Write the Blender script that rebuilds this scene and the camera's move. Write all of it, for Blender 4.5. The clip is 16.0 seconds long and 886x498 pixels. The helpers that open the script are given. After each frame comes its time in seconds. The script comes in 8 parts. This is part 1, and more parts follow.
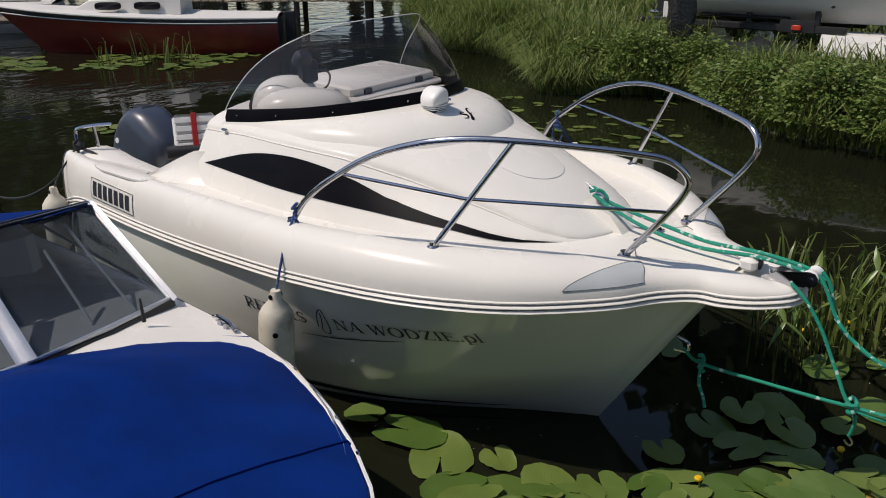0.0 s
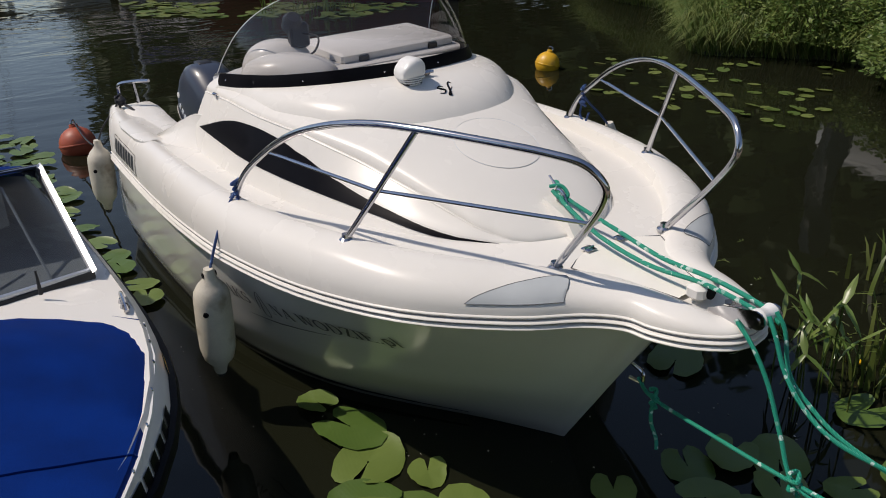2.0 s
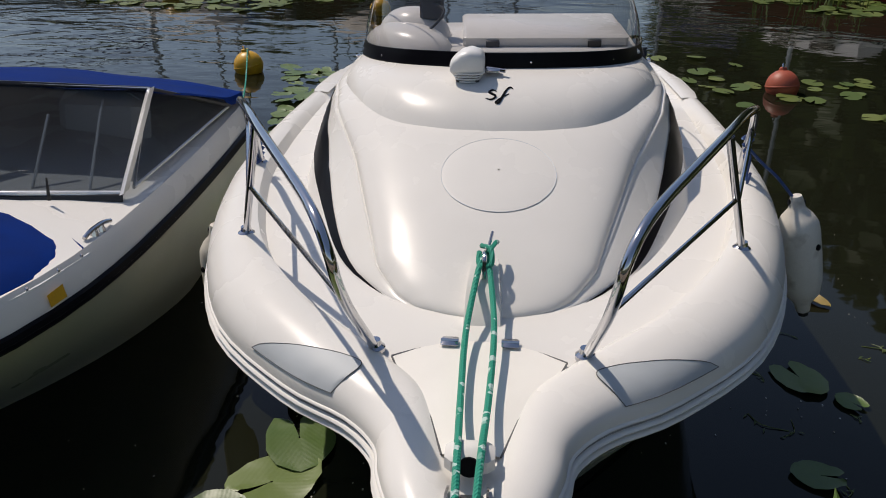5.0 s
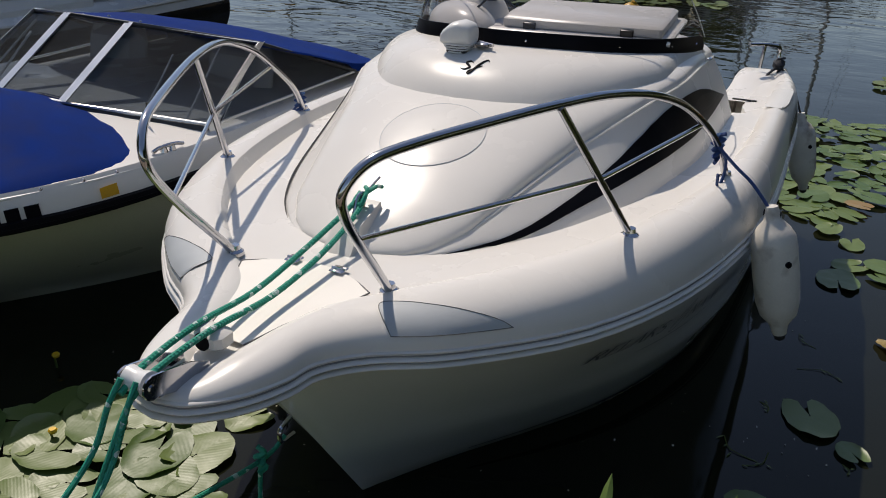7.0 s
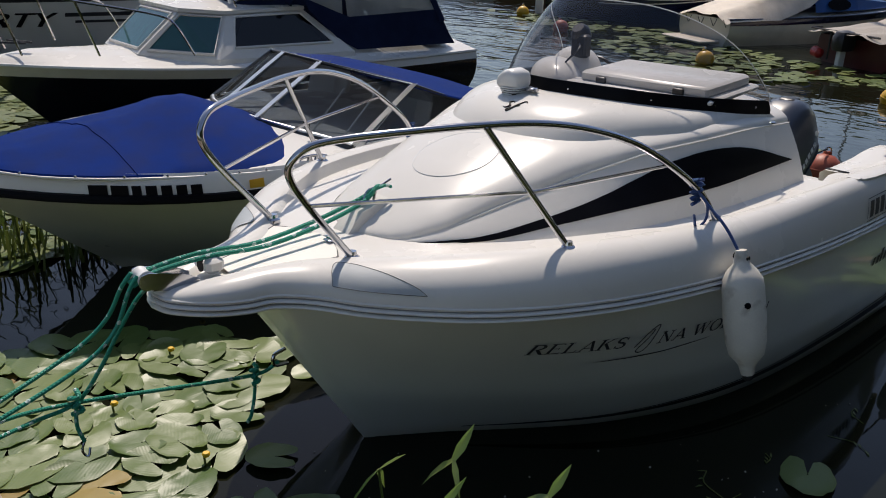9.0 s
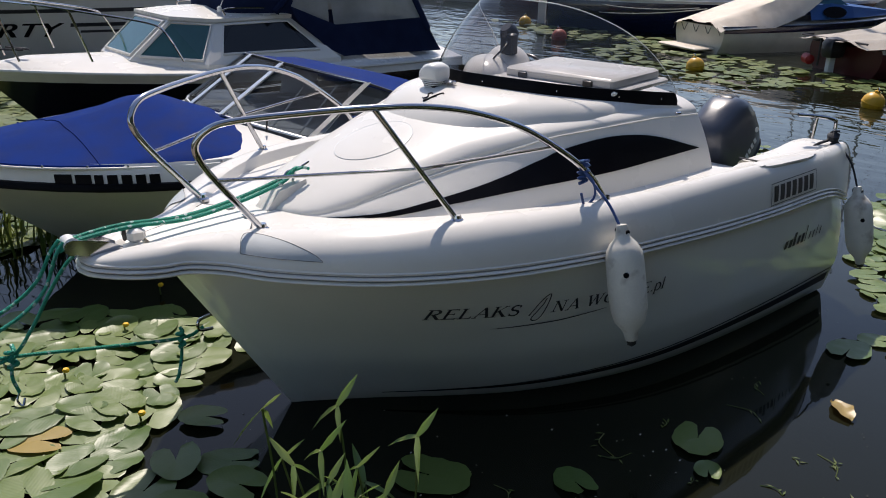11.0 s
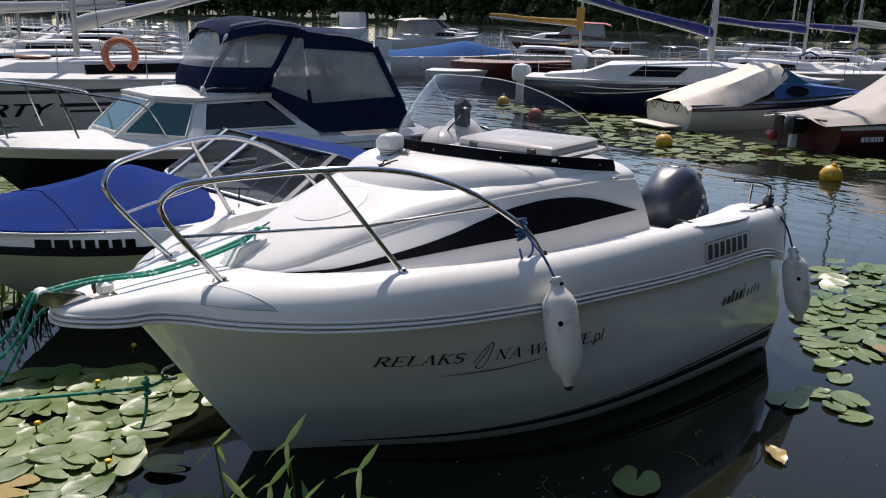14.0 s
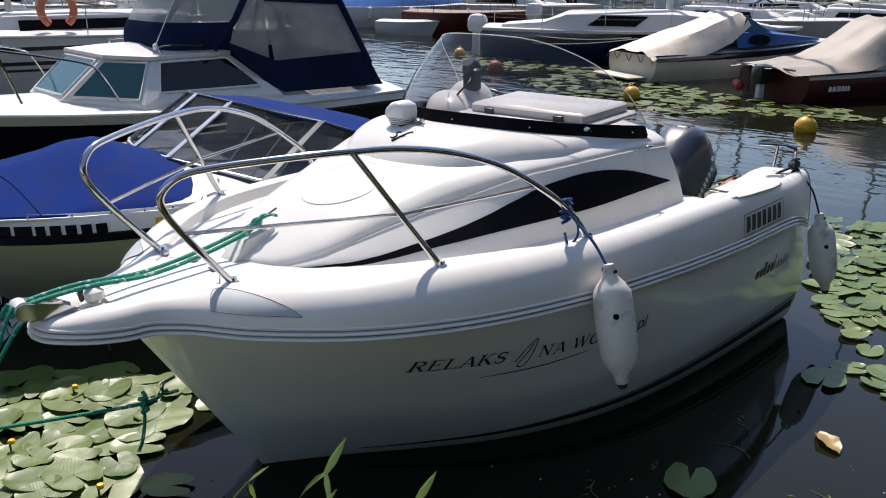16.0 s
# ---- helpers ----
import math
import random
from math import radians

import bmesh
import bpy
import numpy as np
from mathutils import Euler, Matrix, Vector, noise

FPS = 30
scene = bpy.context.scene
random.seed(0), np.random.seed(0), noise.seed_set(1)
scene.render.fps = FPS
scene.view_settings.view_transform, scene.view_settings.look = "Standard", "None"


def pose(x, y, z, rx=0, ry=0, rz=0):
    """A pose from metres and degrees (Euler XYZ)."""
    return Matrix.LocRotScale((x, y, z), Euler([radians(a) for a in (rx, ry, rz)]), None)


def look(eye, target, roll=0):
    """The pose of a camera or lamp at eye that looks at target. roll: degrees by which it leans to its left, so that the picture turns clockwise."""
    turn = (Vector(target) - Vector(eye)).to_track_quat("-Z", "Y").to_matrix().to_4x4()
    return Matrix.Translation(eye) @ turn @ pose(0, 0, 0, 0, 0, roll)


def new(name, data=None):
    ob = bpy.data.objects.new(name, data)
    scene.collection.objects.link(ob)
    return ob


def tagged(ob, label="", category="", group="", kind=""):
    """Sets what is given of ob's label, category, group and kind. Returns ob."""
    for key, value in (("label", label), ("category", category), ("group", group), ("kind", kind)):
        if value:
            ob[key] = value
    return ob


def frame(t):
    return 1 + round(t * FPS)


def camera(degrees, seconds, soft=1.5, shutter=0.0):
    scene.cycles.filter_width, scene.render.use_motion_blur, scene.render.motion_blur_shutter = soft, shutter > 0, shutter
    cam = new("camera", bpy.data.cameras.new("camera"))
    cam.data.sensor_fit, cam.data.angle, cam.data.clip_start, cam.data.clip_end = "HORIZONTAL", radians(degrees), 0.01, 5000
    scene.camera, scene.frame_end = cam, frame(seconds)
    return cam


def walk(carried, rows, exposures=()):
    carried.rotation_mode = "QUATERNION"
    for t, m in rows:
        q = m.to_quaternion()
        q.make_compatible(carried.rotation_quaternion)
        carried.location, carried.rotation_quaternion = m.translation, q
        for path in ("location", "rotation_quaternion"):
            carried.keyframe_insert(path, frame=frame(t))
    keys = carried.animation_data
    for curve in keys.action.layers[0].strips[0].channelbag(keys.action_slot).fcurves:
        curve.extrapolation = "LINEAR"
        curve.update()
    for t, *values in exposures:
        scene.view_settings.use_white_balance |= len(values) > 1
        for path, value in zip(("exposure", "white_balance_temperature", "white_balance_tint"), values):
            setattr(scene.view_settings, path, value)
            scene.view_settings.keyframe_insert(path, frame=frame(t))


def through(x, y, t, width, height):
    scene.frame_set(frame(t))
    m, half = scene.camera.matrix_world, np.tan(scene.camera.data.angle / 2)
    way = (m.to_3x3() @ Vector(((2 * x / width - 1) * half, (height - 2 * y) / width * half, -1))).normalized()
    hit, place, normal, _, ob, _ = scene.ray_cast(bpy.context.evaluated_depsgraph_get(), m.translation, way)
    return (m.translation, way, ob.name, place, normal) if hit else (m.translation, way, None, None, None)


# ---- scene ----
cam = camera(55.33, 16.0, soft=1.0)


def fly(x, y, z, yaw, pitch, roll):
    """A camera pose from its place, heading, tilt and lean."""
    return pose(x, y, z, 0, 0, yaw) @ pose(0, 0, 0, 90 + pitch) @ pose(0, 0, 0, 0, 0, roll)


PATH = [
    (0, fly(5.655, -3.404, 2.378, 42.18, -20.49, -0.15)),
    (0.5, fly(5.840, -3.204, 2.375, 46.76, -20.58, 1.08)),
    (1, fly(6.002, -2.949, 2.380, 51.52, -22.55, 0.01)),
    (1.5, fly(6.046, -2.607, 2.415, 53.28, -22.64, -0.60)),
    (2, fly(6.097, -2.250, 2.403, 56.66, -23.71, -1.23)),
    (2.5, fly(6.169, -1.879, 2.384, 62.61, -25.27, -1.19)),
    (3, fly(6.104, -1.475, 2.380, 69.17, -24.21, -1.68)),
    (3.5, fly(6.094, -1.054, 2.362, 75.70, -25.16, -2.60)),
    (4, fly(6.113, -0.687, 2.331, 83.28, -26.63, -1.00)),
    (4.2, fly(6.072, -0.526, 2.312, 85.94, -26.16, -0.70)),
    (6.3, fly(5.852, 0.830, 2.313, 108.85, -25.60, 2.80)),
    (6.5, fly(5.844, 0.982, 2.302, 111.72, -25.38, 2.45)),
    (7, fly(5.850, 1.391, 2.263, 116.30, -25.31, 1.91)),
    (7.5, fly(5.749, 1.715, 2.229, 121.16, -24.47, 2.20)),
    (8, fly(5.683, 2.006, 2.295, 128.02, -24.63, 2.00)),
    (8.2, fly(5.708, 2.166, 2.302, 130.99, -23.88, 2.46)),
    (10.5, fly(5.607, 3.314, 2.287, 141.52, -20.43, 0.82)),
    (11, fly(5.554, 3.364, 2.282, 139.47, -20.60, 1.54)),
    (11.5, fly(5.535, 3.515, 2.305, 142.21, -18.36, 2.40)),
    (12, fly(5.535, 3.690, 2.294, 142.97, -15.97, 1.62)),
    (12.5, fly(5.560, 3.767, 2.264, 140.57, -15.19, 1.17)),
    (13, fly(5.585, 3.773, 2.288, 138.92, -15.41, 1.40)),
    (13.5, fly(5.596, 3.761, 2.302, 138.47, -15.24, 1.61)),
    (14, fly(5.618, 3.742, 2.275, 138.83, -15.30, 1.37)),
    (14.5, fly(5.643, 3.669, 2.267, 136.02, -16.41, 0.64)),
    (15, fly(5.672, 3.526, 2.304, 133.04, -17.09, 1.47)),
    (15.5, fly(5.647, 3.280, 2.330, 132.45, -18.35, -1.59)),
    (16, fly(5.572, 3.085, 2.282, 134.84, -18.47, 1.06)),
]
walk(cam, PATH, [(0.0, 0.06, 6950, 15), (4.0, 0.0, 6950, 15), (8.0, 0.05, 7000, 15), (10.5, 0.46, 6850, 16), (14.0, 0.60, 6750, 16), (16.0, 0.73, 6750, 16)])
HEEL = 1.393

# ---- daylight ----
SUN_EL, SUN_AZ = radians(55.0), radians(-124.0)
TO_SUN = Vector((math.cos(SUN_EL) * math.cos(SUN_AZ), math.cos(SUN_EL) * math.sin(SUN_AZ), math.sin(SUN_EL)))
world = bpy.data.worlds.new("sky")
scene.world = world
world.use_nodes = True
wn = world.node_tree.nodes
sky = wn.new("ShaderNodeTexSky")
sky.sky_type = "NISHITA"
sky.sun_disc = False
sky.sun_elevation = SUN_EL
sky.sun_rotation = math.pi / 2 - SUN_AZ
sky.air_density, sky.dust_density, sky.ozone_density = 1.0, 0.5, 1.0
wn["Background"].inputs["Strength"].default_value = 0.108
world.node_tree.links.new(sky.outputs["Color"], wn["Background"].inputs["Color"])
sun_data = bpy.data.lights.new("sun", "SUN")
sun_data.energy, sun_data.angle, sun_data.color = 3.25, radians(0.53), (1.0, 0.95, 0.87)
sun = new("sun", sun_data)
sun.matrix_world = look(TO_SUN * 40, (0, 0, 0))
scene.view_settings.exposure = 0.0

# ---- materials ----
def nodes_of(name):
    m = bpy.data.materials.new(name)
    m.use_nodes = True
    nt = m.node_tree
    return m, nt, nt.nodes, nt.links, nt.nodes["Principled BSDF"]


def material(name, colour, rough=0.5, metal=0.0, spread=0.06, scale=6.0, fine=120.0, bump=0.02, coat=0.0,
             stain=None, stain_amount=0.0, stain_scale=2.0, spec=0.5, random=0.0, depth=0.01):
    """Painted or natural surface: base colour varied at two scales, stains, uneven gloss and fine relief."""
    m, nt, n, l, b = nodes_of(name)
    geo = n.new("ShaderNodeTexCoord")
    big, small = n.new("ShaderNodeTexNoise"), n.new("ShaderNodeTexNoise")
    big.inputs["Scale"].default_value, small.inputs["Scale"].default_value = scale, fine
    big.inputs["Detail"].default_value, small.inputs["Detail"].default_value = 5, 3
    for t in (big, small):
        l.new(geo.outputs["Object"], t.inputs["Vector"])
    ramp = n.new("ShaderNodeMapRange")
    ramp.inputs["From Min"].default_value, ramp.inputs["From Max"].default_value = 0.3, 0.7
    ramp.inputs["To Min"].default_value, ramp.inputs["To Max"].default_value = 1 - spread, 1 + spread
    l.new(big.outputs["Fac"], ramp.inputs["Value"])
    ramp2 = n.new("ShaderNodeMapRange")
    ramp2.inputs["From Min"].default_value, ramp2.inputs["From Max"].default_value = 0.25, 0.75
    ramp2.inputs["To Min"].default_value, ramp2.inputs["To Max"].default_value = 1 - spread * 0.6, 1 + spread * 0.6
    l.new(small.outputs["Fac"], ramp2.inputs["Value"])
    mul = n.new("ShaderNodeMath")
    mul.operation = "MULTIPLY"
    l.new(ramp.outputs["Result"], mul.inputs[0])
    l.new(ramp2.outputs["Result"], mul.inputs[1])
    last = mul.outputs["Value"]
    if random:
        info = n.new("ShaderNodeObjectInfo")
        isl = n.new("ShaderNodeNewGeometry")
        add = n.new("ShaderNodeMath")
        add.operation = "ADD"
        l.new(info.outputs["Random"], add.inputs[0])
        l.new(isl.outputs["Random Per Island"], add.inputs[1])
        fr = n.new("ShaderNodeMath")
        fr.operation = "FRACT"
        l.new(add.outputs["Value"], fr.inputs[0])
        rr = n.new("ShaderNodeMapRange")
        rr.inputs["To Min"].default_value, rr.inputs["To Max"].default_value = 1 - random, 1 + random
        l.new(fr.outputs["Value"], rr.inputs["Value"])
        m2 = n.new("ShaderNodeMath")
        m2.operation = "MULTIPLY"
        l.new(last, m2.inputs[0])
        l.new(rr.outputs["Result"], m2.inputs[1])
        last = m2.outputs["Value"]
    vm = n.new("ShaderNodeVectorMath")
    vm.operation = "SCALE"
    vm.inputs[0].default_value = colour
    l.new(last, vm.inputs["Scale"])
    out = vm.outputs["Vector"]
    if stain is not None:
        st = n.new("ShaderNodeTexNoise")
        st.inputs["Scale"].default_value, st.inputs["Detail"].default_value = stain_scale, 8
        l.new(geo.outputs["Object"], st.inputs["Vector"])
        sr = n.new("ShaderNodeMapRange")
        sr.inputs["From Min"].default_value, sr.inputs["From Max"].default_value = 0.52, 0.72
        sr.inputs["To Max"].default_value = stain_amount
        l.new(st.outputs["Fac"], sr.inputs["Value"])
        mix = n.new("ShaderNodeMix")
        mix.data_type = "RGBA"
        mix.inputs["B"].default_value = (*stain, 1)
        l.new(sr.outputs["Result"], mix.inputs["Factor"])
        l.new(out, mix.inputs["A"])
        out = mix.outputs["Result"]
    l.new(out, b.inputs["Base Color"])
    gl = n.new("ShaderNodeMapRange")
    gl.inputs["To Min"].default_value, gl.inputs["To Max"].default_value = rough * 0.8, min(1, rough * 1.2)
    l.new(big.outputs["Fac"], gl.inputs["Value"])
    l.new(gl.outputs["Result"], b.inputs["Roughness"])
    b.inputs["Metallic"].default_value = metal
    b.inputs["Coat Weight"].default_value = coat
    b.inputs["Coat Roughness"].default_value = 0.08
    b.inputs["Specular IOR Level"].default_value = spec
    if bump:
        bp = n.new("ShaderNodeBump")
        bp.inputs["Strength"].default_value, bp.inputs["Distance"].default_value = bump, depth
        l.new(small.outputs["Fac"], bp.inputs["Height"])
        l.new(bp.outputs["Normal"], b.inputs["Normal"])
    return m


def glass(name, tint, see=0.85, rough=0.0):
    """A thin clear or tinted pane: what passes through it is tinted, and it mirrors more at a slant."""
    m, nt, n, l, b = nodes_of(name)
    n.remove(b)
    tr, gl, mix, lw, pw, sc = n.new("ShaderNodeBsdfTransparent"), n.new("ShaderNodeBsdfGlossy"), n.new("ShaderNodeMixShader"), n.new("ShaderNodeLayerWeight"), n.new("ShaderNodeMath"), n.new("ShaderNodeMath")
    tr.inputs["Color"].default_value = (*[c * see for c in tint], 1)
    gl.inputs["Roughness"].default_value = 0.02 + rough
    lw.inputs["Blend"].default_value = 0.5
    pw.operation, sc.operation = "POWER", "MULTIPLY_ADD"
    pw.inputs[1].default_value, sc.inputs[1].default_value, sc.inputs[2].default_value = 5.0, 0.9, 0.05
    l.new(lw.outputs["Facing"], pw.inputs[0])
    l.new(pw.outputs["Value"], sc.inputs[0])
    l.new(sc.outputs["Value"], mix.inputs["Fac"])
    l.new(tr.outputs["BSDF"], mix.inputs[1])
    l.new(gl.outputs["BSDF"], mix.inputs[2])
    l.new(mix.outputs["Shader"], n["Material Output"].inputs["Surface"])
    return m


def cloudy_vinyl(name, tint, haze):
    """Scratched clear vinyl: a see-through sheet with a milky haze."""
    m, nt, n, l, b = nodes_of(name)
    tr, mix, no, mp, tc = n.new("ShaderNodeBsdfTransparent"), n.new("ShaderNodeMixShader"), n.new("ShaderNodeTexNoise"), n.new("ShaderNodeMapRange"), n.new("ShaderNodeTexCoord")
    tr.inputs["Color"].default_value = (*tint, 1)
    no.inputs["Scale"].default_value, no.inputs["Detail"].default_value = 2.5, 4
    l.new(tc.outputs["Object"], no.inputs["Vector"])
    mp.inputs["To Min"].default_value, mp.inputs["To Max"].default_value = haze * 0.5, haze * 1.5
    l.new(no.outputs["Fac"], mp.inputs["Value"])
    b.inputs["Base Color"].default_value, b.inputs["Roughness"].default_value = (0.55, 0.56, 0.55, 1), 0.25
    l.new(mp.outputs["Result"], mix.inputs["Fac"])
    l.new(tr.outputs["BSDF"], mix.inputs[1])
    l.new(b.outputs["BSDF"], mix.inputs[2])
    l.new(mix.outputs["Shader"], n["Material Output"].inputs["Surface"])
    return m


def water_material():
    m, nt, n, l, b = nodes_of("lake_water")
    b.inputs["Base Color"].default_value = (0.010, 0.011, 0.006, 1)
    b.inputs["Roughness"].default_value = 0.03
    b.inputs["IOR"].default_value = 1.33
    b.inputs["Specular IOR Level"].default_value = 0.38
    tc = n.new("ShaderNodeTexCoord")
    mp = n.new("ShaderNodeMapping")
    mp.inputs["Scale"].default_value = (1.0, 0.55, 1.0)
    mp.inputs["Rotation"].default_value = (0, 0, 0.6)
    l.new(tc.outputs["Object"], mp.inputs["Vector"])
    a, c, g = n.new("ShaderNodeTexNoise"), n.new("ShaderNodeTexNoise"), n.new("ShaderNodeTexNoise")
    a.inputs["Scale"].default_value, a.inputs["Detail"].default_value, a.inputs["Distortion"].default_value = 1.3, 2, 0.8
    c.inputs["Scale"].default_value, c.inputs["Detail"].default_value = 5.0, 2
    g.inputs["Scale"].default_value = 0.12
    for t in (a, c):
        l.new(mp.outputs["Vector"], t.inputs["Vector"])
    l.new(tc.outputs["Object"], g.inputs["Vector"])
    # calm among the boats, more ruffled out on the open water
    dist = n.new("ShaderNodeVectorMath")
    dist.operation = "DISTANCE"
    dist.inputs[1].default_value = (1, 6, 0)
    l.new(tc.outputs["Object"], dist.inputs[0])
    far = n.new("ShaderNodeMapRange")
    far.inputs["From Min"].default_value, far.inputs["From Max"].default_value = 6.5, 40
    far.inputs["To Min"].default_value, far.inputs["To Max"].default_value = 0.035, 1.2
    l.new(dist.outputs["Value"], far.inputs["Value"])
    gust = n.new("ShaderNodeMapRange")
    gust.inputs["From Min"].default_value, gust.inputs["From Max"].default_value = 0.35, 0.65
    gust.inputs["To Min"].default_value, gust.inputs["To Max"].default_value = 0.5, 1.2
    l.new(g.outputs["Fac"], gust.inputs["Value"])
    st = n.new("ShaderNodeMath")
    st.operation = "MULTIPLY"
    l.new(far.outputs["Result"], st.inputs[0])
    l.new(gust.outputs["Result"], st.inputs[1])
    b1, b2 = n.new("ShaderNodeBump"), n.new("ShaderNodeBump")
    b1.inputs["Distance"].default_value, b2.inputs["Distance"].default_value = 0.12, 0.03
    l.new(st.outputs["Value"], b1.inputs["Strength"])
    l.new(st.outputs["Value"], b2.inputs["Strength"])
    l.new(a.outputs["Fac"], b1.inputs["Height"])
    l.new(c.outputs["Fac"], b2.inputs["Height"])
    l.new(b1.outputs["Normal"], b2.inputs["Normal"])
    l.new(b2.outputs["Normal"], b.inputs["Normal"])
    return m


def leaf_material(name, colour, other, rough=0.45, spec=0.5, through=0.25, spread=0.35, veins=0.0):
    """Leaves: each island has its own tone between two colours, and some light comes through."""
    m, nt, n, l, b = nodes_of(name)
    isl, info, add, fr = n.new("ShaderNodeNewGeometry"), n.new("ShaderNodeObjectInfo"), n.new("ShaderNodeMath"), n.new("ShaderNodeMath")
    add.operation, fr.operation = "ADD", "FRACT"
    l.new(isl.outputs["Random Per Island"], add.inputs[0])
    l.new(info.outputs["Random"], add.inputs[1])
    l.new(add.outputs["Value"], fr.inputs[0])
    tc, no = n.new("ShaderNodeTexCoord"), n.new("ShaderNodeTexNoise")
    no.inputs["Scale"].default_value, no.inputs["Detail"].default_value = 14, 4
    l.new(tc.outputs["Object"], no.inputs["Vector"])
    half = n.new("ShaderNodeMath")
    half.operation = "MULTIPLY_ADD"
    half.inputs[1].default_value, half.inputs[2].default_value = spread, -spread / 2
    l.new(no.outputs["Fac"], half.inputs[0])
    tot = n.new("ShaderNodeMath")
    tot.operation, tot.use_clamp = "ADD", True
    l.new(fr.outputs["Value"], tot.inputs[0])
    l.new(half.outputs["Value"], tot.inputs[1])
    mix = n.new("ShaderNodeMix")
    mix.data_type = "RGBA"
    mix.inputs["A"].default_value, mix.inputs["B"].default_value = (*colour, 1), (*other, 1)
    l.new(tot.outputs["Value"], mix.inputs["Factor"])
    l.new(mix.outputs["Result"], b.inputs["Base Color"])
    b.inputs["Roughness"].default_value = rough
    b.inputs["Specular IOR Level"].default_value = spec
    if through:
        tl, ms = n.new("ShaderNodeBsdfTranslucent"), n.new("ShaderNodeMixShader")
        l.new(mix.outputs["Result"], tl.inputs["Color"])
        ms.inputs["Fac"].default_value = through
        l.new(b.outputs["BSDF"], ms.inputs[1])
        l.new(tl.outputs["BSDF"], ms.inputs[2])
        l.new(ms.outputs["Shader"], n["Material Output"].inputs["Surface"])
    bp = n.new("ShaderNodeBump")
    bp.inputs["Strength"].default_value, bp.inputs["Distance"].default_value = 0.15, 0.01
    height = no.outputs["Fac"]
    if veins:
        # side ribs that run aslant from the middle rib to the rim
        sep, ab, mx, my, sn, up = [n.new("ShaderNodeSeparateXYZ")] + [n.new("ShaderNodeMath") for _ in range(5)]
        ab.operation, mx.operation, my.operation, sn.operation, up.operation = "ABSOLUTE", "MULTIPLY_ADD", "MULTIPLY", "SINE", "MULTIPLY_ADD"
        my.inputs[1].default_value, mx.inputs[1].default_value, up.inputs[1].default_value = 270.0, 190.0, 0.06
        l.new(tc.outputs["Object"], sep.inputs["Vector"])
        l.new(sep.outputs["Y"], ab.inputs[0])
        l.new(ab.outputs["Value"], my.inputs[0])
        l.new(sep.outputs["X"], mx.inputs[0])
        l.new(my.outputs["Value"], mx.inputs[2])
        l.new(mx.outputs["Value"], sn.inputs[0])
        l.new(sn.outputs["Value"], up.inputs[0])
        l.new(no.outputs["Fac"], up.inputs[2])
        height = up.outputs["Value"]
        bp.inputs["Strength"].default_value, bp.inputs["Distance"].default_value = veins, 0.006
    l.new(height, bp.inputs["Height"])
    l.new(bp.outputs["Normal"], b.inputs["Normal"])
    return m


def rope_material(name, colour, fleck, amount=0.25):
    """Braided rope: slanting strands with lighter flecks."""
    m, nt, n, l, b = nodes_of(name)
    tc, vo, wv = n.new("ShaderNodeTexCoord"), n.new("ShaderNodeTexVoronoi"), n.new("ShaderNodeTexWave")
    vo.inputs["Scale"].default_value = 70
    wv.inputs["Scale"].default_value, wv.inputs["Distortion"].default_value = 60, 2
    wv.bands_direction = "DIAGONAL"
    l.new(tc.outputs["Object"], vo.inputs["Vector"])
    l.new(tc.outputs["Object"], wv.inputs["Vector"])
    mp = n.new("ShaderNodeMapRange")
    mp.inputs["From Min"].default_value, mp.inputs["From Max"].default_value = 1 - amount, 1 - amount + 0.05
    l.new(vo.outputs["Color"], mp.inputs["Value"])
    mix = n.new("ShaderNodeMix")
    mix.data_type = "RGBA"
    mix.inputs["A"].default_value, mix.inputs["B"].default_value = (*colour, 1), (*fleck, 1)
    l.new(mp.outputs["Result"], mix.inputs["Factor"])
    l.new(mix.outputs["Result"], b.inputs["Base Color"])
    b.inputs["Roughness"].default_value = 0.6
    bp = n.new("ShaderNodeBump")
    bp.inputs["Strength"].default_value, bp.inputs["Distance"].default_value = 0.6, 0.004
    l.new(wv.outputs["Fac"], bp.inputs["Height"])
    l.new(bp.outputs["Normal"], b.inputs["Normal"])
    return m


GEL = material("white_gelcoat", (0.72, 0.70, 0.655), 0.27, coat=0.0, spread=0.02, scale=3, fine=300, bump=0.01, stain=(0.66, 0.63, 0.56), stain_amount=0.14, stain_scale=3, spec=0.18)
# grey that paints in the shade between the white strakes
GROOVE_SHADE = material("groove_shade_grey", (0.21, 0.21, 0.215), 0.6)
STEP_GREY = material("grey_step_rubber", (0.43, 0.46, 0.47), 0.55, spread=0.04, fine=600, bump=0.12, depth=0.002)
HULLGEL = material("white_hull_gelcoat", (0.70, 0.71, 0.675), 0.2, coat=0.5, spread=0.03, scale=2.5, fine=200, bump=0.01, stain=(0.62, 0.61, 0.52), stain_amount=0.14, stain_scale=2.5)
NONSKID = material("cream_deck", (0.80, 0.77, 0.70), 0.5, spread=0.03, scale=6, fine=500, bump=0.08, depth=0.002)
GREYPAD = material("pale_grey_panel", (0.58, 0.61, 0.64), 0.5, spread=0.03, fine=600, bump=0.1, depth=0.002)
SEAM = material("dark_seam", (0.10, 0.10, 0.10), 0.7)
BLACK = material("black_vinyl", (0.006, 0.006, 0.008), 0.35, spread=0.2, bump=0.01, spec=0.05)
WINDOW_BLACK = material("black_window", (0.005, 0.005, 0.007), 0.3, spread=0.1, bump=0.0, spec=0.05)
RUBBER = material("black_rubber", (0.02, 0.02, 0.02), 0.6, spread=0.2)
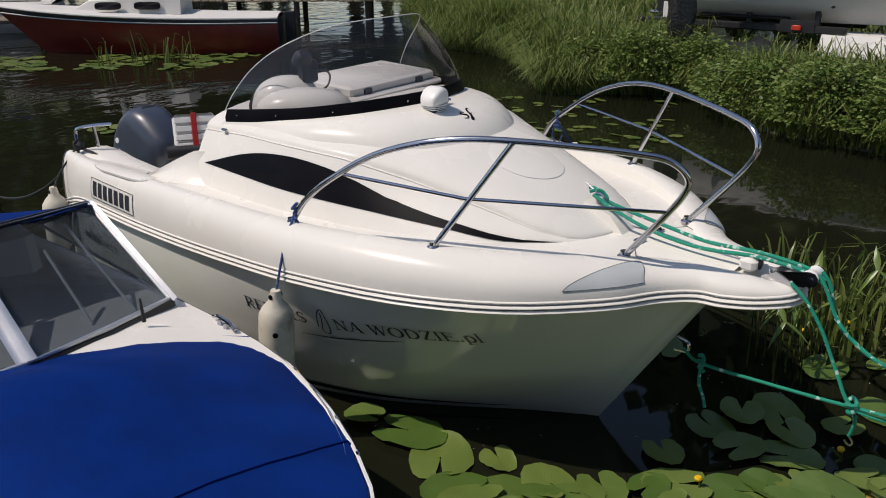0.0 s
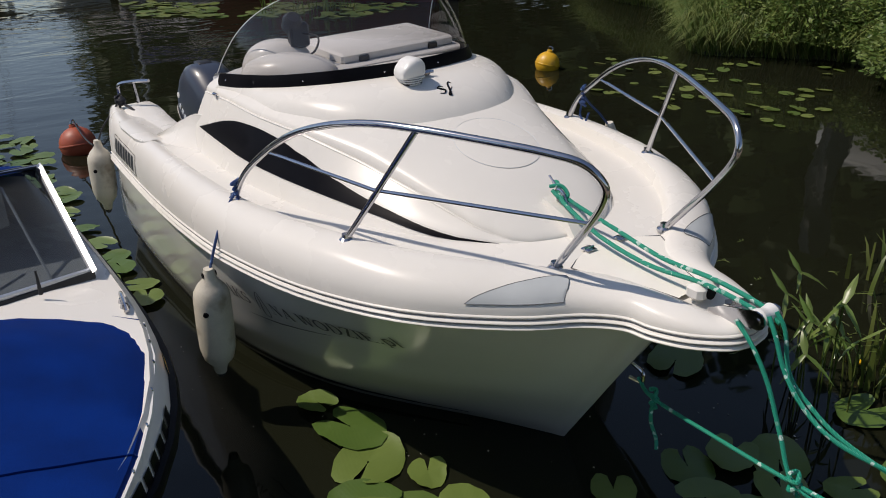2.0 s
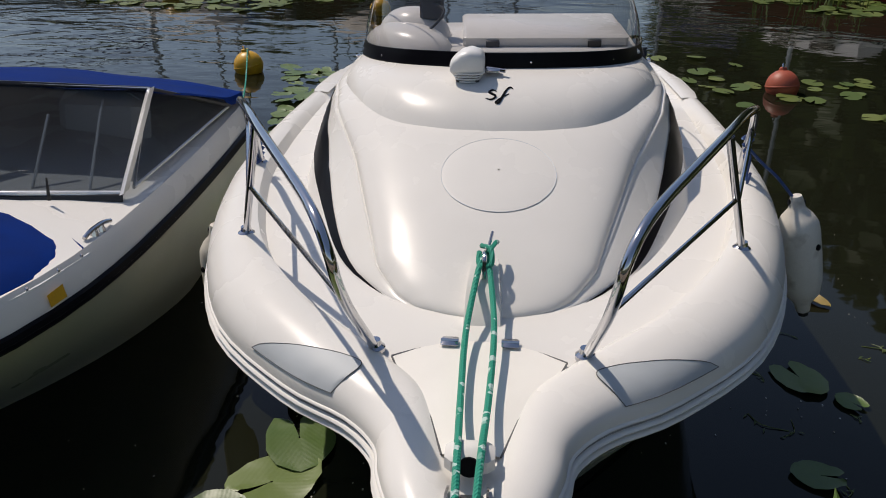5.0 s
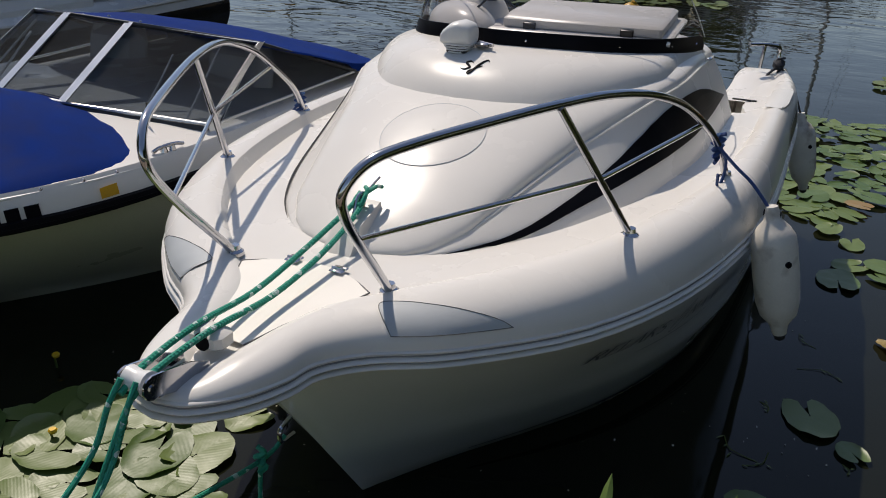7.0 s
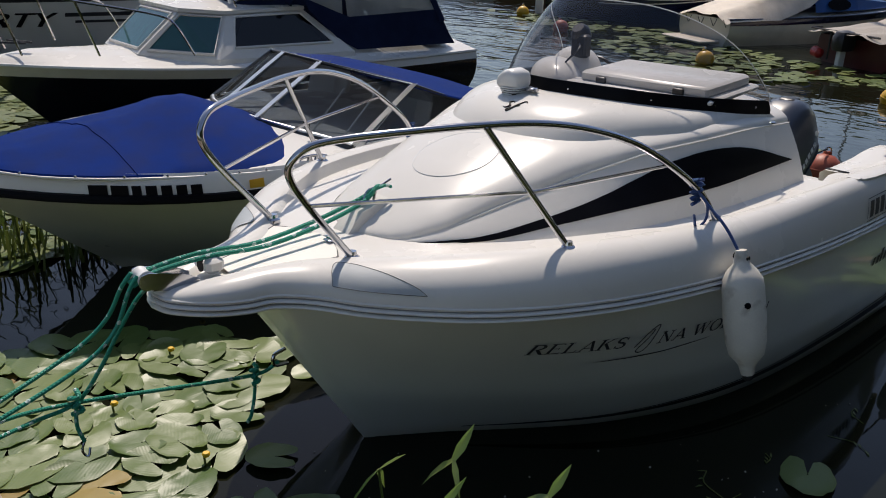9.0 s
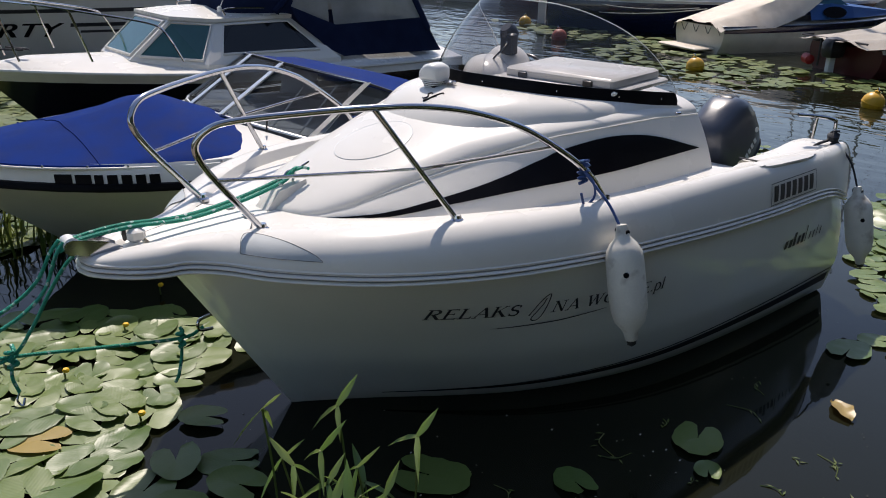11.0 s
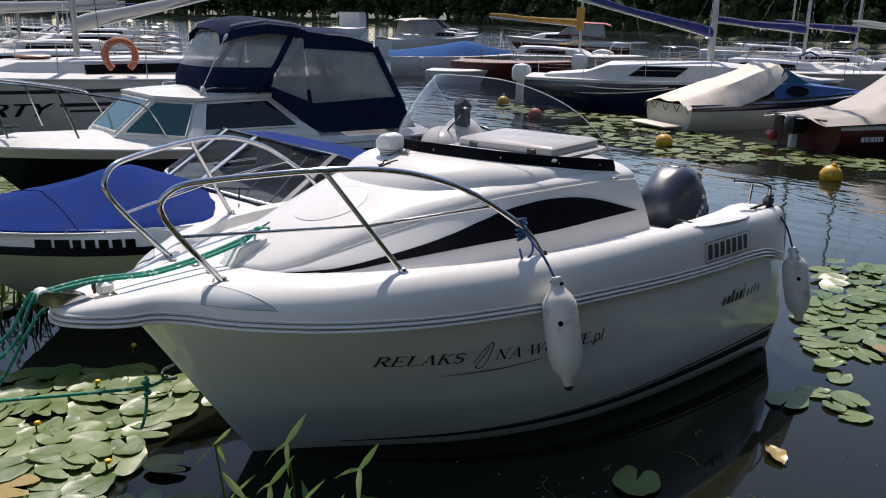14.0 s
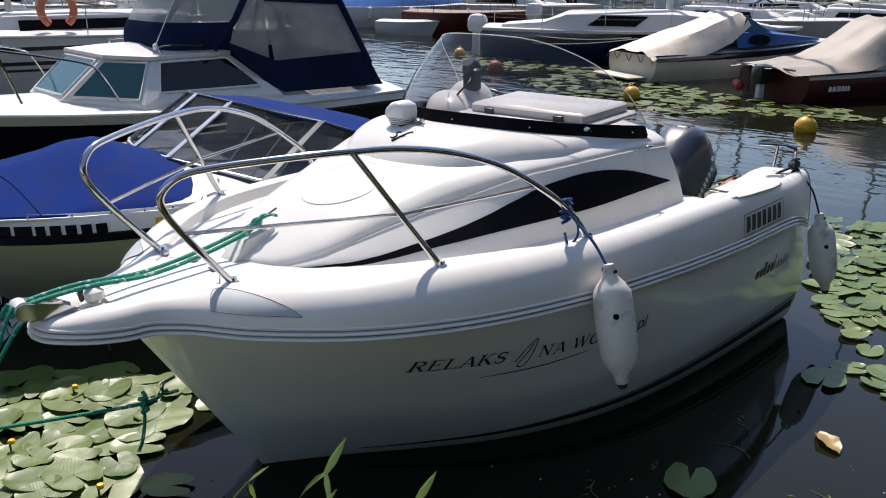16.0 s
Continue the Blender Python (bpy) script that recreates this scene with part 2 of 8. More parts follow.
STEEL = material("polished_steel", (0.50, 0.50, 0.52), 0.12, metal=1.0, spread=0.05, fine=60, bump=0.0)
ALU = material("brushed_aluminium", (0.66, 0.67, 0.68), 0.38, metal=0.85, spread=0.06, fine=90)
FENDER = material("scuffed_white_fender", (0.66, 0.63, 0.56), 0.45, spread=0.06, scale=9, stain=(0.20, 0.15, 0.10), stain_amount=0.85, stain_scale=9)
DIRTYFENDER = material("dirty_white_fender", (0.60, 0.56, 0.47), 0.5, spread=0.08, scale=9, stain=(0.19, 0.14, 0.09), stain_amount=0.85, stain_scale=7)
GREEN_ROPE = rope_material("green_rope", (0.0, 0.27, 0.175), (0.5, 0.66, 0.6), 0.2)
BLUE_ROPE = rope_material("blue_rope", (0.02, 0.06, 0.2), (0.1, 0.2, 0.4), 0.2)
DARK_ROPE = rope_material("dark_rope", (0.012, 0.014, 0.02), (0.05, 0.05, 0.06), 0.2)
PALE_ROPE = rope_material("pale_rope", (0.4, 0.38, 0.33), (0.6, 0.6, 0.56), 0.2)
SCREEN = glass("smoked_windscreen", (0.82, 0.82, 0.85), 0.84)
TINT = glass("dark_tinted_glass", (0.12, 0.13, 0.14), 0.9)
AQUA = material("green_mirror_glass", (0.03, 0.105, 0.11), 0.06, spread=0.15, coat=0.2, scale=2, bump=0)
SMOKE = cloudy_vinyl("smoke_acrylic", (0.60, 0.63, 0.66), 0.035)
BLUE_CANVAS = material("royal_blue_canvas", (0.0, 0.020, 0.145), 0.8, spread=0.18, scale=5, fine=260, bump=0.25, depth=0.004, spec=0.06)
NAVY_CANVAS = material("navy_canvas", (0.012, 0.019, 0.050), 0.7, spread=0.2, scale=4, fine=260, bump=0.25, depth=0.004, spec=0.02)
TAUPE_TARP = material("taupe_tarpaulin", (0.34, 0.30, 0.25), 0.6, spread=0.12, scale=3, fine=80, bump=0.3, depth=0.01)
CREAM_TARP = material("cream_tarpaulin", (0.62, 0.54, 0.44), 0.6, spread=0.14, scale=3, fine=80, bump=0.3, depth=0.01, stain=(0.42, 0.32, 0.22), stain_amount=0.4)
VINYL = cloudy_vinyl("clear_vinyl", (0.74, 0.75, 0.75), 0.40)
NAVY_HULL = material("navy_hull", (0.006, 0.009, 0.035), 0.18, coat=0.4, spread=0.2, scale=2)
BLACK_HULL = material("black_hull", (0.008, 0.009, 0.014), 0.2, coat=0.3, spread=0.2, scale=2)
MAROON = material("maroon_hull", (0.075, 0.012, 0.012), 0.35, spread=0.2, scale=3)
RED_HULL = material("red_hull", (0.17, 0.018, 0.012), 0.4, spread=0.15, scale=3, stain=(0.08, 0.03, 0.02), stain_amount=0.4)
TEAL_HULL = material("teal_screen", (0.015, 0.09, 0.15), 0.3, spread=0.15, scale=4)
BLUE_HULL = material("blue_hull", (0.012, 0.075, 0.26), 0.35, spread=0.15, scale=3)
CREAMY = material("cream_hull", (0.62, 0.58, 0.46), 0.4, spread=0.06, scale=3, stain=(0.35, 0.33, 0.24), stain_amount=0.3)
GREENISH = material("olive_white_hull", (0.58, 0.58, 0.47), 0.3, coat=0.2, spread=0.07, scale=2, stain=(0.35, 0.36, 0.24), stain_amount=0.35)
WIRE = material("dull_guard_wire", (0.48, 0.48, 0.48), 0.6, spread=0.1, spec=0.2)
FARWHITE = material("weathered_white_paint", (0.60, 0.59, 0.57), 0.75, spread=0.06, scale=2, stain=(0.45, 0.43, 0.38), stain_amount=0.25, spec=0.15)
GREYHULL = material("pale_grey_hull", (0.62, 0.63, 0.62), 0.35, spread=0.05, scale=2)
WOOD = material("varnished_wood", (0.20, 0.09, 0.04), 0.4, spread=0.25, scale=8, fine=60)
PLANK = material("weathered_plank", (0.24, 0.19, 0.14), 0.8, spread=0.25, scale=5, fine=70, bump=0.5, random=0.25)
MOTOR = material("blue_grey_cowling", (0.034, 0.043, 0.066), 0.36, coat=0.25, spread=0.12, scale=5, bump=0)
MOTOR_BLACK = material("black_plastic", (0.018, 0.018, 0.02), 0.4, spread=0.2)
WHITE_PLASTIC = material("white_plastic", (0.74, 0.74, 0.72), 0.35, spread=0.03)
CHARCOAL = material("charcoal_lettering", (0.020, 0.022, 0.030), 0.45, spread=0.1, bump=0)
WHITE_MARK = material("white_marking", (0.7, 0.7, 0.68), 0.5, bump=0)
YELLOW = material("yellow_buoy_plastic", (0.62, 0.34, 0.015), 0.4, spread=0.12, scale=5, stain=(0.3, 0.17, 0.03), stain_amount=0.5, stain_scale=4)
ORANGE = material("faded_orange_buoy", (0.36, 0.075, 0.035), 0.5, spread=0.15, scale=5, stain=(0.25, 0.08, 0.05), stain_amount=0.5, stain_scale=4)
RED_PLASTIC = material("red_plastic", (0.35, 0.02, 0.02), 0.4, spread=0.1)
ORANGE_RING = material("orange_lifebuoy", (0.50, 0.15, 0.07), 0.5, spread=0.1)
LAMP_RED = material("red_lens", (0.5, 0.04, 0.02), 0.15, coat=1.0)
SAIL_WHITE = material("grey_white_sailcloth", (0.55, 0.54, 0.50), 0.7, spread=0.12, scale=4, bump=0.3)
SAIL_BLUE = material("blue_sail_cover", (0.012, 0.022, 0.15), 0.6, spread=0.2, scale=4, bump=0.3)
SAIL_GOLD = material("ochre_sail_cover", (0.52, 0.27, 0.035), 0.6, spread=0.15, scale=4, bump=0.3)
RED_CANVAS = material("red_canvas", (0.36, 0.03, 0.035), 0.6, spread=0.15)
MAST = material("anodised_mast", (0.50, 0.50, 0.48), 0.4, metal=0.6, spread=0.08)
MUD = material("dark_bank_soil", (0.055, 0.045, 0.03), 0.9, spread=0.35, scale=3, fine=40, bump=0.6, depth=0.05)
TURF = material("rough_turf", (0.045, 0.055, 0.02), 0.9, spread=0.4, scale=2, fine=60, bump=0.6, depth=0.05, stain=(0.12, 0.10, 0.05), stain_amount=0.5)
BLACK_FILM = material("black_plastic_sheet", (0.015, 0.016, 0.017), 0.32, spread=0.3, scale=6, fine=20, bump=0.6, depth=0.04)
BARK = material("dark_bark", (0.07, 0.055, 0.04), 0.9, spread=0.3, bump=0.5)
PAD = leaf_material("lily_pad", (0.062, 0.12, 0.018), (0.13, 0.185, 0.040), 0.44, 0.7, 0.10, veins=0.22)
PADMAT = leaf_material("small_lily_pad", (0.07, 0.115, 0.02), (0.15, 0.18, 0.045), 0.45, 0.4, 0.12)
OLDPAD = leaf_material("yellowed_lily_pad", (0.36, 0.28, 0.08), (0.30, 0.19, 0.07), 0.4, 0.5, 0.15)
GRASS = leaf_material("bank_grass", (0.065, 0.13, 0.018), (0.21, 0.235, 0.07), 0.5, 0.4, 0.3)
ARROW = leaf_material("arrowhead_leaf", (0.13, 0.23, 0.04), (0.21, 0.28, 0.08), 0.35, 0.7, 0.35)
REED = leaf_material("reed_leaf", (0.08, 0.13, 0.025), (0.16, 0.19, 0.05), 0.4, 0.5, 0.3)
BUSH = leaf_material("shrub_leaf", (0.075, 0.145, 0.025), (0.20, 0.25, 0.07), 0.45, 0.4, 0.3)
FOREST = leaf_material("woodland_leaf", (0.028, 0.055, 0.018), (0.072, 0.105, 0.034), 0.6, 0.3, 0.28)
SHORE = leaf_material("shore_shrub_leaf", (0.08, 0.12, 0.03), (0.16, 0.18, 0.07), 0.6, 0.3, 0.25)
PETAL = material("yellow_petal", (0.75, 0.45, 0.01), 0.5, spread=0.1)
LAKE = water_material()

# ---- building tools ----
class Geo:
    """Vertices and faces gathered piece by piece for one mesh."""

    def __init__(self):
        self.v, self.f = [], []

    def add(self, verts, faces):
        k = len(self.v)
        self.v += [tuple(p) for p in verts]
        self.f += [tuple(i + k for i in f) for f in faces]
        return self

    def loft(self, rows, around=False, ends=False):
        m = len(rows[0])
        verts = [p for r in rows for p in r]
        faces = []
        for i in range(len(rows) - 1):
            for j in range(m if around else m - 1):
                a, b = i * m + j, i * m + (j + 1) % m
                faces.append((a, b, b + m, a + m))
        if ends:
            faces.append(tuple(range(m - 1, -1, -1)))
            k = (len(rows) - 1) * m
            faces.append(tuple(range(k, k + m)))
        return self.add(verts, faces)

    def tube(self, path, r, sides=8, ends=True):
        path = [Vector(p) for p in path]
        radii = r if isinstance(r, (list, tuple)) else [r] * len(path)
        rows, up = [], Vector((0.13, 0.21, 1)).normalized()
        for i, p in enumerate(path):
            d = (path[min(i + 1, len(path) - 1)] - path[max(i - 1, 0)]).normalized()
            s = d.cross(up)
            if s.length < 1e-3:
                s = d.cross(Vector((1, 0, 0)))
            s.normalize()
            up = s.cross(d).normalized()
            rows.append([p + radii[i] * (math.cos(a) * s + math.sin(a) * up) for a in [2 * math.pi * k / sides for k in range(sides)]])
        return self.loft(rows, True, ends)

    def lathe(self, profile, at=(0, 0, 0), axis=(0, 0, 1), sides=16):
        """profile: rows of (radius, along)."""
        z = Vector(axis).normalized()
        x = z.orthogonal().normalized()
        y = z.cross(x)
        o = Vector(at)
        rows = [[o + z * h + max(r, 1e-4) * (math.cos(a) * x + math.sin(a) * y) for a in [2 * math.pi * k / sides for k in range(sides)]] for r, h in profile]
        return self.loft(rows, True, True)

    def box(self, centre, size, bevel=0.0, m=None):
        """A box with its twelve edges cut by bevel."""
        sx, sy, sz = [s / 2 for s in size]
        b = min(bevel, sx * 0.9, sy * 0.9, sz * 0.9)
        c = Vector(centre)
        rows = []
        for z, k in ((-sz, b), (-sz + b, 0), (sz - b, 0), (sz, b)):
            x, y = sx - k, sy - k
            rows.append([Vector(p) for p in ((x - b, y, z), (x, y - b, z), (x, -y + b, z), (x - b, -y, z), (-x + b, -y, z), (-x, -y + b, z), (-x, y - b, z), (-x + b, y, z))])
        rows = [[(m @ (p + c)) if m else p + c for p in r[::-1]] for r in rows]
        return self.loft(rows, True, True)


def link_mesh(name, geo, mat, smooth=True):
    me = bpy.data.meshes.new(name)
    me.from_pydata([tuple(p) for p in geo.v], [], geo.f)
    me.materials.append(mat)
    if smooth:
        me.polygons.foreach_set("use_smooth", [True] * len(me.polygons))
        me.set_sharp_from_angle(angle=radians(38))
    me.update()
    return me


def part(name, geo, mat, parent, label="", smooth=True):
    """One mesh object under a thing or a part."""
    ob = new(name, link_mesh(name, geo, mat, smooth))
    ob.parent = parent
    if label:
        ob["label"] = label
    return ob


def thing(name, label, category, group="", at=None, kind=""):
    """An Empty at a thing's base, to carry its parts."""
    ob = new(name)
    ob.empty_display_size = 0.1
    if at is not None:
        ob.matrix_world = at
    return tagged(ob, label, category, group, kind)


def solid(name, geo, mat, label, category="", group="", kind="", at=None, smooth=True):
    """A thing that is one mesh."""
    ob = new(name, link_mesh(name, geo, mat, smooth))
    if at is not None:
        ob.matrix_world = at
    return tagged(ob, label, category, group, kind)


def spline(knots, n=6):
    """A smooth curve through the knots, n steps between each two."""
    k = [Vector(p) for p in knots]
    k = [2 * k[0] - k[1]] + k + [2 * k[-1] - k[-2]]
    out = []
    for i in range(1, len(k) - 2):
        a, b, c, d = k[i - 1 : i + 3]
        for s in range(n):
            t = s / n
            out.append(0.5 * (2 * b + (c - a) * t + (2 * a - 5 * b + 4 * c - d) * t * t + (3 * b - a - 3 * c + d) * t**3))
    return out + [k[-2]]


def even(path, n):
    """n points at even steps along a path."""
    path = [Vector(p) for p in path]
    cum = [0.0]
    for a, b in zip(path, path[1:]):
        cum.append(cum[-1] + (b - a).length)
    out, j = [], 0
    for k in range(n):
        s = cum[-1] * k / (n - 1)
        while j < len(path) - 2 and cum[j + 1] < s:
            j += 1
        t = (s - cum[j]) / max(cum[j + 1] - cum[j], 1e-9)
        out.append(path[j].lerp(path[j + 1], min(max(t, 0), 1)))
    return out


def flip(p):
    return Vector((p[0], -p[1], p[2]))


def lerp(a, b, t):
    return a + (b - a) * t


def table(rows, x):
    """Straight-line reading of a small table of (x, value)."""
    rows = sorted(rows)
    return float(np.interp(x, [r[0] for r in rows], [r[1] for r in rows]))


def sag(a, b, drop, n=12):
    """A slack line between two points."""
    a, b = Vector(a), Vector(b)
    return [a.lerp(b, i / n) - Vector((0, 0, drop * 4 * (i / n) * (1 - i / n))) for i in range(n + 1)]


def letters(text, size, shear=0.0):
    """The outline of a line of text as vertices in its own plane and faces."""
    cu = bpy.data.curves.new("lettering", "FONT")
    cu.body, cu.size, cu.shear = text, size, shear
    ob = bpy.data.objects.new("lettering", cu)
    scene.collection.objects.link(ob)
    bpy.context.view_layer.update()
    me = bpy.data.meshes.new_from_object(ob.evaluated_get(bpy.context.evaluated_depsgraph_get()))
    v, f = [tuple(p.co) for p in me.vertices], [tuple(p.vertices) for p in me.polygons]
    scene.collection.objects.unlink(ob)
    bpy.data.objects.remove(ob)
    bpy.data.curves.remove(cu)
    bpy.data.meshes.remove(me)
    return v, f

# ---- lake and landing stage ----
def disc_sheet(radii, sides, z):
    rows = [[(r * math.cos(2 * math.pi * k / sides), r * math.sin(2 * math.pi * k / sides), z) for k in range(sides)] for r in radii]
    return Geo().loft(rows, True)


solid("water", disc_sheet([0.01, 6, 14, 40, 120, 400, 1500, 4000], 48, 0.0), LAKE, "dark still lake water with small ripples", "water", kind="structure", smooth=False)
solid("lake_bed", disc_sheet([0.01, 400, 4000], 48, -1.6), MUD, "dark lake bed far under the water", "lake bed", kind="structure", smooth=False)

dock = thing("landing_stage", "weathered wooden landing stage along the bows", "jetty", kind="structure")
plank = Geo().box((0, 0, 0), (1.9, 0.135, 0.035), 0.006)
plank_mesh = link_mesh("plank", plank, PLANK, smooth=False)
for i in range(110):
    ob = new("plank", plank_mesh)
    ob.parent = dock
    ob.location = (6.17 + random.uniform(-0.012, 0.012), -8.0 + i * 0.146, 0.435 + random.uniform(-0.003, 0.003))
    ob.rotation_euler = (random.uniform(-0.01, 0.01), 0, random.uniform(-0.006, 0.006))
for x in (5.32, 7.02):
    part("beam", Geo().box((x, 0, 0.34), (0.12, 16.2, 0.15), 0.01), PLANK, dock)
for y in (-7.6, -4.6, -1.6, 1.4, 4.4, 7.4):
    for x in (5.36, 6.98):
        part("pile", Geo().lathe([(0.08, -1.6), (0.08, 0.0), (0.075, 0.265)], (x, y, 0), sides=10), BARK, dock)
post = solid("mooring_post", Geo().lathe([(0.06, 0.0), (0.06, 0.26), (0.075, 0.28), (0.075, 0.33), (0.03, 0.35)], (5.56, 0.06, 0.452), sides=14), BARK, "short round mooring post on the landing stage", "bollard")

# ---- banks ----
EDGE = [(-40, 60), (-22, 30), (-15, 17.5), (-8.1, 11.4), (-5.4, 10.5), (-3.6, 9.2), (-2.2, 7.7), (-1.2, 8.3), (-0.3, 8.7), (0.7, 7.9), (1.6, 7.2), (2.9, 6.95), (4.6, 6.7), (9, 6.4), (25, 6), (90, 5)]
bank_edge = [Vector(p) for p in [(p.x, p.y, 0) for p in spline([(x, y, 0) for x, y in EDGE], 6)]]
rows = []
for p in bank_edge:
    rows.append([(p.x + 0.10 * s * 0, p.y + s, z + (0.05 * math.sin(p.x * 5 + s * 7) if 0 < s < 3 else 0)) for s, z in ((-0.35, -0.5), (0.0, 0.02), (0.25, 0.28), (0.7, 0.42), (1.6, 0.52), (3, 0.56), (7, 0.58), (18, 0.6), (60, 0.7), (900, 2))])
solid("bank", Geo().loft(rows), TURF, "rough grassy bank at the water's edge", "ground", kind="structure")
SHORELINE = [(-80, 10), (-95, -20), (-105, -50), (-140, -110), (-165, -170), (-140, -260), (-70, -330), (40, -360), (260, -380)]
shore = spline([(x, y, 0) for x, y in SHORELINE], 8)
rows = []
for p in shore:
    out = Vector((p.x, p.y + 20, 0)).normalized()
    rows.append([p + out * s + Vector((0, 0, z)) for s, z in ((-1, -0.5), (0, 0.1), (3, 0.6), (20, 1.2), (900, 8))])
solid("far_shore", Geo().loft(rows), TURF, "low green far shore of the lake", "ground", kind="structure")

# added out of view: ground under the trees that block low sky light
rows = [[(x + 0.6 * math.sin(y * 0.37) + 0.3 * math.sin(y * 1.1), y, z) for x, z in ((10.6, -0.5), (11.0, 0.05), (11.6, 0.35), (13.0, 0.55), (20.0, 0.7), (60.0, 1.0), (600.0, 6.0))] for y in range(-90, 9, 3)]
solid("rear_bank", Geo().loft(rows), TURF, "unseen grassy bank added behind the landing stage under the light-blocking trees", "ground", kind="structure")

# ---- the white cabin boat ----
from mathutils.bvhtree import BVHTree

AFLOAT = pose(0, 0, 0, HEEL)
boat = thing("cabin_boat", "small white cabin motorboat moored by its bow with green ropes", "boat", at=AFLOAT)

# half-breadth lines from the nose to the stern
RUB = [(4.60, 0.0, 0.955), (4.575, 0.09, 0.955), (4.47, 0.175, 0.945), (4.35, 0.222, 0.937), (4.246, 0.247, 0.937), (4.125, 0.345, 0.93), (3.98, 0.55, 0.925), (3.67, 0.835, 0.92),
       (3.22, 1.03, 0.903), (2.67, 1.14, 0.885), (2.2, 1.165, 0.865), (1.7, 1.155, 0.835), (1.15, 1.13, 0.81), (0.48, 1.095, 0.792), (0.0, 0.995, 0.665)]
CREST = [(4.50, 0.0, 1.02), (4.49, 0.05, 1.02), (4.43, 0.09, 1.035), (4.33, 0.12, 1.045), (4.2, 0.15, 1.052), (4.06, 0.20, 1.058), (3.93, 0.33, 1.075), (3.67, 0.60, 1.105),
         (3.28, 0.835, 1.122), (2.68, 0.995, 1.115), (2.2, 1.04, 1.11), (1.7, 1.045, 1.10), (1.15, 1.03, 1.083), (0.48, 1.0, 1.055), (0.04, 0.93, 1.035)]
SHEER = [(4.272, 0.0, 0.925), (4.27, 0.03, 0.925), (4.262, 0.075, 0.922), (4.242, 0.13, 0.92), (4.212, 0.21, 0.92), (4.12, 0.333, 0.915), (3.975, 0.537, 0.91), (3.667, 0.82, 0.905),
         (3.22, 1.0, 0.888), (2.67, 1.11, 0.87), (2.2, 1.135, 0.85), (1.7, 1.125, 0.82), (1.15, 1.10, 0.795), (0.48, 1.065, 0.777), (0.01, 0.97, 0.65)]
FLOAT = [(3.672, 0.0, 0), (3.66, 0.008, 0), (3.64, 0.02, 0), (3.61, 0.036, 0), (3.56, 0.068, 0), (3.46, 0.13, 0), (3.3, 0.235, 0), (3.0, 0.45, 0),
         (2.7, 0.64, 0), (2.35, 0.79, 0), (2.0, 0.885, 0), (1.6, 0.935, 0), (1.1, 0.955, 0), (0.6, 0.955, 0), (0.0, 0.94, 0)]
KEEL = [(3.55, 0.0, -0.12), (3.5, 0.004, -0.13), (3.45, 0.01, -0.14), (3.4, 0.015, -0.15), (3.3, 0.03, -0.17), (3.2, 0.05, -0.2), (3.0, 0.1, -0.24), (2.7, 0.2, -0.28),
        (2.4, 0.3, -0.3), (2.1, 0.38, -0.3), (1.8, 0.42, -0.3), (1.5, 0.45, -0.3), (1.0, 0.47, -0.3), (0.5, 0.47, -0.3), (0.02, 0.46, -0.3)]
N = 4
rub, crest, sheer, floatline, keel = [spline(k, N) for k in (RUB, CREST, SHEER, FLOAT, KEEL)]
COUNT = len(rub)


def both(rows):
    """Half-rows from the middle line outward made whole by mirroring: last row of the mirrored side first."""
    return [[flip(p) for p in r] for r in rows[::-1]] + rows[1:]


def bulge(i):
    x = sheer[i].x
    return table([(0, 0.05), (2, 0.055), (3, 0.03), (3.6, -0.005), (4.3, -0.01)], x)


hull_rows = []
for i in range(COUNT):
    row = [keel[i]]
    for k in range(1, 5):
        row.append(keel[i].lerp(floatline[i], k / 4))
    for k in range(1, 13):
        v = k / 12
        p = floatline[i].lerp(sheer[i], v)
        p.y += bulge(i) * 4 * v * (1 - v) * min(1, p.y / 0.3)
        # a soft knuckle a third of the way up
        p.y += 0.012 * math.exp(-((v - 0.38) / 0.07) ** 2) * min(1, p.y / 0.3)
        row.append(p)
    hull_rows.append(row)
HULL = Geo().loft(both(hull_rows))
part("hull", HULL, HULLGEL, boat, "glossy white hull with a few water marks")
aft = hull_rows[-1]
part("transom", Geo().loft([[flip(p) for p in aft], [Vector((p.x - 0.03, 0, p.z)) for p in aft], aft]), HULLGEL, boat)
part("nose_underside", Geo().loft(both([[sheer[i], rub[i]] for i in range(COUNT)])), GEL, boat)


def strip(line, out, up, height, depth, mat, name, label=""):
    """A moulded strip that follows a line along both sides."""
    rows = []
    for i, p in enumerate(line):
        a, b = line[max(i - 1, 0)], line[min(i + 1, len(line) - 1)]
        d = (b - a).normalized()
        side = Vector((d.y, -d.x, 0)).normalized() * -1 if i else Vector((1, 0, 0))
        if side.y < 0:
            side = -side
        o = p + side * out + Vector((0, 0, up))
        rows.append([o + side * depth * math.sin(math.radians(b)) ** 0.7 + Vector((0, 0, -height / 2 * math.cos(math.radians(b)))) for b in (0, 30, 60, 90, 120, 150, 180)])
    part(name, Geo().loft(both(rows)), mat, boat, label)


strip(rub, -0.012, 0.034, 0.013, 0.018, GEL, "rubbing_strake", "white moulded rubbing strake")
strip(rub, -0.010, 0.012, 0.016, 0.024, GEL, "rubbing_strake")
strip(rub, -0.010, -0.010, 0.018, 0.026, GEL, "rubbing_strake")
# grey strips carry the grooves' shade as colour
strip(rub, -0.009, 0.023, 0.012, 0.010, GROOVE_SHADE, "strake_groove")
strip(rub, -0.009, 0.001, 0.008, 0.010, GROOVE_SHADE, "strake_groove")

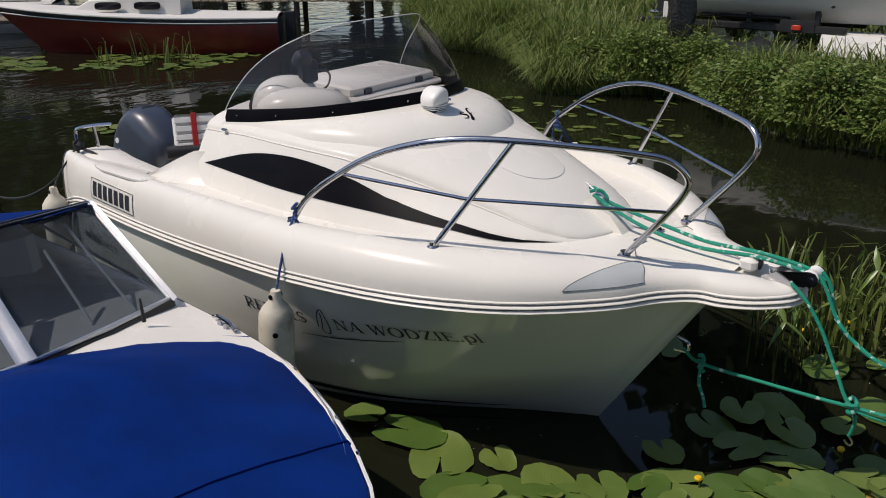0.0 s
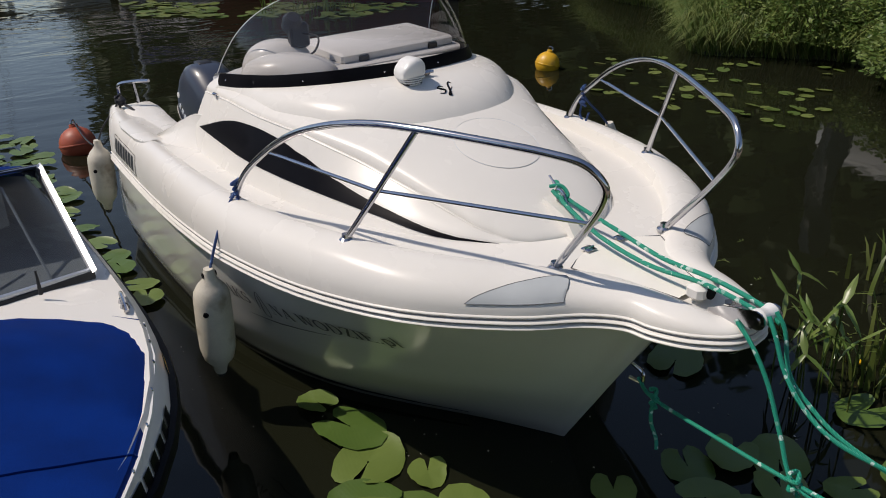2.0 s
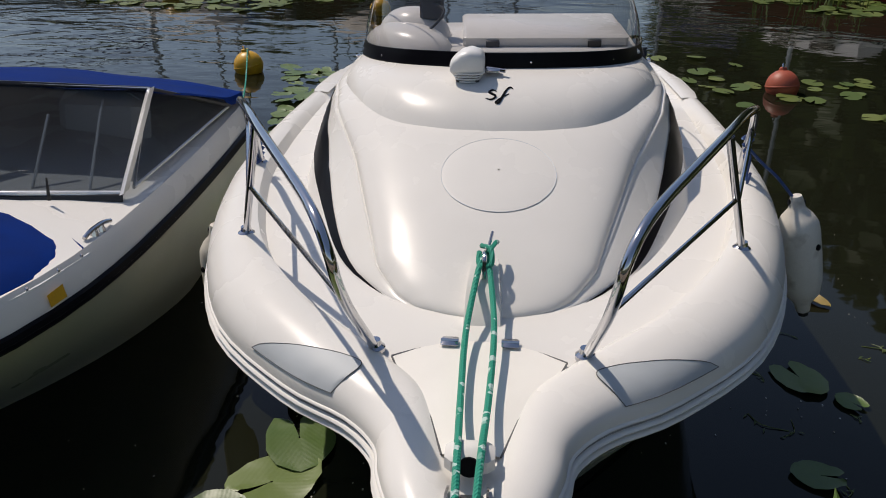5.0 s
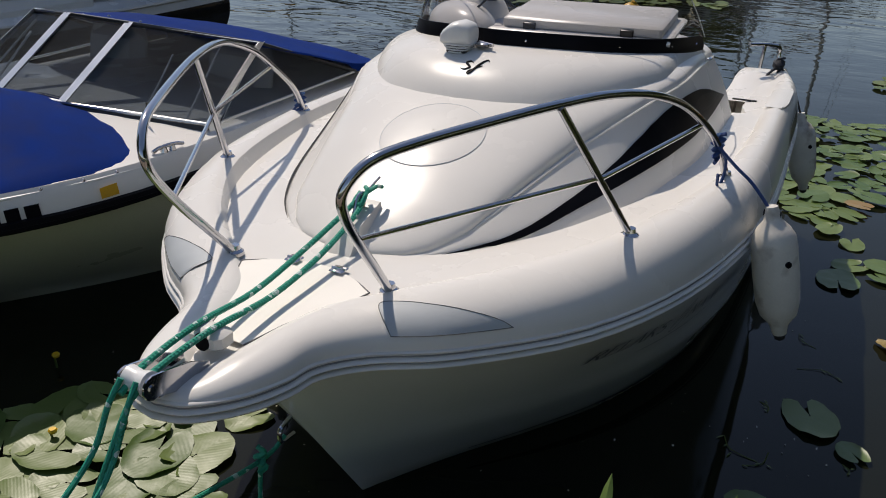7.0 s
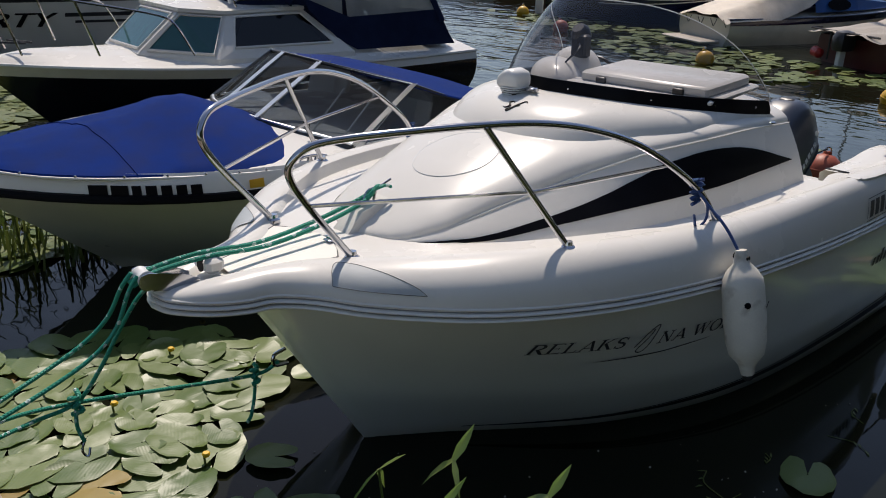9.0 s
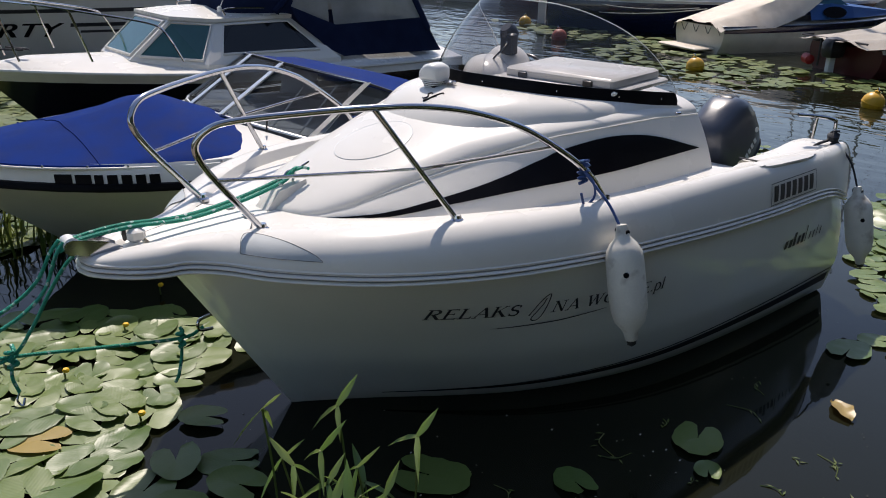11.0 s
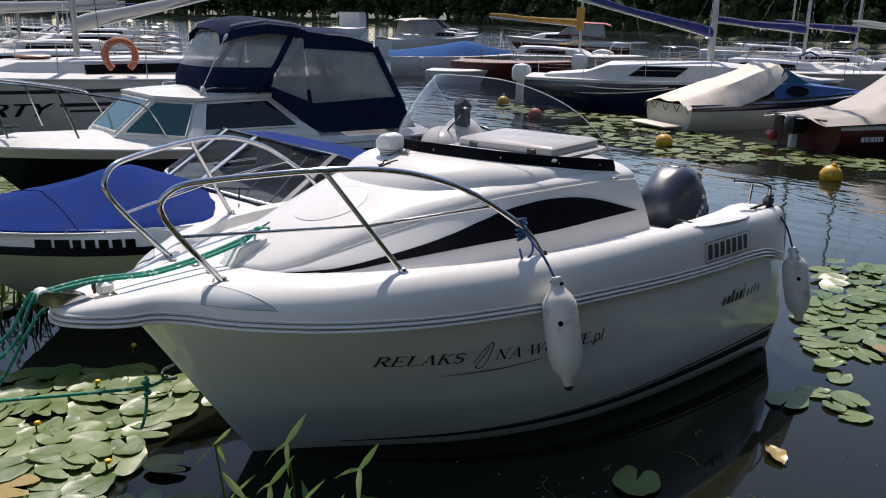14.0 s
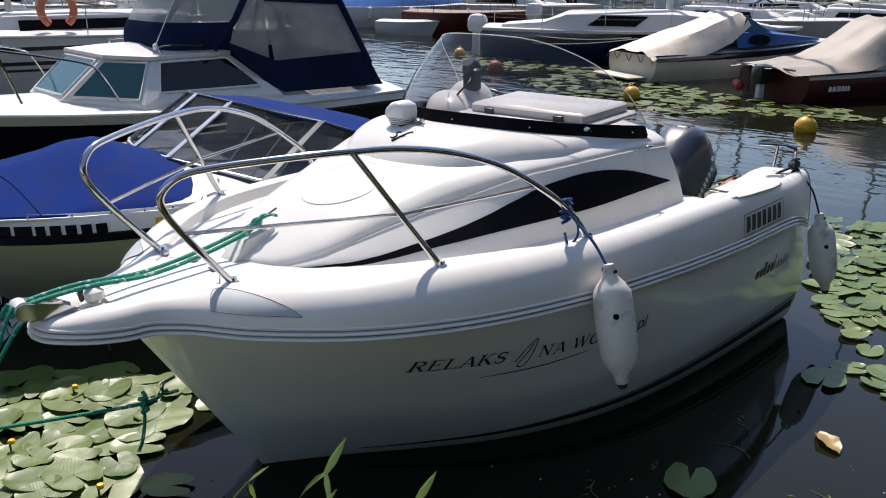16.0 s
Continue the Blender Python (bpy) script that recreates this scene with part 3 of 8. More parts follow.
# shoulder and deck
deck_rows = []
FLOOR_Z = 1.055
for i in range(COUNT):
    r, c = rub[i] + Vector((0, 0, 0.03)), crest[i]
    row = [rub[i]]
    for k in range(0, 9):
        a = math.radians(90 * k / 8)
        row.append(Vector((lerp(c.x, r.x, math.cos(a) ** 0.85), lerp(c.y, r.y, math.cos(a) ** 0.85), lerp(r.z, c.z, math.sin(a) ** 0.85))))
    inward = Vector((-0.02, 0, 0)) if i < 3 else Vector((0, -1, 0)) * min(0.035, c.y * 0.4)
    step = c + inward + Vector((0, 0, -0.012))
    floor_z = min(FLOOR_Z, c.z - 0.03)
    low = step + inward * 0.7 + Vector((0, 0, floor_z - step.z))
    row += [step, low]
    if c.x > 1.42:
        row += [Vector((low.x, low.y * f, floor_z)) for f in (0.66, 0.33, 0.0)]
    else:
        well = 0.86 if c.x < 1.2 else 0.9
        y = min(low.y, well)
        row += [Vector((low.x, y, floor_z - 0.01)), Vector((low.x, y - 0.02, 0.6)), Vector((low.x, 0, 0.5))]
    deck_rows.append(row)
DECK = Geo().loft(both([[p for p in r] for r in deck_rows]))
part("deck", DECK, GEL, boat, "white moulded deck with round shoulders")
end = deck_rows[-1]
for side in (1, -1):
    part("stern_coaming", Geo().loft([[Vector((p.x - 0.02, side * p.y, p.z)) for p in end], [Vector((p.x - 0.02, side * min(p.y, 0.55), min(p.z, 0.74 if p.y > 0.5 else p.z))) for p in end]]), GEL, boat)
rows = []
for x, y, z in ((1.60, -0.72, 1.235), (1.45, -0.775, 1.232), (1.36, -0.80, 1.215), (1.26, -0.84, 1.165), (1.16, -0.885, 1.11), (1.06, -0.93, 1.06)):
    foot = Vector((x, table([(1.1, -0.985), (1.3, -0.97), (1.45, -0.90), (1.60, -0.82)], x), 1.045))
    head = Vector((x, y, z))
    rows.append([Vector((x, y + 0.07, 0.95)), Vector((x, y + 0.04, z - 0.02)), Vector((x, y + 0.02, z)), head + Vector((0, -0.01, -0.003))] + [head.lerp(foot, t) + Vector((0, 0.015, -0.02)) * math.sin(math.pi * t) for t in (0.25, 0.5, 0.75, 1.0)])
part("bulkhead_wing", Geo().loft(rows), GEL, boat, "white moulded web between cabin and gunwale")
for side in (1, -1):
    # scooped corner of the stern coaming, rising from the side deck to the handle
    prof = [(0.86, 0.995), (0.74, 0.997), (0.62, 1.004), (0.50, 1.010), (0.40, 1.02), (0.33, 1.032), (0.26, 1.038), (0.12, 1.035), (0.03, 1.02), (0.012, 0.98), (0.012, 0.80)]
    rows = [[Vector((x, side * y, z + lift if x > 0.02 else z)) for x, z in prof] for y, lift in ((0.92, -0.03), (0.90, -0.01), (0.85, 0.0), (0.78, 0.0), (0.71, -0.002), (0.685, -0.02))]
    rows.append([Vector((x, side * 0.675, 0.62)) for x, z in prof])
    part("stern_corner", Geo().loft(rows), GEL, boat, "scooped white corner of the stern coaming")
    lip = []
    for k in range(17):
        x = lerp(1.27, 0.60, k / 16)
        w = min(1, 4 * k / 16, 4 * (1 - k / 16)) ** 0.6
        cy, cz = table([(p.x, p.y) for p in crest], x), table([(p.x, p.z) for p in crest], x)
        lip.append([Vector((x, side * y, z)) for y, z in ((cy - 0.05, cz - 0.004), (cy - 0.02, cz + 0.006 * w), (cy + 0.035, cz + 0.004 * w - 0.002), (cy + 0.03 + 0.028 * w, cz - 0.006), (cy + 0.03 + 0.028 * w, cz - 0.018), (cy + 0.028, cz - 0.032))])
    part("grab_lip", Geo().loft(lip), GEL, boat, "moulded lip over a hand hold")
    part("deck_slot", Geo().box((1.02, side * 0.85, 1.045), (0.022, 0.13, 0.006), 0.002), BLACK, boat)
part("motor_well", Geo().box((0.06, 0, 0.56), (0.16, 1.1, 0.3), 0.03), GEL, boat)

# ---- cabin trunk ----
BASE = [(1.40, 0.85), (1.8, 0.858), (2.22, 0.85), (2.6, 0.80), (2.80, 0.765), (3.05, 0.675), (3.25, 0.585), (3.45, 0.455), (3.58, 0.34), (3.66, 0.24), (3.71, 0.14), (3.735, 0.02)]
CROWN = [(1.40, 1.47), (2.2, 1.47), (2.643, 1.43), (2.9, 1.385), (3.145, 1.305), (3.35, 1.235), (3.5, 1.175), (3.6, 1.13), (3.66, 1.10), (3.71, 1.075), (3.735, 1.06)]
CREASE = [(1.42, 0.715, 1.338), (1.78, 0.732, 1.362), (2.18, 0.735, 1.362), (2.54, 0.67, 1.342), (2.89, 0.535, 1.258), (3.236, 0.435, 1.172), (3.5, 0.355, 1.098), (3.62, 0.275, 1.064), (3.68, 0.2, 1.052), (3.715, 0.11, 1.05), (3.735, 0.015, 1.049)]
crease_y = [(x, y) for x, y, z in CREASE]
crease_z = [(x, z) for x, y, z in CREASE]
base_line = [(p.x, p.y) for p in spline([(x, y, 0) for x, y in BASE], 4)]
trunk_rows = []
for x, yb in base_line:
    zc, zb = table(CROWN, x), 1.04
    yc, zk = min(table(crease_y, x), yb * 0.96), table(crease_z, x)
    zc = max(zc, zk + 0.004)
    foot, fold = Vector((x, yb, zb)), Vector((x, yc, zk))
    # flat side with a faint belly, a small raised bead, then the crown
    row = [foot.lerp(fold, k / 8) + Vector((0, 0.010, 0.004)) * math.sin(math.pi * k / 8) for k in range(9)]
    bead = table([(1.4, 0.006), (2.6, 0.008), (3.3, 0.007), (3.62, 0.002), (3.735, 0.0)], x)
    row += [fold + Vector((0, 0.45, 0.5)) * bead, fold + Vector((0, -0.15, 1.0)) * bead, fold + Vector((0, -1.3, 0.75)) * bead]
    top = row[-1]
    for k in range(1, 17):
        a = math.radians(90 * k / 16)
        row.append(Vector((x, top.y * math.cos(a) ** 0.9, top.z + (max(zc, top.z + 0.002) - top.z) * math.sin(a) ** 0.9)))
    trunk_rows.append(row + [flip(p) for p in row[-2::-1]])
TRUNK = Geo().loft(trunk_rows)
part("cabin_trunk", TRUNK, GEL, boat, "smooth white rounded cabin top")
part("bulkhead", Geo().loft([[p + Vector((0.01, 0, 0)) for p in trunk_rows[0]], [Vector((1.41, p.y, 0.5)) for p in trunk_rows[0]]]), GEL, boat)
trunk_tree = BVHTree.FromPolygons([Vector(p) for p in TRUNK.v], TRUNK.f)
hull_tree = BVHTree.FromPolygons([Vector(p) for p in HULL.v], HULL.f)
deck_tree = BVHTree.FromPolygons([Vector(p) for p in DECK.v], DECK.f)


def snap(tree, p, off):
    """The nearest place on a surface, lifted off it."""
    q, nrm, _, _ = tree.find_nearest(Vector(p))
    out = Vector(p) - q
    if nrm.z < 0 or (abs(nrm.z) < 0.2 and nrm.y * p[1] < 0):
        nrm = -nrm
    return q + nrm * off


def side_on(tree, x, z, side, off=0.004):
    """The place on a side at a length and height, lifted off it."""
    q, nrm, _, _ = tree.ray_cast(Vector((x, 3 * side, z)), Vector((0, -side, 0)))
    if q is None:
        return Vector((x, side, z))
    if nrm.y * side < 0:
        nrm = -nrm
    return q + nrm * off


# long black window stripe on each side
UPPER = spline([(3.66, 0.32, 1.064), (3.42, 0.48, 1.093), (3.07, 0.60, 1.155), (2.70, 0.74, 1.285), (2.40, 0.765, 1.325), (2.13, 0.75, 1.312), (1.86, 0.765, 1.275), (1.5, 0.83, 1.188)], 8)
LOWER = spline([(3.665, 0.32, 1.061), (3.42, 0.50, 1.078), (3.1, 0.60, 1.092), (2.68, 0.73, 1.132), (2.255, 0.81, 1.155), (1.92, 0.815, 1.165), (1.614, 0.83, 1.18), (1.49, 0.835, 1.186)], 8)
for side in (1, -1):
    rows = []
    for a, b in zip(UPPER, LOWER):
        rows.append([snap(trunk_tree, Vector((p.x, p.y * side, p.z)), 0.004) for p in [a.lerp(b, t / 5) for t in range(6)]])
    part("window_stripe", Geo().loft(rows), BLACK, boat, "glossy black tapering window stripe")
    rows = []
    for i in range(36, 52):
        a, b = UPPER[i], LOWER[i]
        s = 0.25 + 0.25 * ((i - 43.5) / 8) ** 2
        rows.append([snap(trunk_tree, Vector((p.x, p.y * side, p.z)), 0.0065) for p in (a.lerp(b, s), a.lerp(b, 0.5), a.lerp(b, 1 - s))])
    part("side_window", Geo().loft(rows), WINDOW_BLACK, boat, "dark glass window set in the black stripe")

# round deck hatch on the cabin top
ring, inner = [], []
for k in range(48):
    a = 2 * math.pi * k / 48
    p = Vector((3.168 + 0.215 * math.cos(a), 0.028 + 0.205 * math.sin(a), 1.3))
    ring.append(snap(trunk_tree, p + Vector((0, 0, 0.05)), 0.002))
    inner.append(snap(trunk_tree, Vector((3.168 + 0.20 * math.cos(a), 0.028 + 0.19 * math.sin(a), 1.35)), 0.004))
top = snap(trunk_tree, (3.168, 0.028, 1.4), 0.006)
g = Geo().loft([ring, inner, [snap(trunk_tree, i.lerp(top, 0.5), 0.005) for i in inner], [i.lerp(top, 0.98) for i in inner]], True)
part("round_hatch", g, GEL, boat, "flush round white cabin hatch")
part("hatch_seam", Geo().tube(ring + [ring[0]], 0.0012, 5, False), GREYPAD, boat)

# ---- upper brow under the windscreen ----
BROW_LOW = [(1.44, 0.715, 1.355), (1.75, 0.715, 1.362), (2.05, 0.712, 1.37), (2.305, 0.675, 1.388), (2.6, 0.55, 1.405), (2.80, 0.38, 1.405), (2.90, 0.19, 1.395), (2.93, 0.0, 1.388)]
BAND = [(1.575, 0.684, 1.412), (1.74, 0.672, 1.43), (1.907, 0.652, 1.45), (2.08, 0.605, 1.468), (2.25, 0.525, 1.49), (2.415, 0.384, 1.513), (2.505, 0.17, 1.524), (2.532, 0.0, 1.526)]
brow_low, band = spline(BROW_LOW, 5), spline(BAND, 5)
rows = []
for a, b in zip(brow_low, band):
    row = []
    for k in range(9):
        t = k / 8
        p = (a - Vector((0, 0, 0.03))).lerp(b, t)
        out = Vector((a.x - b.x, a.y - b.y, 0))
        w = 4 * t * (1 - t) * table([(2.0, 0.02), (2.12, 0.15), (2.3, 0.9), (2.5, 1.0)], a.x)
        p += out.normalized() * w * 0.045 + Vector((0, 0, 0.035 * w))
        row.append(p)
    rows.append(row)
whole = rows + [[flip(p) for p in r] for r in rows[-2::-1]]
BROW = Geo().loft(whole)
part("brow", BROW, GEL, boat, "white raised brow under the windscreen")
brow_tree = BVHTree.FromPolygons([Vector(p) for p in BROW.v], BROW.f)
band_whole = band + [flip(p) for p in band[-2::-1]]


def toward(p, amount):
    c = Vector((1.9, 0, p.z))
    return p + (c - p).normalized() * amount


part("windscreen_band", Geo().loft([[p + Vector((0, 0, -0.012)) + (p - toward(p, 0.006)), p + (p - toward(p, 0.008)) + Vector((0, 0, 0.01)), toward(p, 0.008) + Vector((0, 0, 0.058)), toward(p, 0.016) + Vector((0, 0, 0.058)), toward(p, 0.02)] for p in band_whole]), BLACK, boat, "black band along the windscreen foot")
for k in range(4, len(band_whole) - 2, 9):
    p = band_whole[k] + Vector((0, 0, 0.024)) + (band_whole[k] - toward(band_whole[k], 0.004))
    part("screw", Geo().lathe([(0.0045, -0.002), (0.0045, 0.003), (0.002, 0.004)], p, (band_whole[k] - toward(band_whole[k], 1)), 8), STEEL, boat)
RIM = [(1.575, 0.69, 1.462), (1.63, 0.66, 1.56), (1.74, 0.612, 1.69), (1.88, 0.545, 1.80), (2.03, 0.437, 1.885), (2.14, 0.308, 1.932), (2.20, 0.15, 1.947), (2.215, 0.0, 1.949)]
rim = spline(RIM, 5)
rim_whole = rim + [flip(p) for p in rim[-2::-1]]
rows = []
for a, b in zip(band_whole, rim_whole):
    lo = toward(a, 0.012) + Vector((0, 0, 0.05))
    row = []
    for k in range(7):
        t = k / 6
        p = lo.lerp(b, t)
        w = 4 * t * (1 - t) * (b - lo).length
        p += (p - toward(p, 1.0)) * 0.06 * w
        row.append(p)
    rows.append(row)
screen = part("windscreen", Geo().loft(rows), SCREEN, boat, "smoked wraparound acrylic windscreen")
screen.visible_shadow = False
part("windscreen_edge", Geo().tube(rim_whole, 0.0026, 6), WHITE_PLASTIC, boat, "bright cut edge of the windscreen")

# roof inside the screen
inside = [toward(p, 0.018) + Vector((0, 0, 0.005)) for p in band_whole]
mid = [Vector((lerp(p.x, 1.95, 0.45), p.y * 0.5, 1.49)) for p in inside]
core = [Vector((1.6 + 0.2 * (1 - abs(p.y)), 0, 1.50)) for p in inside]
part("cabin_roof", Geo().loft([inside, mid, core]), GEL, boat, "white cabin roof behind the windscreen")

# sliding hatch with feet
hatch = part("sliding_hatch", Geo().box((0, 0, 0), (0.45, 0.75, 0.058), 0.012, pose(1.81, 0.19, 1.545, 0, 3, 4)), GEL, boat, "pale grey roof hatch lid")
part("hatch_plinth", Geo().box((0, 0, 0), (0.53, 0.88, 0.03), 0.01, pose(1.82, 0.17, 1.508, 0, 3, 4)), GEL, boat)
for s in (-0.24, 0.22):
    part("hatch_foot", Geo().box((0.229, s, -0.012), (0.02, 0.06, 0.044), 0.004, pose(1.81, 0.19, 1.545, 0, 3, 4)), MOTOR_BLACK, hatch)

# helm pod with compass
def dome(at, a, b, h, turn):
    rows = []
    m = pose(at[0], at[1], at[2], 0, 0, turn)
    for k in range(11):
        e = math.radians(90 * k / 10)
        rows.append([m @ Vector((a * math.cos(e) ** 0.8 * math.cos(c), b * math.cos(e) ** 0.8 * math.sin(c), h * math.sin(e))) for c in [2 * math.pi * j / 24 for j in range(24)]])
    return Geo().loft(rows, True)


part("helm_pod", dome((1.96, -0.43, 1.47), 0.27, 0.15, 0.125, 48), GEL, boat, "domed white helm pod")
part("helm_pod", dome((1.80, -0.42, 1.47), 0.20, 0.15, 0.175, 60), GEL, boat, "domed white helm pod")
pod = part("compass_bracket", Geo().box((1.885, -0.325, 1.665), (0.06, 0.11, 0.13), 0.012), MOTOR_BLACK, boat, "black instrument on a bracket")
part("compass", Geo().lathe([(0.02, -0.05), (0.052, -0.03), (0.055, 0.02), (0.035, 0.05)], (1.865, -0.345, 1.725), (0.5, 0, 0.6), 14), MOTOR_BLACK, pod)
part("cable", Geo().tube(spline([(1.9, -0.325, 1.68), (1.98, -0.26, 1.66), (2.02, -0.30, 1.60), (1.99, -0.36, 1.56)], 6), 0.006, 6), RUBBER, pod)
wheel = [Vector((1.60 + 0.04 * math.sin(a), -0.40 + 0.13 * math.cos(a), 1.475 + 0.10 * math.sin(a))) for a in [2 * math.pi * k / 24 for k in range(25)]]
part("steering_wheel", Geo().tube(wheel, 0.010, 7, False), MOTOR_BLACK, boat, "black steering wheel")

# ventilator with louvres
rows = []
for y, zc, h, w, dx in ((-0.075, 1.572, 0.012, 0.03, 0.0), (-0.08, 1.573, 0.034, 0.05, 0.0), (-0.10, 1.578, 0.045, 0.062, 0.0), (-0.15, 1.583, 0.05, 0.066, 0.004), (-0.20, 1.578, 0.046, 0.064, 0.008), (-0.245, 1.566, 0.032, 0.054, 0.012), (-0.262, 1.561, 0.022, 0.044, 0.013), (-0.268, 1.56, 0.006, 0.02, 0.013)):
    rows.append([Vector((2.64 + dx + w * math.copysign(abs(math.cos(a)) ** 0.6, math.cos(a)), (y + 0.17) * 0.70 - 0.112, zc + h * math.copysign(abs(math.sin(a)) ** 0.6, math.sin(a)))) for a in [2 * math.pi * k / 28 for k in range(28)]])
vent = part("ventilator", Geo().loft(rows, True, True), WHITE_PLASTIC, boat, "white moulded horn with louvres")
for k in range(4):
    ring = [Vector((2.645 + (0.060 - 0.004 * k) * math.copysign(abs(math.cos(a)) ** 0.6, math.cos(a)), -0.110 + (0.062 - 0.007 * k) * math.copysign(abs(math.sin(a)) ** 0.6, math.sin(a)), 1.540 - 0.011 * k)) for a in [2 * math.pi * j / 28 for j in range(29)]]
    part("louvre", Geo().tube(ring, 0.0038, 6, False), WHITE_PLASTIC, vent)
part("louvre_core", Geo().box((2.645, -0.110, 1.522), (0.09, 0.09, 0.05), 0.01), RUBBER, vent)
lug = part("chrome_bracket", Geo().box((2.615, -0.015, 1.535), (0.05, 0.06, 0.02), 0.006).tube([(2.6, -0.04, 1.54), (2.63, 0.035, 1.538)], 0.008, 8), STEEL, boat, "chrome bracket")
# maker's mark: two small loops
mark = ([(0.036, 0.046), (0.018, 0.056), (0.002, 0.044), (0.016, 0.030), (0.032, 0.016), (0.014, 0.0), (-0.012, 0.006)],
        [(0.108, 0.068), (0.096, 0.078), (0.078, 0.058), (0.060, 0.012), (0.046, -0.018), (0.034, -0.016), (0.05, 0.004), (0.09, 0.034)])
for line in mark:
    pts = []
    for p in spline([(u, v, 0) for u, v in line], 6):
        q = brow_tree.ray_cast(Vector((2.795 - 0.95 * p.y, -0.025 + 0.85 * p.x, 2.0)), Vector((0, 0, -1)))[0]
        if q is not None:
            pts.append(q + Vector((0, 0, 0.002)))
    part("emblem", Geo().tube(pts, [0.0016 + 0.0034 * math.sin(math.pi * k / max(len(pts) - 1, 1)) for k in range(len(pts))], 5), BLACK, boat)
# small steel latches beside the band
for side in (1, -1):
    p = Vector((1.62, 0.735 * side, 1.37))
    part("latch", Geo().box(p, (0.045, 0.02, 0.015), 0.005), STEEL, boat)

# slots in the side decks and the anchor locker
for side in (1, -1):
    pts = [Vector((x, side * (table(BASE, x) + 0.014), 1.05)) for x in (3.28, 3.36, 3.44, 3.52)]
    part("drain_slot", Geo().tube(spline(pts, 4), [0.001 + 0.004 * math.sin(math.pi * k / 12) for k in range(13)], 6), BLACK, boat)
lid_z = lambda x: table([(3.8, 1.064), (3.95, 1.056), (4.06, 1.042), (4.2, 1.034), (4.35, 1.026)], x)
lid = []
for k in range(24):
    x = lerp(3.955, 4.33, k / 23)
    y = table([(3.955, 0.24), (4.0, 0.222), (4.1, 0.15), (4.2, 0.108), (4.33, 0.07)], x)
    lid.append((x, y))
aft_x = lambda x, y: x - 0.085 * (1 - (y / 0.24) ** 2) * max(0, 1 - (x - 3.955) / 0.1)
g = Geo().loft([[Vector((aft_x(x, y * j / 6), y * j / 6, lid_z(x) + 0.005 * (1 - (j / 6) ** 2))) for j in range(-6, 7)] for x, y in lid])
part("anchor_locker_lid", g, NONSKID, boat, "cream anchor locker lid")
edge = [Vector((x, y, lid_z(x) - 0.001)) for x, y in lid[::-1]] + [Vector((aft_x(3.955, y), y, lid_z(3.955))) for y in (0.24, 0.18, 0.12, 0.06, 0.0, -0.06, -0.12, -0.18, -0.24)] + [Vector((x, -y, lid_z(x) - 0.001)) for x, y in lid]
part("locker_seam", Geo().tube(edge, 0.0028, 5), SEAM, boat)
for y in (0.085, -0.085):
    hinge = part("hinge", Geo().box((3.884, y, 1.066), (0.045, 0.05, 0.007), 0.003), STEEL, boat, "small steel hinge")
    part("hinge_pin", Geo().tube([(3.884, y - 0.025, 1.070), (3.884, y + 0.025, 1.070)], 0.004, 6), STEEL, hinge)
# wedge that carries the mooring eye on the cabin front
rows = [[(3.78, -0.055, 1.05), (3.78, 0.055, 1.05)], [(3.70, -0.05, 1.135), (3.70, 0.05, 1.135)], [(3.55, -0.04, 1.17), (3.55, 0.04, 1.17)]]
g = Geo().loft(rows)
g.add([(3.78, -0.055, 1.05), (3.70, -0.05, 1.135), (3.55, -0.04, 1.17), (3.55, -0.06, 1.04)], [(0, 1, 2, 3)])
g.add([(3.78, 0.055, 1.05), (3.70, 0.05, 1.135), (3.55, 0.04, 1.17), (3.55, 0.06, 1.04)], [(3, 2, 1, 0)])
part("eye_wedge", g, GEL, boat, "white moulded wedge")
part("mooring_eye", Geo().tube(spline([(3.60, 0.0, 1.16), (3.59, 0, 1.205), (3.63, 0, 1.205), (3.66, 0, 1.15)], 5), 0.007, 8).tube([(3.52, 0.02, 1.245), (3.63, 0.0, 1.19)], 0.005, 6), STEEL, boat, "steel mooring eye")

# grey grip panels on the shoulders
for side in (1, -1):
    def shoulder(u, a):
        a = min(a, math.radians(88))
        i = min(int(u), COUNT - 2)
        r, c = rub[i].lerp(rub[i + 1], u - i) + Vector((0, 0, 0.03)), crest[i].lerp(crest[i + 1], u - i)
        k, h = math.cos(a) ** 0.85, math.sin(a) ** 0.85
        p = Vector((lerp(c.x, r.x, k), lerp(c.y, r.y, k), lerp(r.z, c.z, h)))
        out = Vector((r.x - c.x, r.y - c.y, 0)).normalized()
        p += (out * math.cos(a) + Vector((0, 0, math.sin(a)))) * 0.004
        return Vector((p.x, p.y * side, p.z))
    def where(q):
        return min(((i / 4, math.radians(d)) for i in range(4 * 8, 4 * 40) for d in range(4, 80, 2)), key=lambda w: (shoulder(*w) - Vector((q[0], q[1] * side, q[2]))).length)
    ua, ub = where((3.845, 0.64, 0.99)), where((4.055, 0.37, 0.992))
    rows, edge = [], []
    for k in range(25):
        t = k / 24
        u, a = lerp(ua[0], ub[0], t), lerp(ua[1], ub[1], t)
        rise = math.radians(54) * (math.sin(math.pi / 2 * min(1, t / 0.72)) ** 0.75 if t < 0.72 else math.sqrt(max(0, 1 - ((t - 0.72) / 0.28) ** 2)))
        rows.append([shoulder(u, a + rise * j / 6) for j in range(7)])
    part("grip_panel", Geo().loft(rows), STEP_GREY, boat, "pale grey step panel")
    edge = [r[0] for r in rows] + [r[-1] for r in rows[::-1]] + [rows[0][0]]
    part("panel_edge", Geo().tube(edge, 0.0013, 5, False), SEAM, boat)

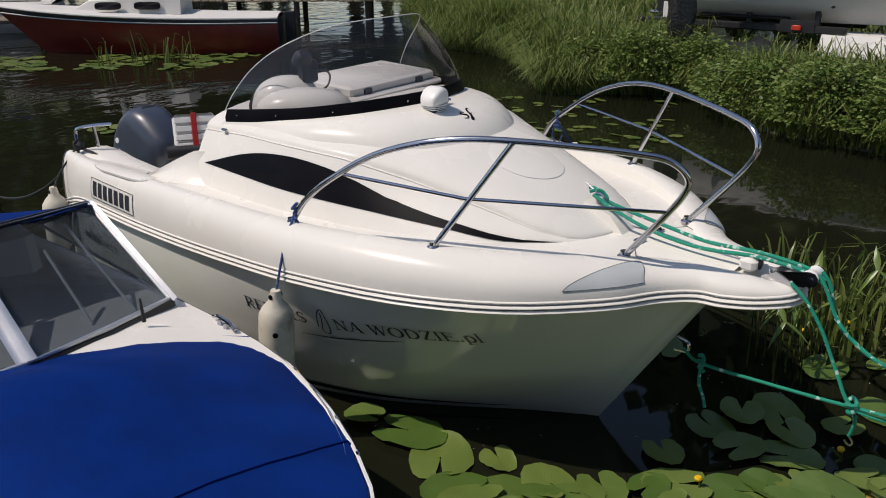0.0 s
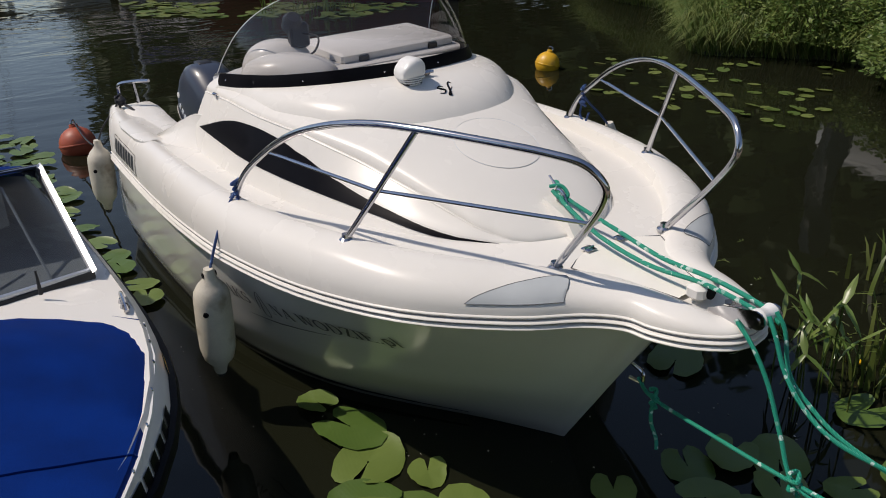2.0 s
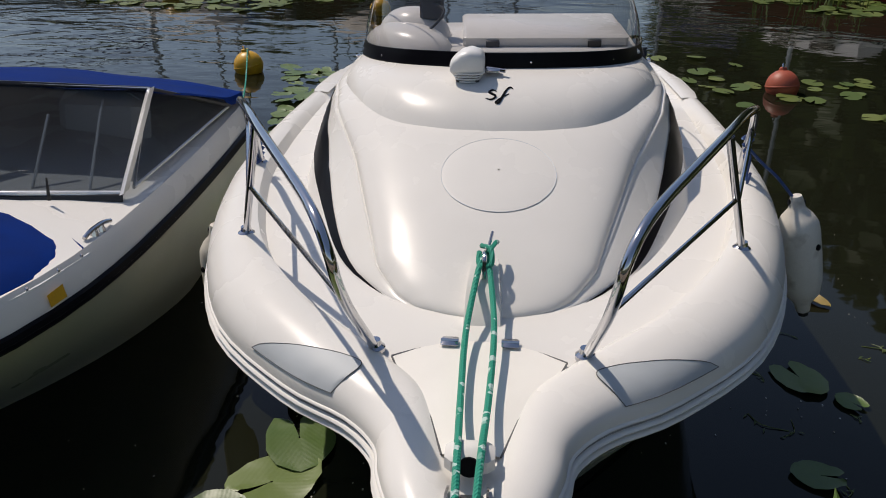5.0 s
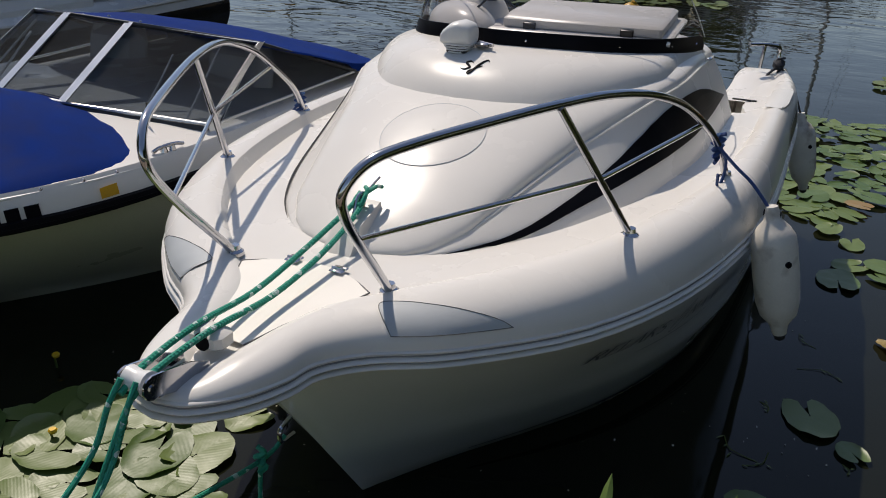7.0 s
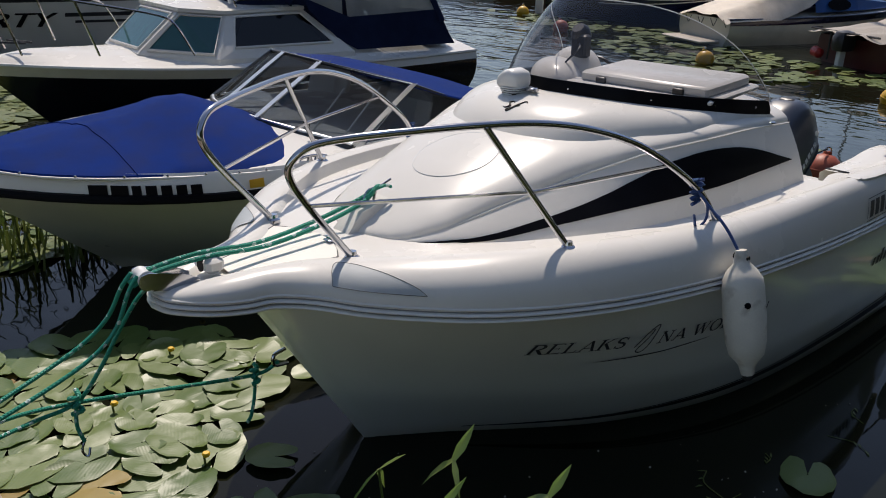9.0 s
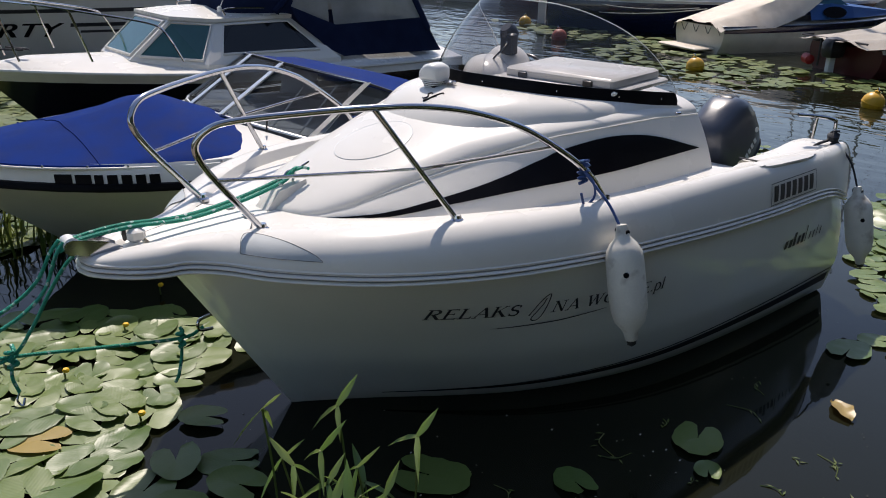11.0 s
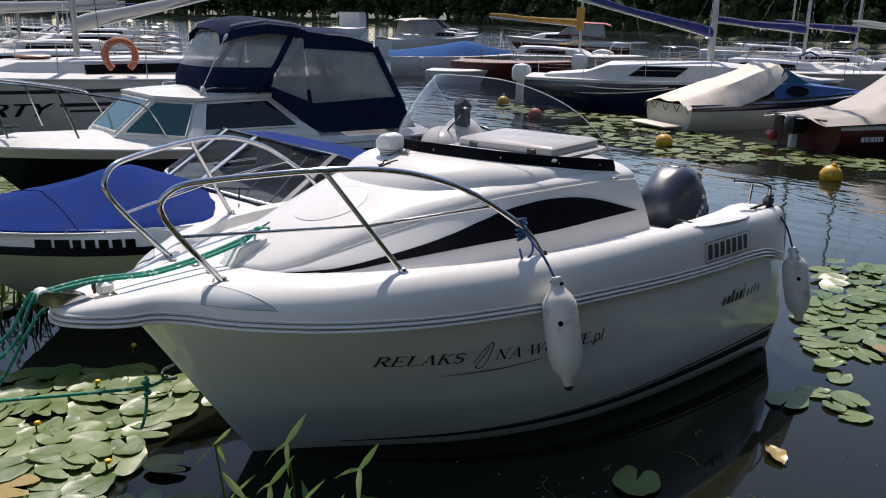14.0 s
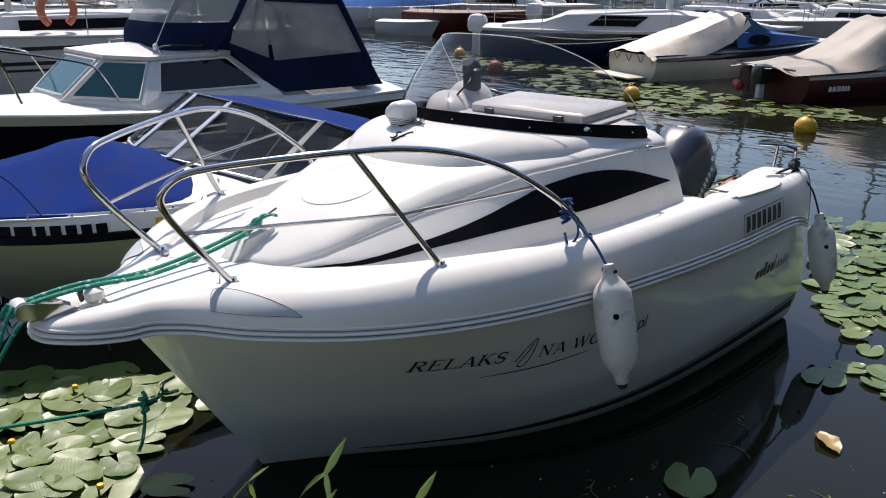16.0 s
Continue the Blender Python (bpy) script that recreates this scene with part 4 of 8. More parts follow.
# ---- steel bow rails ----
RAIL = [(3.925, 0.292, 1.06), (4.02, 0.306, 1.175), (4.115, 0.318, 1.29), (4.195, 0.325, 1.405), (4.21, 0.335, 1.48), (4.15, 0.375, 1.545), (4.03, 0.44, 1.57), (3.83, 0.55, 1.588), (3.626, 0.658, 1.60), (3.42, 0.755, 1.598), (3.22, 0.84, 1.565), (3.0, 0.905, 1.487), (2.79, 0.96, 1.36), (2.63, 0.99, 1.235), (2.53, 1.012, 1.10)]
for side in (1, -1):
    m = lambda p: Vector((p[0], p[1] * side, p[2]))
    rail = part("bow_rail", Geo().tube([m(p) for p in spline(RAIL, 6)], 0.0145, 10), STEEL, boat, "bent polished steel bow rail")
    part("rail_post", Geo().tube([m((3.30, 0.842, 1.115)), m((3.60, 0.676, 1.592))], 0.0125, 10), STEEL, rail)
    part("mid_rail", Geo().tube([m((4.135, 0.32, 1.315)), m((3.43, 0.772, 1.345)), m((2.83, 0.95, 1.388))], 0.008, 8), STEEL, rail)
    for f in ((3.925, 0.292, 1.065), (3.30, 0.842, 1.118), (2.53, 1.012, 1.105)):
        part("rail_foot", Geo().lathe([(0.03, -0.012), (0.03, 0.0), (0.02, 0.008), (0.017, 0.022)], m(f), (0, 0, 1), 14), STEEL, rail)

# ---- bow roller and fairlead ----
def cheek(y):
    """A rounded steel cheek plate of the bow roller."""
    out = [(4.44, 1.03), (4.50, 1.062), (4.58, 1.083)] + [(4.635 + 0.033 * math.cos(a), 1.062 + 0.033 * math.sin(a)) for a in [math.radians(d) for d in (95, 60, 25, -10, -45, -80, -110)]] + [(4.56, 1.008), (4.44, 1.005)]
    n = len(out)
    v = [(x, y + d, z) for d in (-0.003, 0.003) for x, z in out]
    return Geo().add(v, [tuple(range(n))[::-1], tuple(range(n, 2 * n))] + [(k, (k + 1) % n, n + (k + 1) % n, n + k) for k in range(n)])


roller = part("bow_roller", cheek(0.045), STEEL, boat, "rounded steel bow roller cheek")
part("cheek", cheek(-0.045), STEEL, roller)
part("base_plate", Geo().box((0, 0, 0), (0.18, 0.09, 0.006), 0.002, pose(4.53, 0, 1.014, 0, -6)), STEEL, roller)
part("roller_wheel", Geo().lathe([(0.026, -0.038), (0.034, -0.033), (0.030, -0.012), (0.027, 0), (0.030, 0.012), (0.034, 0.033), (0.026, 0.038)], (4.632, 0, 1.066), (0, 1, 0), 18), WHITE_PLASTIC, roller, "white plastic roller")
part("roller_bolt", Geo().lathe([(0.011, -0.052), (0.011, 0.052)], (4.64, 0, 1.062), (0, 1, 0), 8), STEEL, roller)
part("fairlead", Geo().box((4.375, 0.0, 1.06), (0.075, 0.115, 0.062), 0.016), GEL, boat, "white moulded rope fairlead")
# flat black disc, the shade inside the opening put in as colour
part("fairlead_slot", Geo().lathe([(0.026, -0.002), (0.026, 0.003)], (4.411, 0.0, 1.06), (1, 0, 0.1), 16), BLACK, boat)

# ---- lettering on the hull ----
def ribbon(out, pts, widths):
    """A pen stroke of changing width as a row of flat quads."""
    v, f = out
    k = len(v)
    for i, p in enumerate(pts):
        a, b = pts[max(i - 1, 0)], pts[min(i + 1, len(pts) - 1)]
        dx, dy = b[0] - a[0], b[1] - a[1]
        n = math.hypot(dx, dy) or 1
        w = widths[i] / 2 if isinstance(widths, list) else widths / 2
        v += [(p[0] - dy / n * w, p[1] + dx / n * w), (p[0] + dy / n * w, p[1] - dx / n * w)]
        if i:
            f.append((k + 2 * i - 2, k + 2 * i - 1, k + 2 * i + 1, k + 2 * i))


def arc(cx, cy, rx, ry, a0, a1, n=12):
    return [(cx + rx * math.cos(math.radians(lerp(a0, a1, i / n))), cy + ry * math.sin(math.radians(lerp(a0, a1, i / n)))) for i in range(n + 1)]


def roman(ch):
    """A serif capital of height 1: its flat mesh and its width."""
    out = ([], [])
    T, t = 0.15, 0.06
    line = lambda x0, y0, x1, y1, w: ribbon(out, [(x0, y0), (x1, y1)], w)
    foot = lambda x, y, w=0.34: line(x - w / 2, y, x + w / 2, y, 0.055)
    swell = lambda n, lo=0.06, hi=0.16: [lo + (hi - lo) * math.sin(math.pi * i / n) for i in range(n + 1)]
    wide = 0.8
    if ch in "RELKDIN":
        line(0.2, 0, 0.2, 1, T if ch != "N" else t)
        foot(0.2, 0.027)
        foot(0.2, 0.973)
    if ch == "R":
        ribbon(out, [(0.2, 0.97)] + arc(0.42, 0.74, 0.27, 0.23, 90, -90) + [(0.2, 0.51)], [0.06] + swell(12) + [0.06])
        line(0.42, 0.5, 0.78, 0.03, T)
        foot(0.82, 0.027, 0.22)
        wide = 0.93
    elif ch == "E":
        for y, x in ((0.97, 0.68), (0.52, 0.55), (0.03, 0.72)):
            line(0.2, y, x, y, t)
            line(x, y - 0.09, x, y + 0.09 if y < 0.9 else y + 0.02, t)
        wide = 0.84
    elif ch == "L":
        line(0.2, 0.03, 0.7, 0.03, t)
        line(0.7, 0.02, 0.72, 0.22, t)
        wide = 0.8
    elif ch == "A":
        line(0.16, 0.02, 0.5, 1, t)
        line(0.5, 1, 0.86, 0.02, T)
        line(0.28, 0.34, 0.74, 0.34, t)
        foot(0.14, 0.027, 0.28)
        foot(0.86, 0.027, 0.32)
        wide = 1.0
    elif ch == "K":
        line(0.22, 0.42, 0.72, 0.97, t)
        line(0.38, 0.58, 0.80, 0.03, T)
        foot(0.74, 0.973, 0.28)
        foot(0.82, 0.027, 0.28)
        wide = 0.97
    elif ch == "S":
        ribbon(out, arc(0.38, 0.74, 0.24, 0.235, 20, 230, 10) + arc(0.38, 0.265, 0.26, 0.24, 60, -160, 10), [0.05 + 0.10 * math.sin(math.pi * i / 21) for i in range(22)])
        line(0.61, 0.76, 0.61, 0.97, t)
        line(0.14, 0.03, 0.14, 0.25, t)
        wide = 0.76
    elif ch == "D":
        ribbon(out, [(0.2, 0.97)] + arc(0.42, 0.5, 0.42, 0.47, 90, -90, 14) + [(0.2, 0.03)], [0.06] + swell(14) + [0.06])
        wide = 1.0
    elif ch == "O":
        ribbon(out, arc(0.5, 0.5, 0.40, 0.475, 90, 450, 28), [0.06 + 0.10 * abs(math.sin(2 * math.pi * i / 28)) for i in range(29)])
        wide = 1.02
    elif ch == "N":
        line(0.2, 0.98, 0.84, 0.02, T)
        line(0.84, 0.02, 0.84, 1, t)
        foot(0.84, 0.973)
        wide = 1.06
    elif ch == "W":
        for x in (0.12, 0.62):
            line(x, 0.98, x + 0.27, 0.02, T)
            line(x + 0.27, 0.02, x + 0.52, 0.98, t)
            foot(x, 0.973, 0.3)
        foot(1.14, 0.973, 0.26)
        wide = 1.3
    elif ch == "Z":
        line(0.1, 0.97, 0.7, 0.97, t)
        line(0.66, 0.97, 0.12, 0.03, T)
        line(0.08, 0.03, 0.72, 0.03, t)
        line(0.11, 0.8, 0.11, 0.97, t)
        line(0.71, 0.03, 0.73, 0.22, t)
        wide = 0.82
    elif ch == "I":
        wide = 0.42
    elif ch == ".":
        line(0.08, 0.07, 0.22, 0.07, 0.14)
        wide = 0.3
    elif ch == "p":
        line(0.16, -0.3, 0.16, 0.66, 0.12)
        ribbon(out, arc(0.36, 0.33, 0.24, 0.33, 150, -150, 14), swell(14, 0.05, 0.14))
        foot(0.17, -0.28, 0.26)
        wide = 0.7
    elif ch == "l":
        line(0.16, 0, 0.16, 1.05, 0.12)
        foot(0.16, 0.025, 0.26)
        wide = 0.36
    elif ch == " ":
        wide = 0.45
    return out[0], out[1], wide


def inscription(text, length, height):
    """The letters of a line of serif capitals, fitted to its length and height."""
    glyphs = [roman(ch) for ch in text]
    total, x, out = sum(w for v, f, w in glyphs), 0.0, []
    for v, f, w in glyphs:
        if v:
            out.append(([((x + p[0]) * length / total, p[1] * height, 0) for p in v], f))
        x += w
    return out


for side in (1, -1):
    x0 = 3.425 if side == 1 else 2.20
    run = -1 if side == 1 else 1
    zat = lambda x: table([(2.1, 0.583), (2.75, 0.597), (3.45, 0.652)], x)
    def lay(v, f, start, rise, name, mat=CHARCOAL, height=1.0):
        pts = [side_on(hull_tree, start + run * p[0], zat(start + run * p[0]) + rise + p[1], side, 0.004) for p in v]
        part(name, Geo().add(pts, f), mat, boat, smooth=False)
    for word, begin, length, high in (("RELAKS", 0.0, 0.425, 0.066), ("NA WODZIE", 0.585, 0.605, 0.066), (".pl", 1.19, 0.105, 0.066)):
        for v, f in inscription(word, length, high):
            lay(v, f, x0 + run * begin, 0.008, "letter")
    # swoosh and a small folded figure
    n = 30
    v = [(0.33 + 0.60 * k / n, -0.072 + 0.050 * (k / n) ** 1.3 + s * 0.0035 * math.sin(math.pi * k / n) ** 0.5, 0) for k in range(n + 1) for s in (-1, 1)]
    lay(v, [(2 * k, 2 * k + 2, 2 * k + 3, 2 * k + 1) for k in range(n)], x0, 0.0, "swoosh")
    fig = [(0.48, 0.0), (0.51, 0.09), (0.545, 0.12), (0.55, 0.02), (0.535, -0.03), (0.50, -0.02), (0.525, 0.06), (0.53, 0.10)]
    cu = spline([(a, b, 0) for a, b in fig], 5)
    v, f = [], []
    for k, p in enumerate(cu):
        q = cu[min(k + 1, len(cu) - 1)] - cu[max(k - 1, 0)]
        nrm = Vector((-q.y, q.x, 0)).normalized() * 0.003
        v += [p + nrm, p - nrm]
        if k:
            f.append((2 * k - 2, 2 * k, 2 * k + 1, 2 * k - 1))
    lay(v, f, x0, 0.0, "figure_mark")
    # registration plate: frame with plain bars
    px, pz, run2 = (1.235, 0.862, -1) if side == 1 else (0.645, 0.872, 1)
    def plate(rects, mat, name, off, label=""):
        g = Geo()
        for a, b, c, d in rects:
            g.loft([[side_on(deck_tree, px + run2 * lerp(a, c, i / 8), pz + lerp(b, d, j / 4) - 0.028 * 0, side, off) for j in range(5)] for i in range(9)])
        part(name, g, mat, boat, label)
    plate([(0, 0, 0.55, 0.125)], GEL, "registration_panel", 0.003)
    plate([(0, 0, 0.55, 0.004), (0, 0.121, 0.55, 0.125), (0, 0, 0.004, 0.125), (0.546, 0, 0.55, 0.125)], CHARCOAL, "registration_frame", 0.005)
    for k in range(7):
        plate([(0.03 + 0.071 * k, 0.018, 0.080 + 0.071 * k, 0.107)], CHARCOAL, "registration_bar", 0.0055, "unreadable registration bar")
    # maker's name: plain slanting bars
    sx, srun = (0.93, -1) if side == 1 else (0.33, 1)
    g = Geo()
    for k, (h, w) in enumerate(((0.05, 0.045), (0.05, 0.055), (0.085, 0.045), (0.055, 0.045), (0.06, 0.045), (0.10, 0.016), (0.05, 0.022), (0.05, 0.020), (0.07, 0.016), (0.05, 0.024))):
        a = sx + srun * (0.052 * k)
        g.add([side_on(hull_tree, x, 0.525 + z, side, 0.004) for x, z in ((a, 0), (a + srun * w * 0.7, 0), (a + srun * (w * 0.7 + 0.012), h), (a + srun * 0.012, h))], [(0, 1, 2, 3)])
    part("maker_mark", g, CHARCOAL, boat, "dark maker's mark drawn as slanting bars", smooth=False)
    # boot stripes above the waterline
    for z0, z1, zf, name in ((0.085, 0.15, 0.006, "boot_stripe"), (0.17, 0.182, 0.004, "boot_line")):
        rows = []
        for k in range(50):
            x = lerp(0.05, 3.3, k / 49)
            t = (k / 49) ** 1.5
            a, b = lerp(z0, 0.045, t), lerp(z1, 0.045 + zf, t)
            rows.append([side_on(hull_tree, x, z, side, 0.003) for z in (a, (a + b) / 2, b)])
        part(name, Geo().loft(rows), BLACK, boat, "black boot stripe")

# ---- stern: hand rails, engine, seat ----
for side in (1, -1):
    m = lambda p: Vector((p[0], p[1] * side, p[2]))
    r = part("stern_handle", Geo().tube([m(p) for p in spline([(0.12, 0.90, 1.04), (0.10, 0.90, 1.145), (0.12, 0.89, 1.185), (0.20, 0.82, 1.205), (0.30, 0.74, 1.215)], 5)], 0.012, 8).tube([m((0.21, 0.81, 1.06)), m((0.20, 0.82, 1.20))], 0.011, 8), STEEL, boat, "bent steel stern handle")
    part("knot", Geo().lathe([(0.01, -0.035), (0.035, -0.015), (0.038, 0.015), (0.01, 0.035)], m((0.13, 0.91, 1.075)), (0.3, 0.2, 1), 10), DARK_ROPE, r)
    part("stern_line", Geo().tube([m(p) for p in spline([(0.14, 0.9, 1.06), (0.3, 0.86, 1.02), (0.38, 0.84, 0.92), (0.5, 0.83, 0.86), (0.8, 0.80, 0.84)], 5)], 0.009, 6), DARK_ROPE, r)

engine = thing("outboard_motor", "blue-grey outboard motor on the transom", "outboard motor", at=AFLOAT)
eng = pose(-0.50, -0.16, 0.60, 0, 38, 3) @ Matrix.Diagonal((1.05, 1.1, 0.98, 1))
rows = []
for z, lx, ly, ox in ((0.0, 0.24, 0.135, 0.0), (0.06, 0.265, 0.155, 0.0), (0.2, 0.285, 0.17, 0.0), (0.36, 0.285, 0.17, 0.0), (0.48, 0.265, 0.16, 0.01), (0.56, 0.225, 0.14, 0.03), (0.61, 0.16, 0.10, 0.05), (0.63, 0.06, 0.04, 0.06)):
    rows.append([eng @ Vector((ox + lx * (abs(math.cos(a)) ** 0.58) * math.copysign(1, math.cos(a)), ly * (abs(math.sin(a)) ** 0.58) * math.copysign(1, math.sin(a)), z)) for a in [2 * math.pi * k / 28 for k in range(28)]])
cowl = part("cowling", Geo().loft(rows, True, True), MOTOR, engine, "glossy blue-grey cowling")
part("air_intake", Geo().box((0, 0, 0), (0.12, 0.10, 0.02), 0.008, eng @ pose(-0.20, 0, 0.545, 0, -40)), MOTOR_BLACK, cowl)
for side in (1, -1):
    for k in range(6):
        part("maker_bar", Geo().box((0, 0, 0), (0.030, 0.004, 0.045), 0.001, eng @ pose(-0.10 + 0.046 * k, side * 0.171, 0.20 - 0.008 * k, 0, 6)), GREYPAD, cowl)
    part("badge", Geo().lathe([(0.022, 0), (0.022, 0.004), (0.018, 0.005)], eng @ Vector((-0.16, side * 0.166, 0.26)), (0.1, side, 0.1), 14), WHITE_PLASTIC, cowl)
part("badge", Geo().lathe([(0.022, 0), (0.022, 0.004), (0.018, 0.006)], eng @ Vector((0.165, 0.065, 0.604)), eng.to_3x3() @ Vector((0.35, 0.3, 0.9)), 14), WHITE_PLASTIC, cowl, "round white badge")
part("cowl_seam", Geo().tube([eng @ Vector((0.268 * (abs(math.cos(a)) ** 0.58) * math.copysign(1, math.cos(a)), 0.158 * (abs(math.sin(a)) ** 0.58) * math.copysign(1, math.sin(a)), 0.055)) for a in [2 * math.pi * k / 28 for k in range(29)]], 0.006, 5, False), MOTOR_BLACK, cowl)
part("midsection", Geo().loft([[eng @ Vector((x + sx, y, z)) for x, y in ((0.1, 0.09), (0.1, -0.09), (-0.14, -0.07), (-0.14, 0.07))] for z, sx in ((0.02, 0), (-0.25, -0.03), (-0.7, -0.05))], True, True), MOTOR, engine)
part("clamp_bracket", Geo().box((0.03, 0.02, 0.5), (0.16, 0.26, 0.3), 0.03), MOTOR_BLACK, engine)

seat = thing("folding_seat", "white slatted folding seat with a red strap by the engine", "seat", at=AFLOAT)
sm = pose(0.42, -0.20, 0.95, 0, -12, -35)
part("backrest", Geo().box((0, 0, 0.12), (0.06, 0.30, 0.26), 0.03, sm), WHITE_PLASTIC, seat)
for k in range(4):
    part("slat", Geo().box((0.034, 0, 0.03 + 0.06 * k), (0.012, 0.27, 0.045), 0.006, sm), WHITE_PLASTIC, seat)
part("strap", Geo().box((0.02, 0.0, 0.12), (0.06, 0.04, 0.275), 0.006, sm), RED_PLASTIC, seat)
part("cushion_roll", Geo().tube([sm @ Vector((0.02, -0.2, -0.01)), sm @ Vector((0.02, 0.2, -0.01))], 0.05, 12), MOTOR_BLACK, seat)
part("seat_post", Geo().lathe([(0.05, 0.5 - 0.95), (0.05, 0.0)], (0.42, -0.20, 0.95), (0, 0, 1), 10), MOTOR_BLACK, seat)

# ---- fenders ----
def fender(at, foot, hang, tie, mat, rope, label, lean=(0, 0)):
    """A hung fender from its upper eye to its foot; tie: where its line is made fast."""
    th = thing("fender", label, "fender", "fenders", at=AFLOAT)
    a, b = Vector(at), Vector(foot)
    ax = (b - a).normalized()
    L = (b - a).length
    r = 0.085
    prof = [(0.022, 0.0), (0.030, 0.03), (0.034, 0.055), (r * 0.72, 0.085), (r * 0.95, 0.12), (r, 0.16), (r * 1.02, L * 0.5), (r * 0.98, L - 0.16), (r * 0.82, L - 0.10), (r * 0.5, L - 0.065), (0.034, L - 0.05), (0.028, L - 0.015), (0.012, L)]
    body = part("fender_body", Geo().lathe(prof, a, ax, 22), mat, th)
    part("upper_eye", Geo().tube([a + ax * 0.03 + Vector((0, -0.032, 0)), a + ax * 0.03 + Vector((0, 0.032, 0))], 0.013, 8), BLACK, body)
    part("foot_plug", Geo().lathe([(0.024, 0), (0.02, 0.02), (0.004, 0.03)], b - ax * 0.012, ax, 10), RUBBER, body)
    part("valve", Geo().lathe([(0.014, 0), (0.012, 0.008)], a + ax * 0.2 + (Vector((0.75, 0.65 * math.copysign(1, at[1]), 0)) * r), (0.75, 0.65 * math.copysign(1, at[1]), 0), 8), BLACK, body)
    part("fender_line", Geo().tube(spline([a + ax * 0.03] + [Vector(p) for p in hang] + [Vector(tie)], 5), 0.0065, 7), rope, th)
    knot = spline([Vector(tie) + Vector((0.025 * math.cos(3 * k), 0.025 * math.sin(3 * k), 0.012 * k - 0.06)) for k in range(10)], 4)
    part("knot", Geo().tube(knot, 0.008, 6), rope, th)
    tail = [Vector(tie) + Vector(d) for d in ((0, 0, 0), (-0.04, 0.03 * math.copysign(1, at[1]), -0.06), (-0.05, 0.03 * math.copysign(1, at[1]), -0.13), (0.0, 0.02 * math.copysign(1, at[1]), -0.16), (0.03, 0.02 * math.copysign(1, at[1]), -0.1))]
    part("rope_tail", Geo().tube(spline(tail, 5), 0.006, 6), rope, th)
    return th


fender((2.63, -1.215, 0.845), (2.585, -1.225, 0.27), [(2.61, -1.15, 0.97), (2.58, -1.09, 1.06)], (2.56, -1.01, 1.15), DIRTYFENDER, BLUE_ROPE, "dirty white cylindrical fender hung from the rail on blue rope")
fender((2.655, 1.21, 1.06), (2.662, 1.325, 0.53), [(2.65, 1.13, 1.13), (2.655, 1.06, 1.19)], (2.67, 0.985, 1.265), FENDER, BLUE_ROPE, "scuffed white fender hung from the rail on blue rope")
fender((0.06, 1.09, 0.77), (0.05, 1.19, 0.25), [(0.06, 1.03, 0.9), (0.1, 0.97, 1.0)], (0.13, 0.92, 1.07), FENDER, DARK_ROPE, "grey-white fender hung at the stern corner on dark line")
fender((0.06, -1.10, 0.82), (0.05, -1.12, 0.30), [(0.08, -1.05, 0.9), (0.1, -0.97, 1.0)], (0.13, -0.92, 1.07), DIRTYFENDER, DARK_ROPE, "dirty white fender hung at the stern corner on dark line")

# ---- mooring ropes ----
rope = thing("mooring_rope", "green mooring ropes with white flecks at the bow", "rope", at=AFLOAT)
R = 0.0092
for dy, dip in ((0.03, 0.0), (-0.03, 0.012)):
    part("strand", Geo().tube(spline([(3.60, 0.2 * dy, 1.20), (3.68, dy * 0.7, 1.165), (3.9, dy * 1.3, 1.12 - dip), (4.15, dy * 1.2, 1.087 - dip * 0.6), (4.40, dy * 0.9, 1.098), (4.60, dy * 0.7, 1.083), (4.68, dy * 0.6, 1.05)], 6), R, 8), GREEN_ROPE, rope)
part("hitch", Geo().tube(spline([(3.56, -0.012, 1.215), (3.6, 0.018, 1.222), (3.64, 0.02, 1.19), (3.63, -0.015, 1.185), (3.585, -0.018, 1.205)], 6), R * 0.9, 8).tube(spline([(3.60, 0.01, 1.21), (3.56, 0.03, 1.225), (3.53, 0.035, 1.215)], 4), R * 0.8, 8), GREEN_ROPE, rope)
lines = [
    [(4.665, -0.025, 1.085), (4.705, -0.035, 1.03), (4.76, -0.045, 0.93), (4.85, -0.06, 0.85), (4.98, -0.06, 0.79), (5.2, 0.0, 0.74), (5.5, 0.05, 0.66)],
    [(4.66, 0.02, 1.085), (4.70, 0.02, 1.03), (4.75, 0.0, 0.90), (4.84, 0.0, 0.82), (4.97, 0.0, 0.76), (5.2, 0.03, 0.70), (5.5, 0.06, 0.63)],
    [(4.56, -0.05, 1.035), (4.64, -0.055, 0.97), (4.72, -0.06, 0.86), (4.80, -0.08, 0.72), (4.89, -0.11, 0.60), (5.05, -0.1, 0.585), (5.25, -0.04, 0.59), (5.5, 0.05, 0.60)],
    [(4.105, 0.0, 0.55), (4.206, -0.02, 0.515), (4.53, -0.065, 0.552), (4.89, -0.11, 0.60), (5.17, -0.10, 0.625), (5.5, 0.05, 0.62)],
    [(4.208, -0.02, 0.515), (4.21, -0.03, 0.42), (4.235, -0.02, 0.34), (4.25, -0.03, 0.30)],
    [(4.89, -0.11, 0.60), (4.905, -0.09, 0.52), (4.89, -0.08, 0.45)],
]
for ln in lines:
    part("strand", Geo().tube(spline(ln, 7), R * 0.85, 8), GREEN_ROPE, rope)
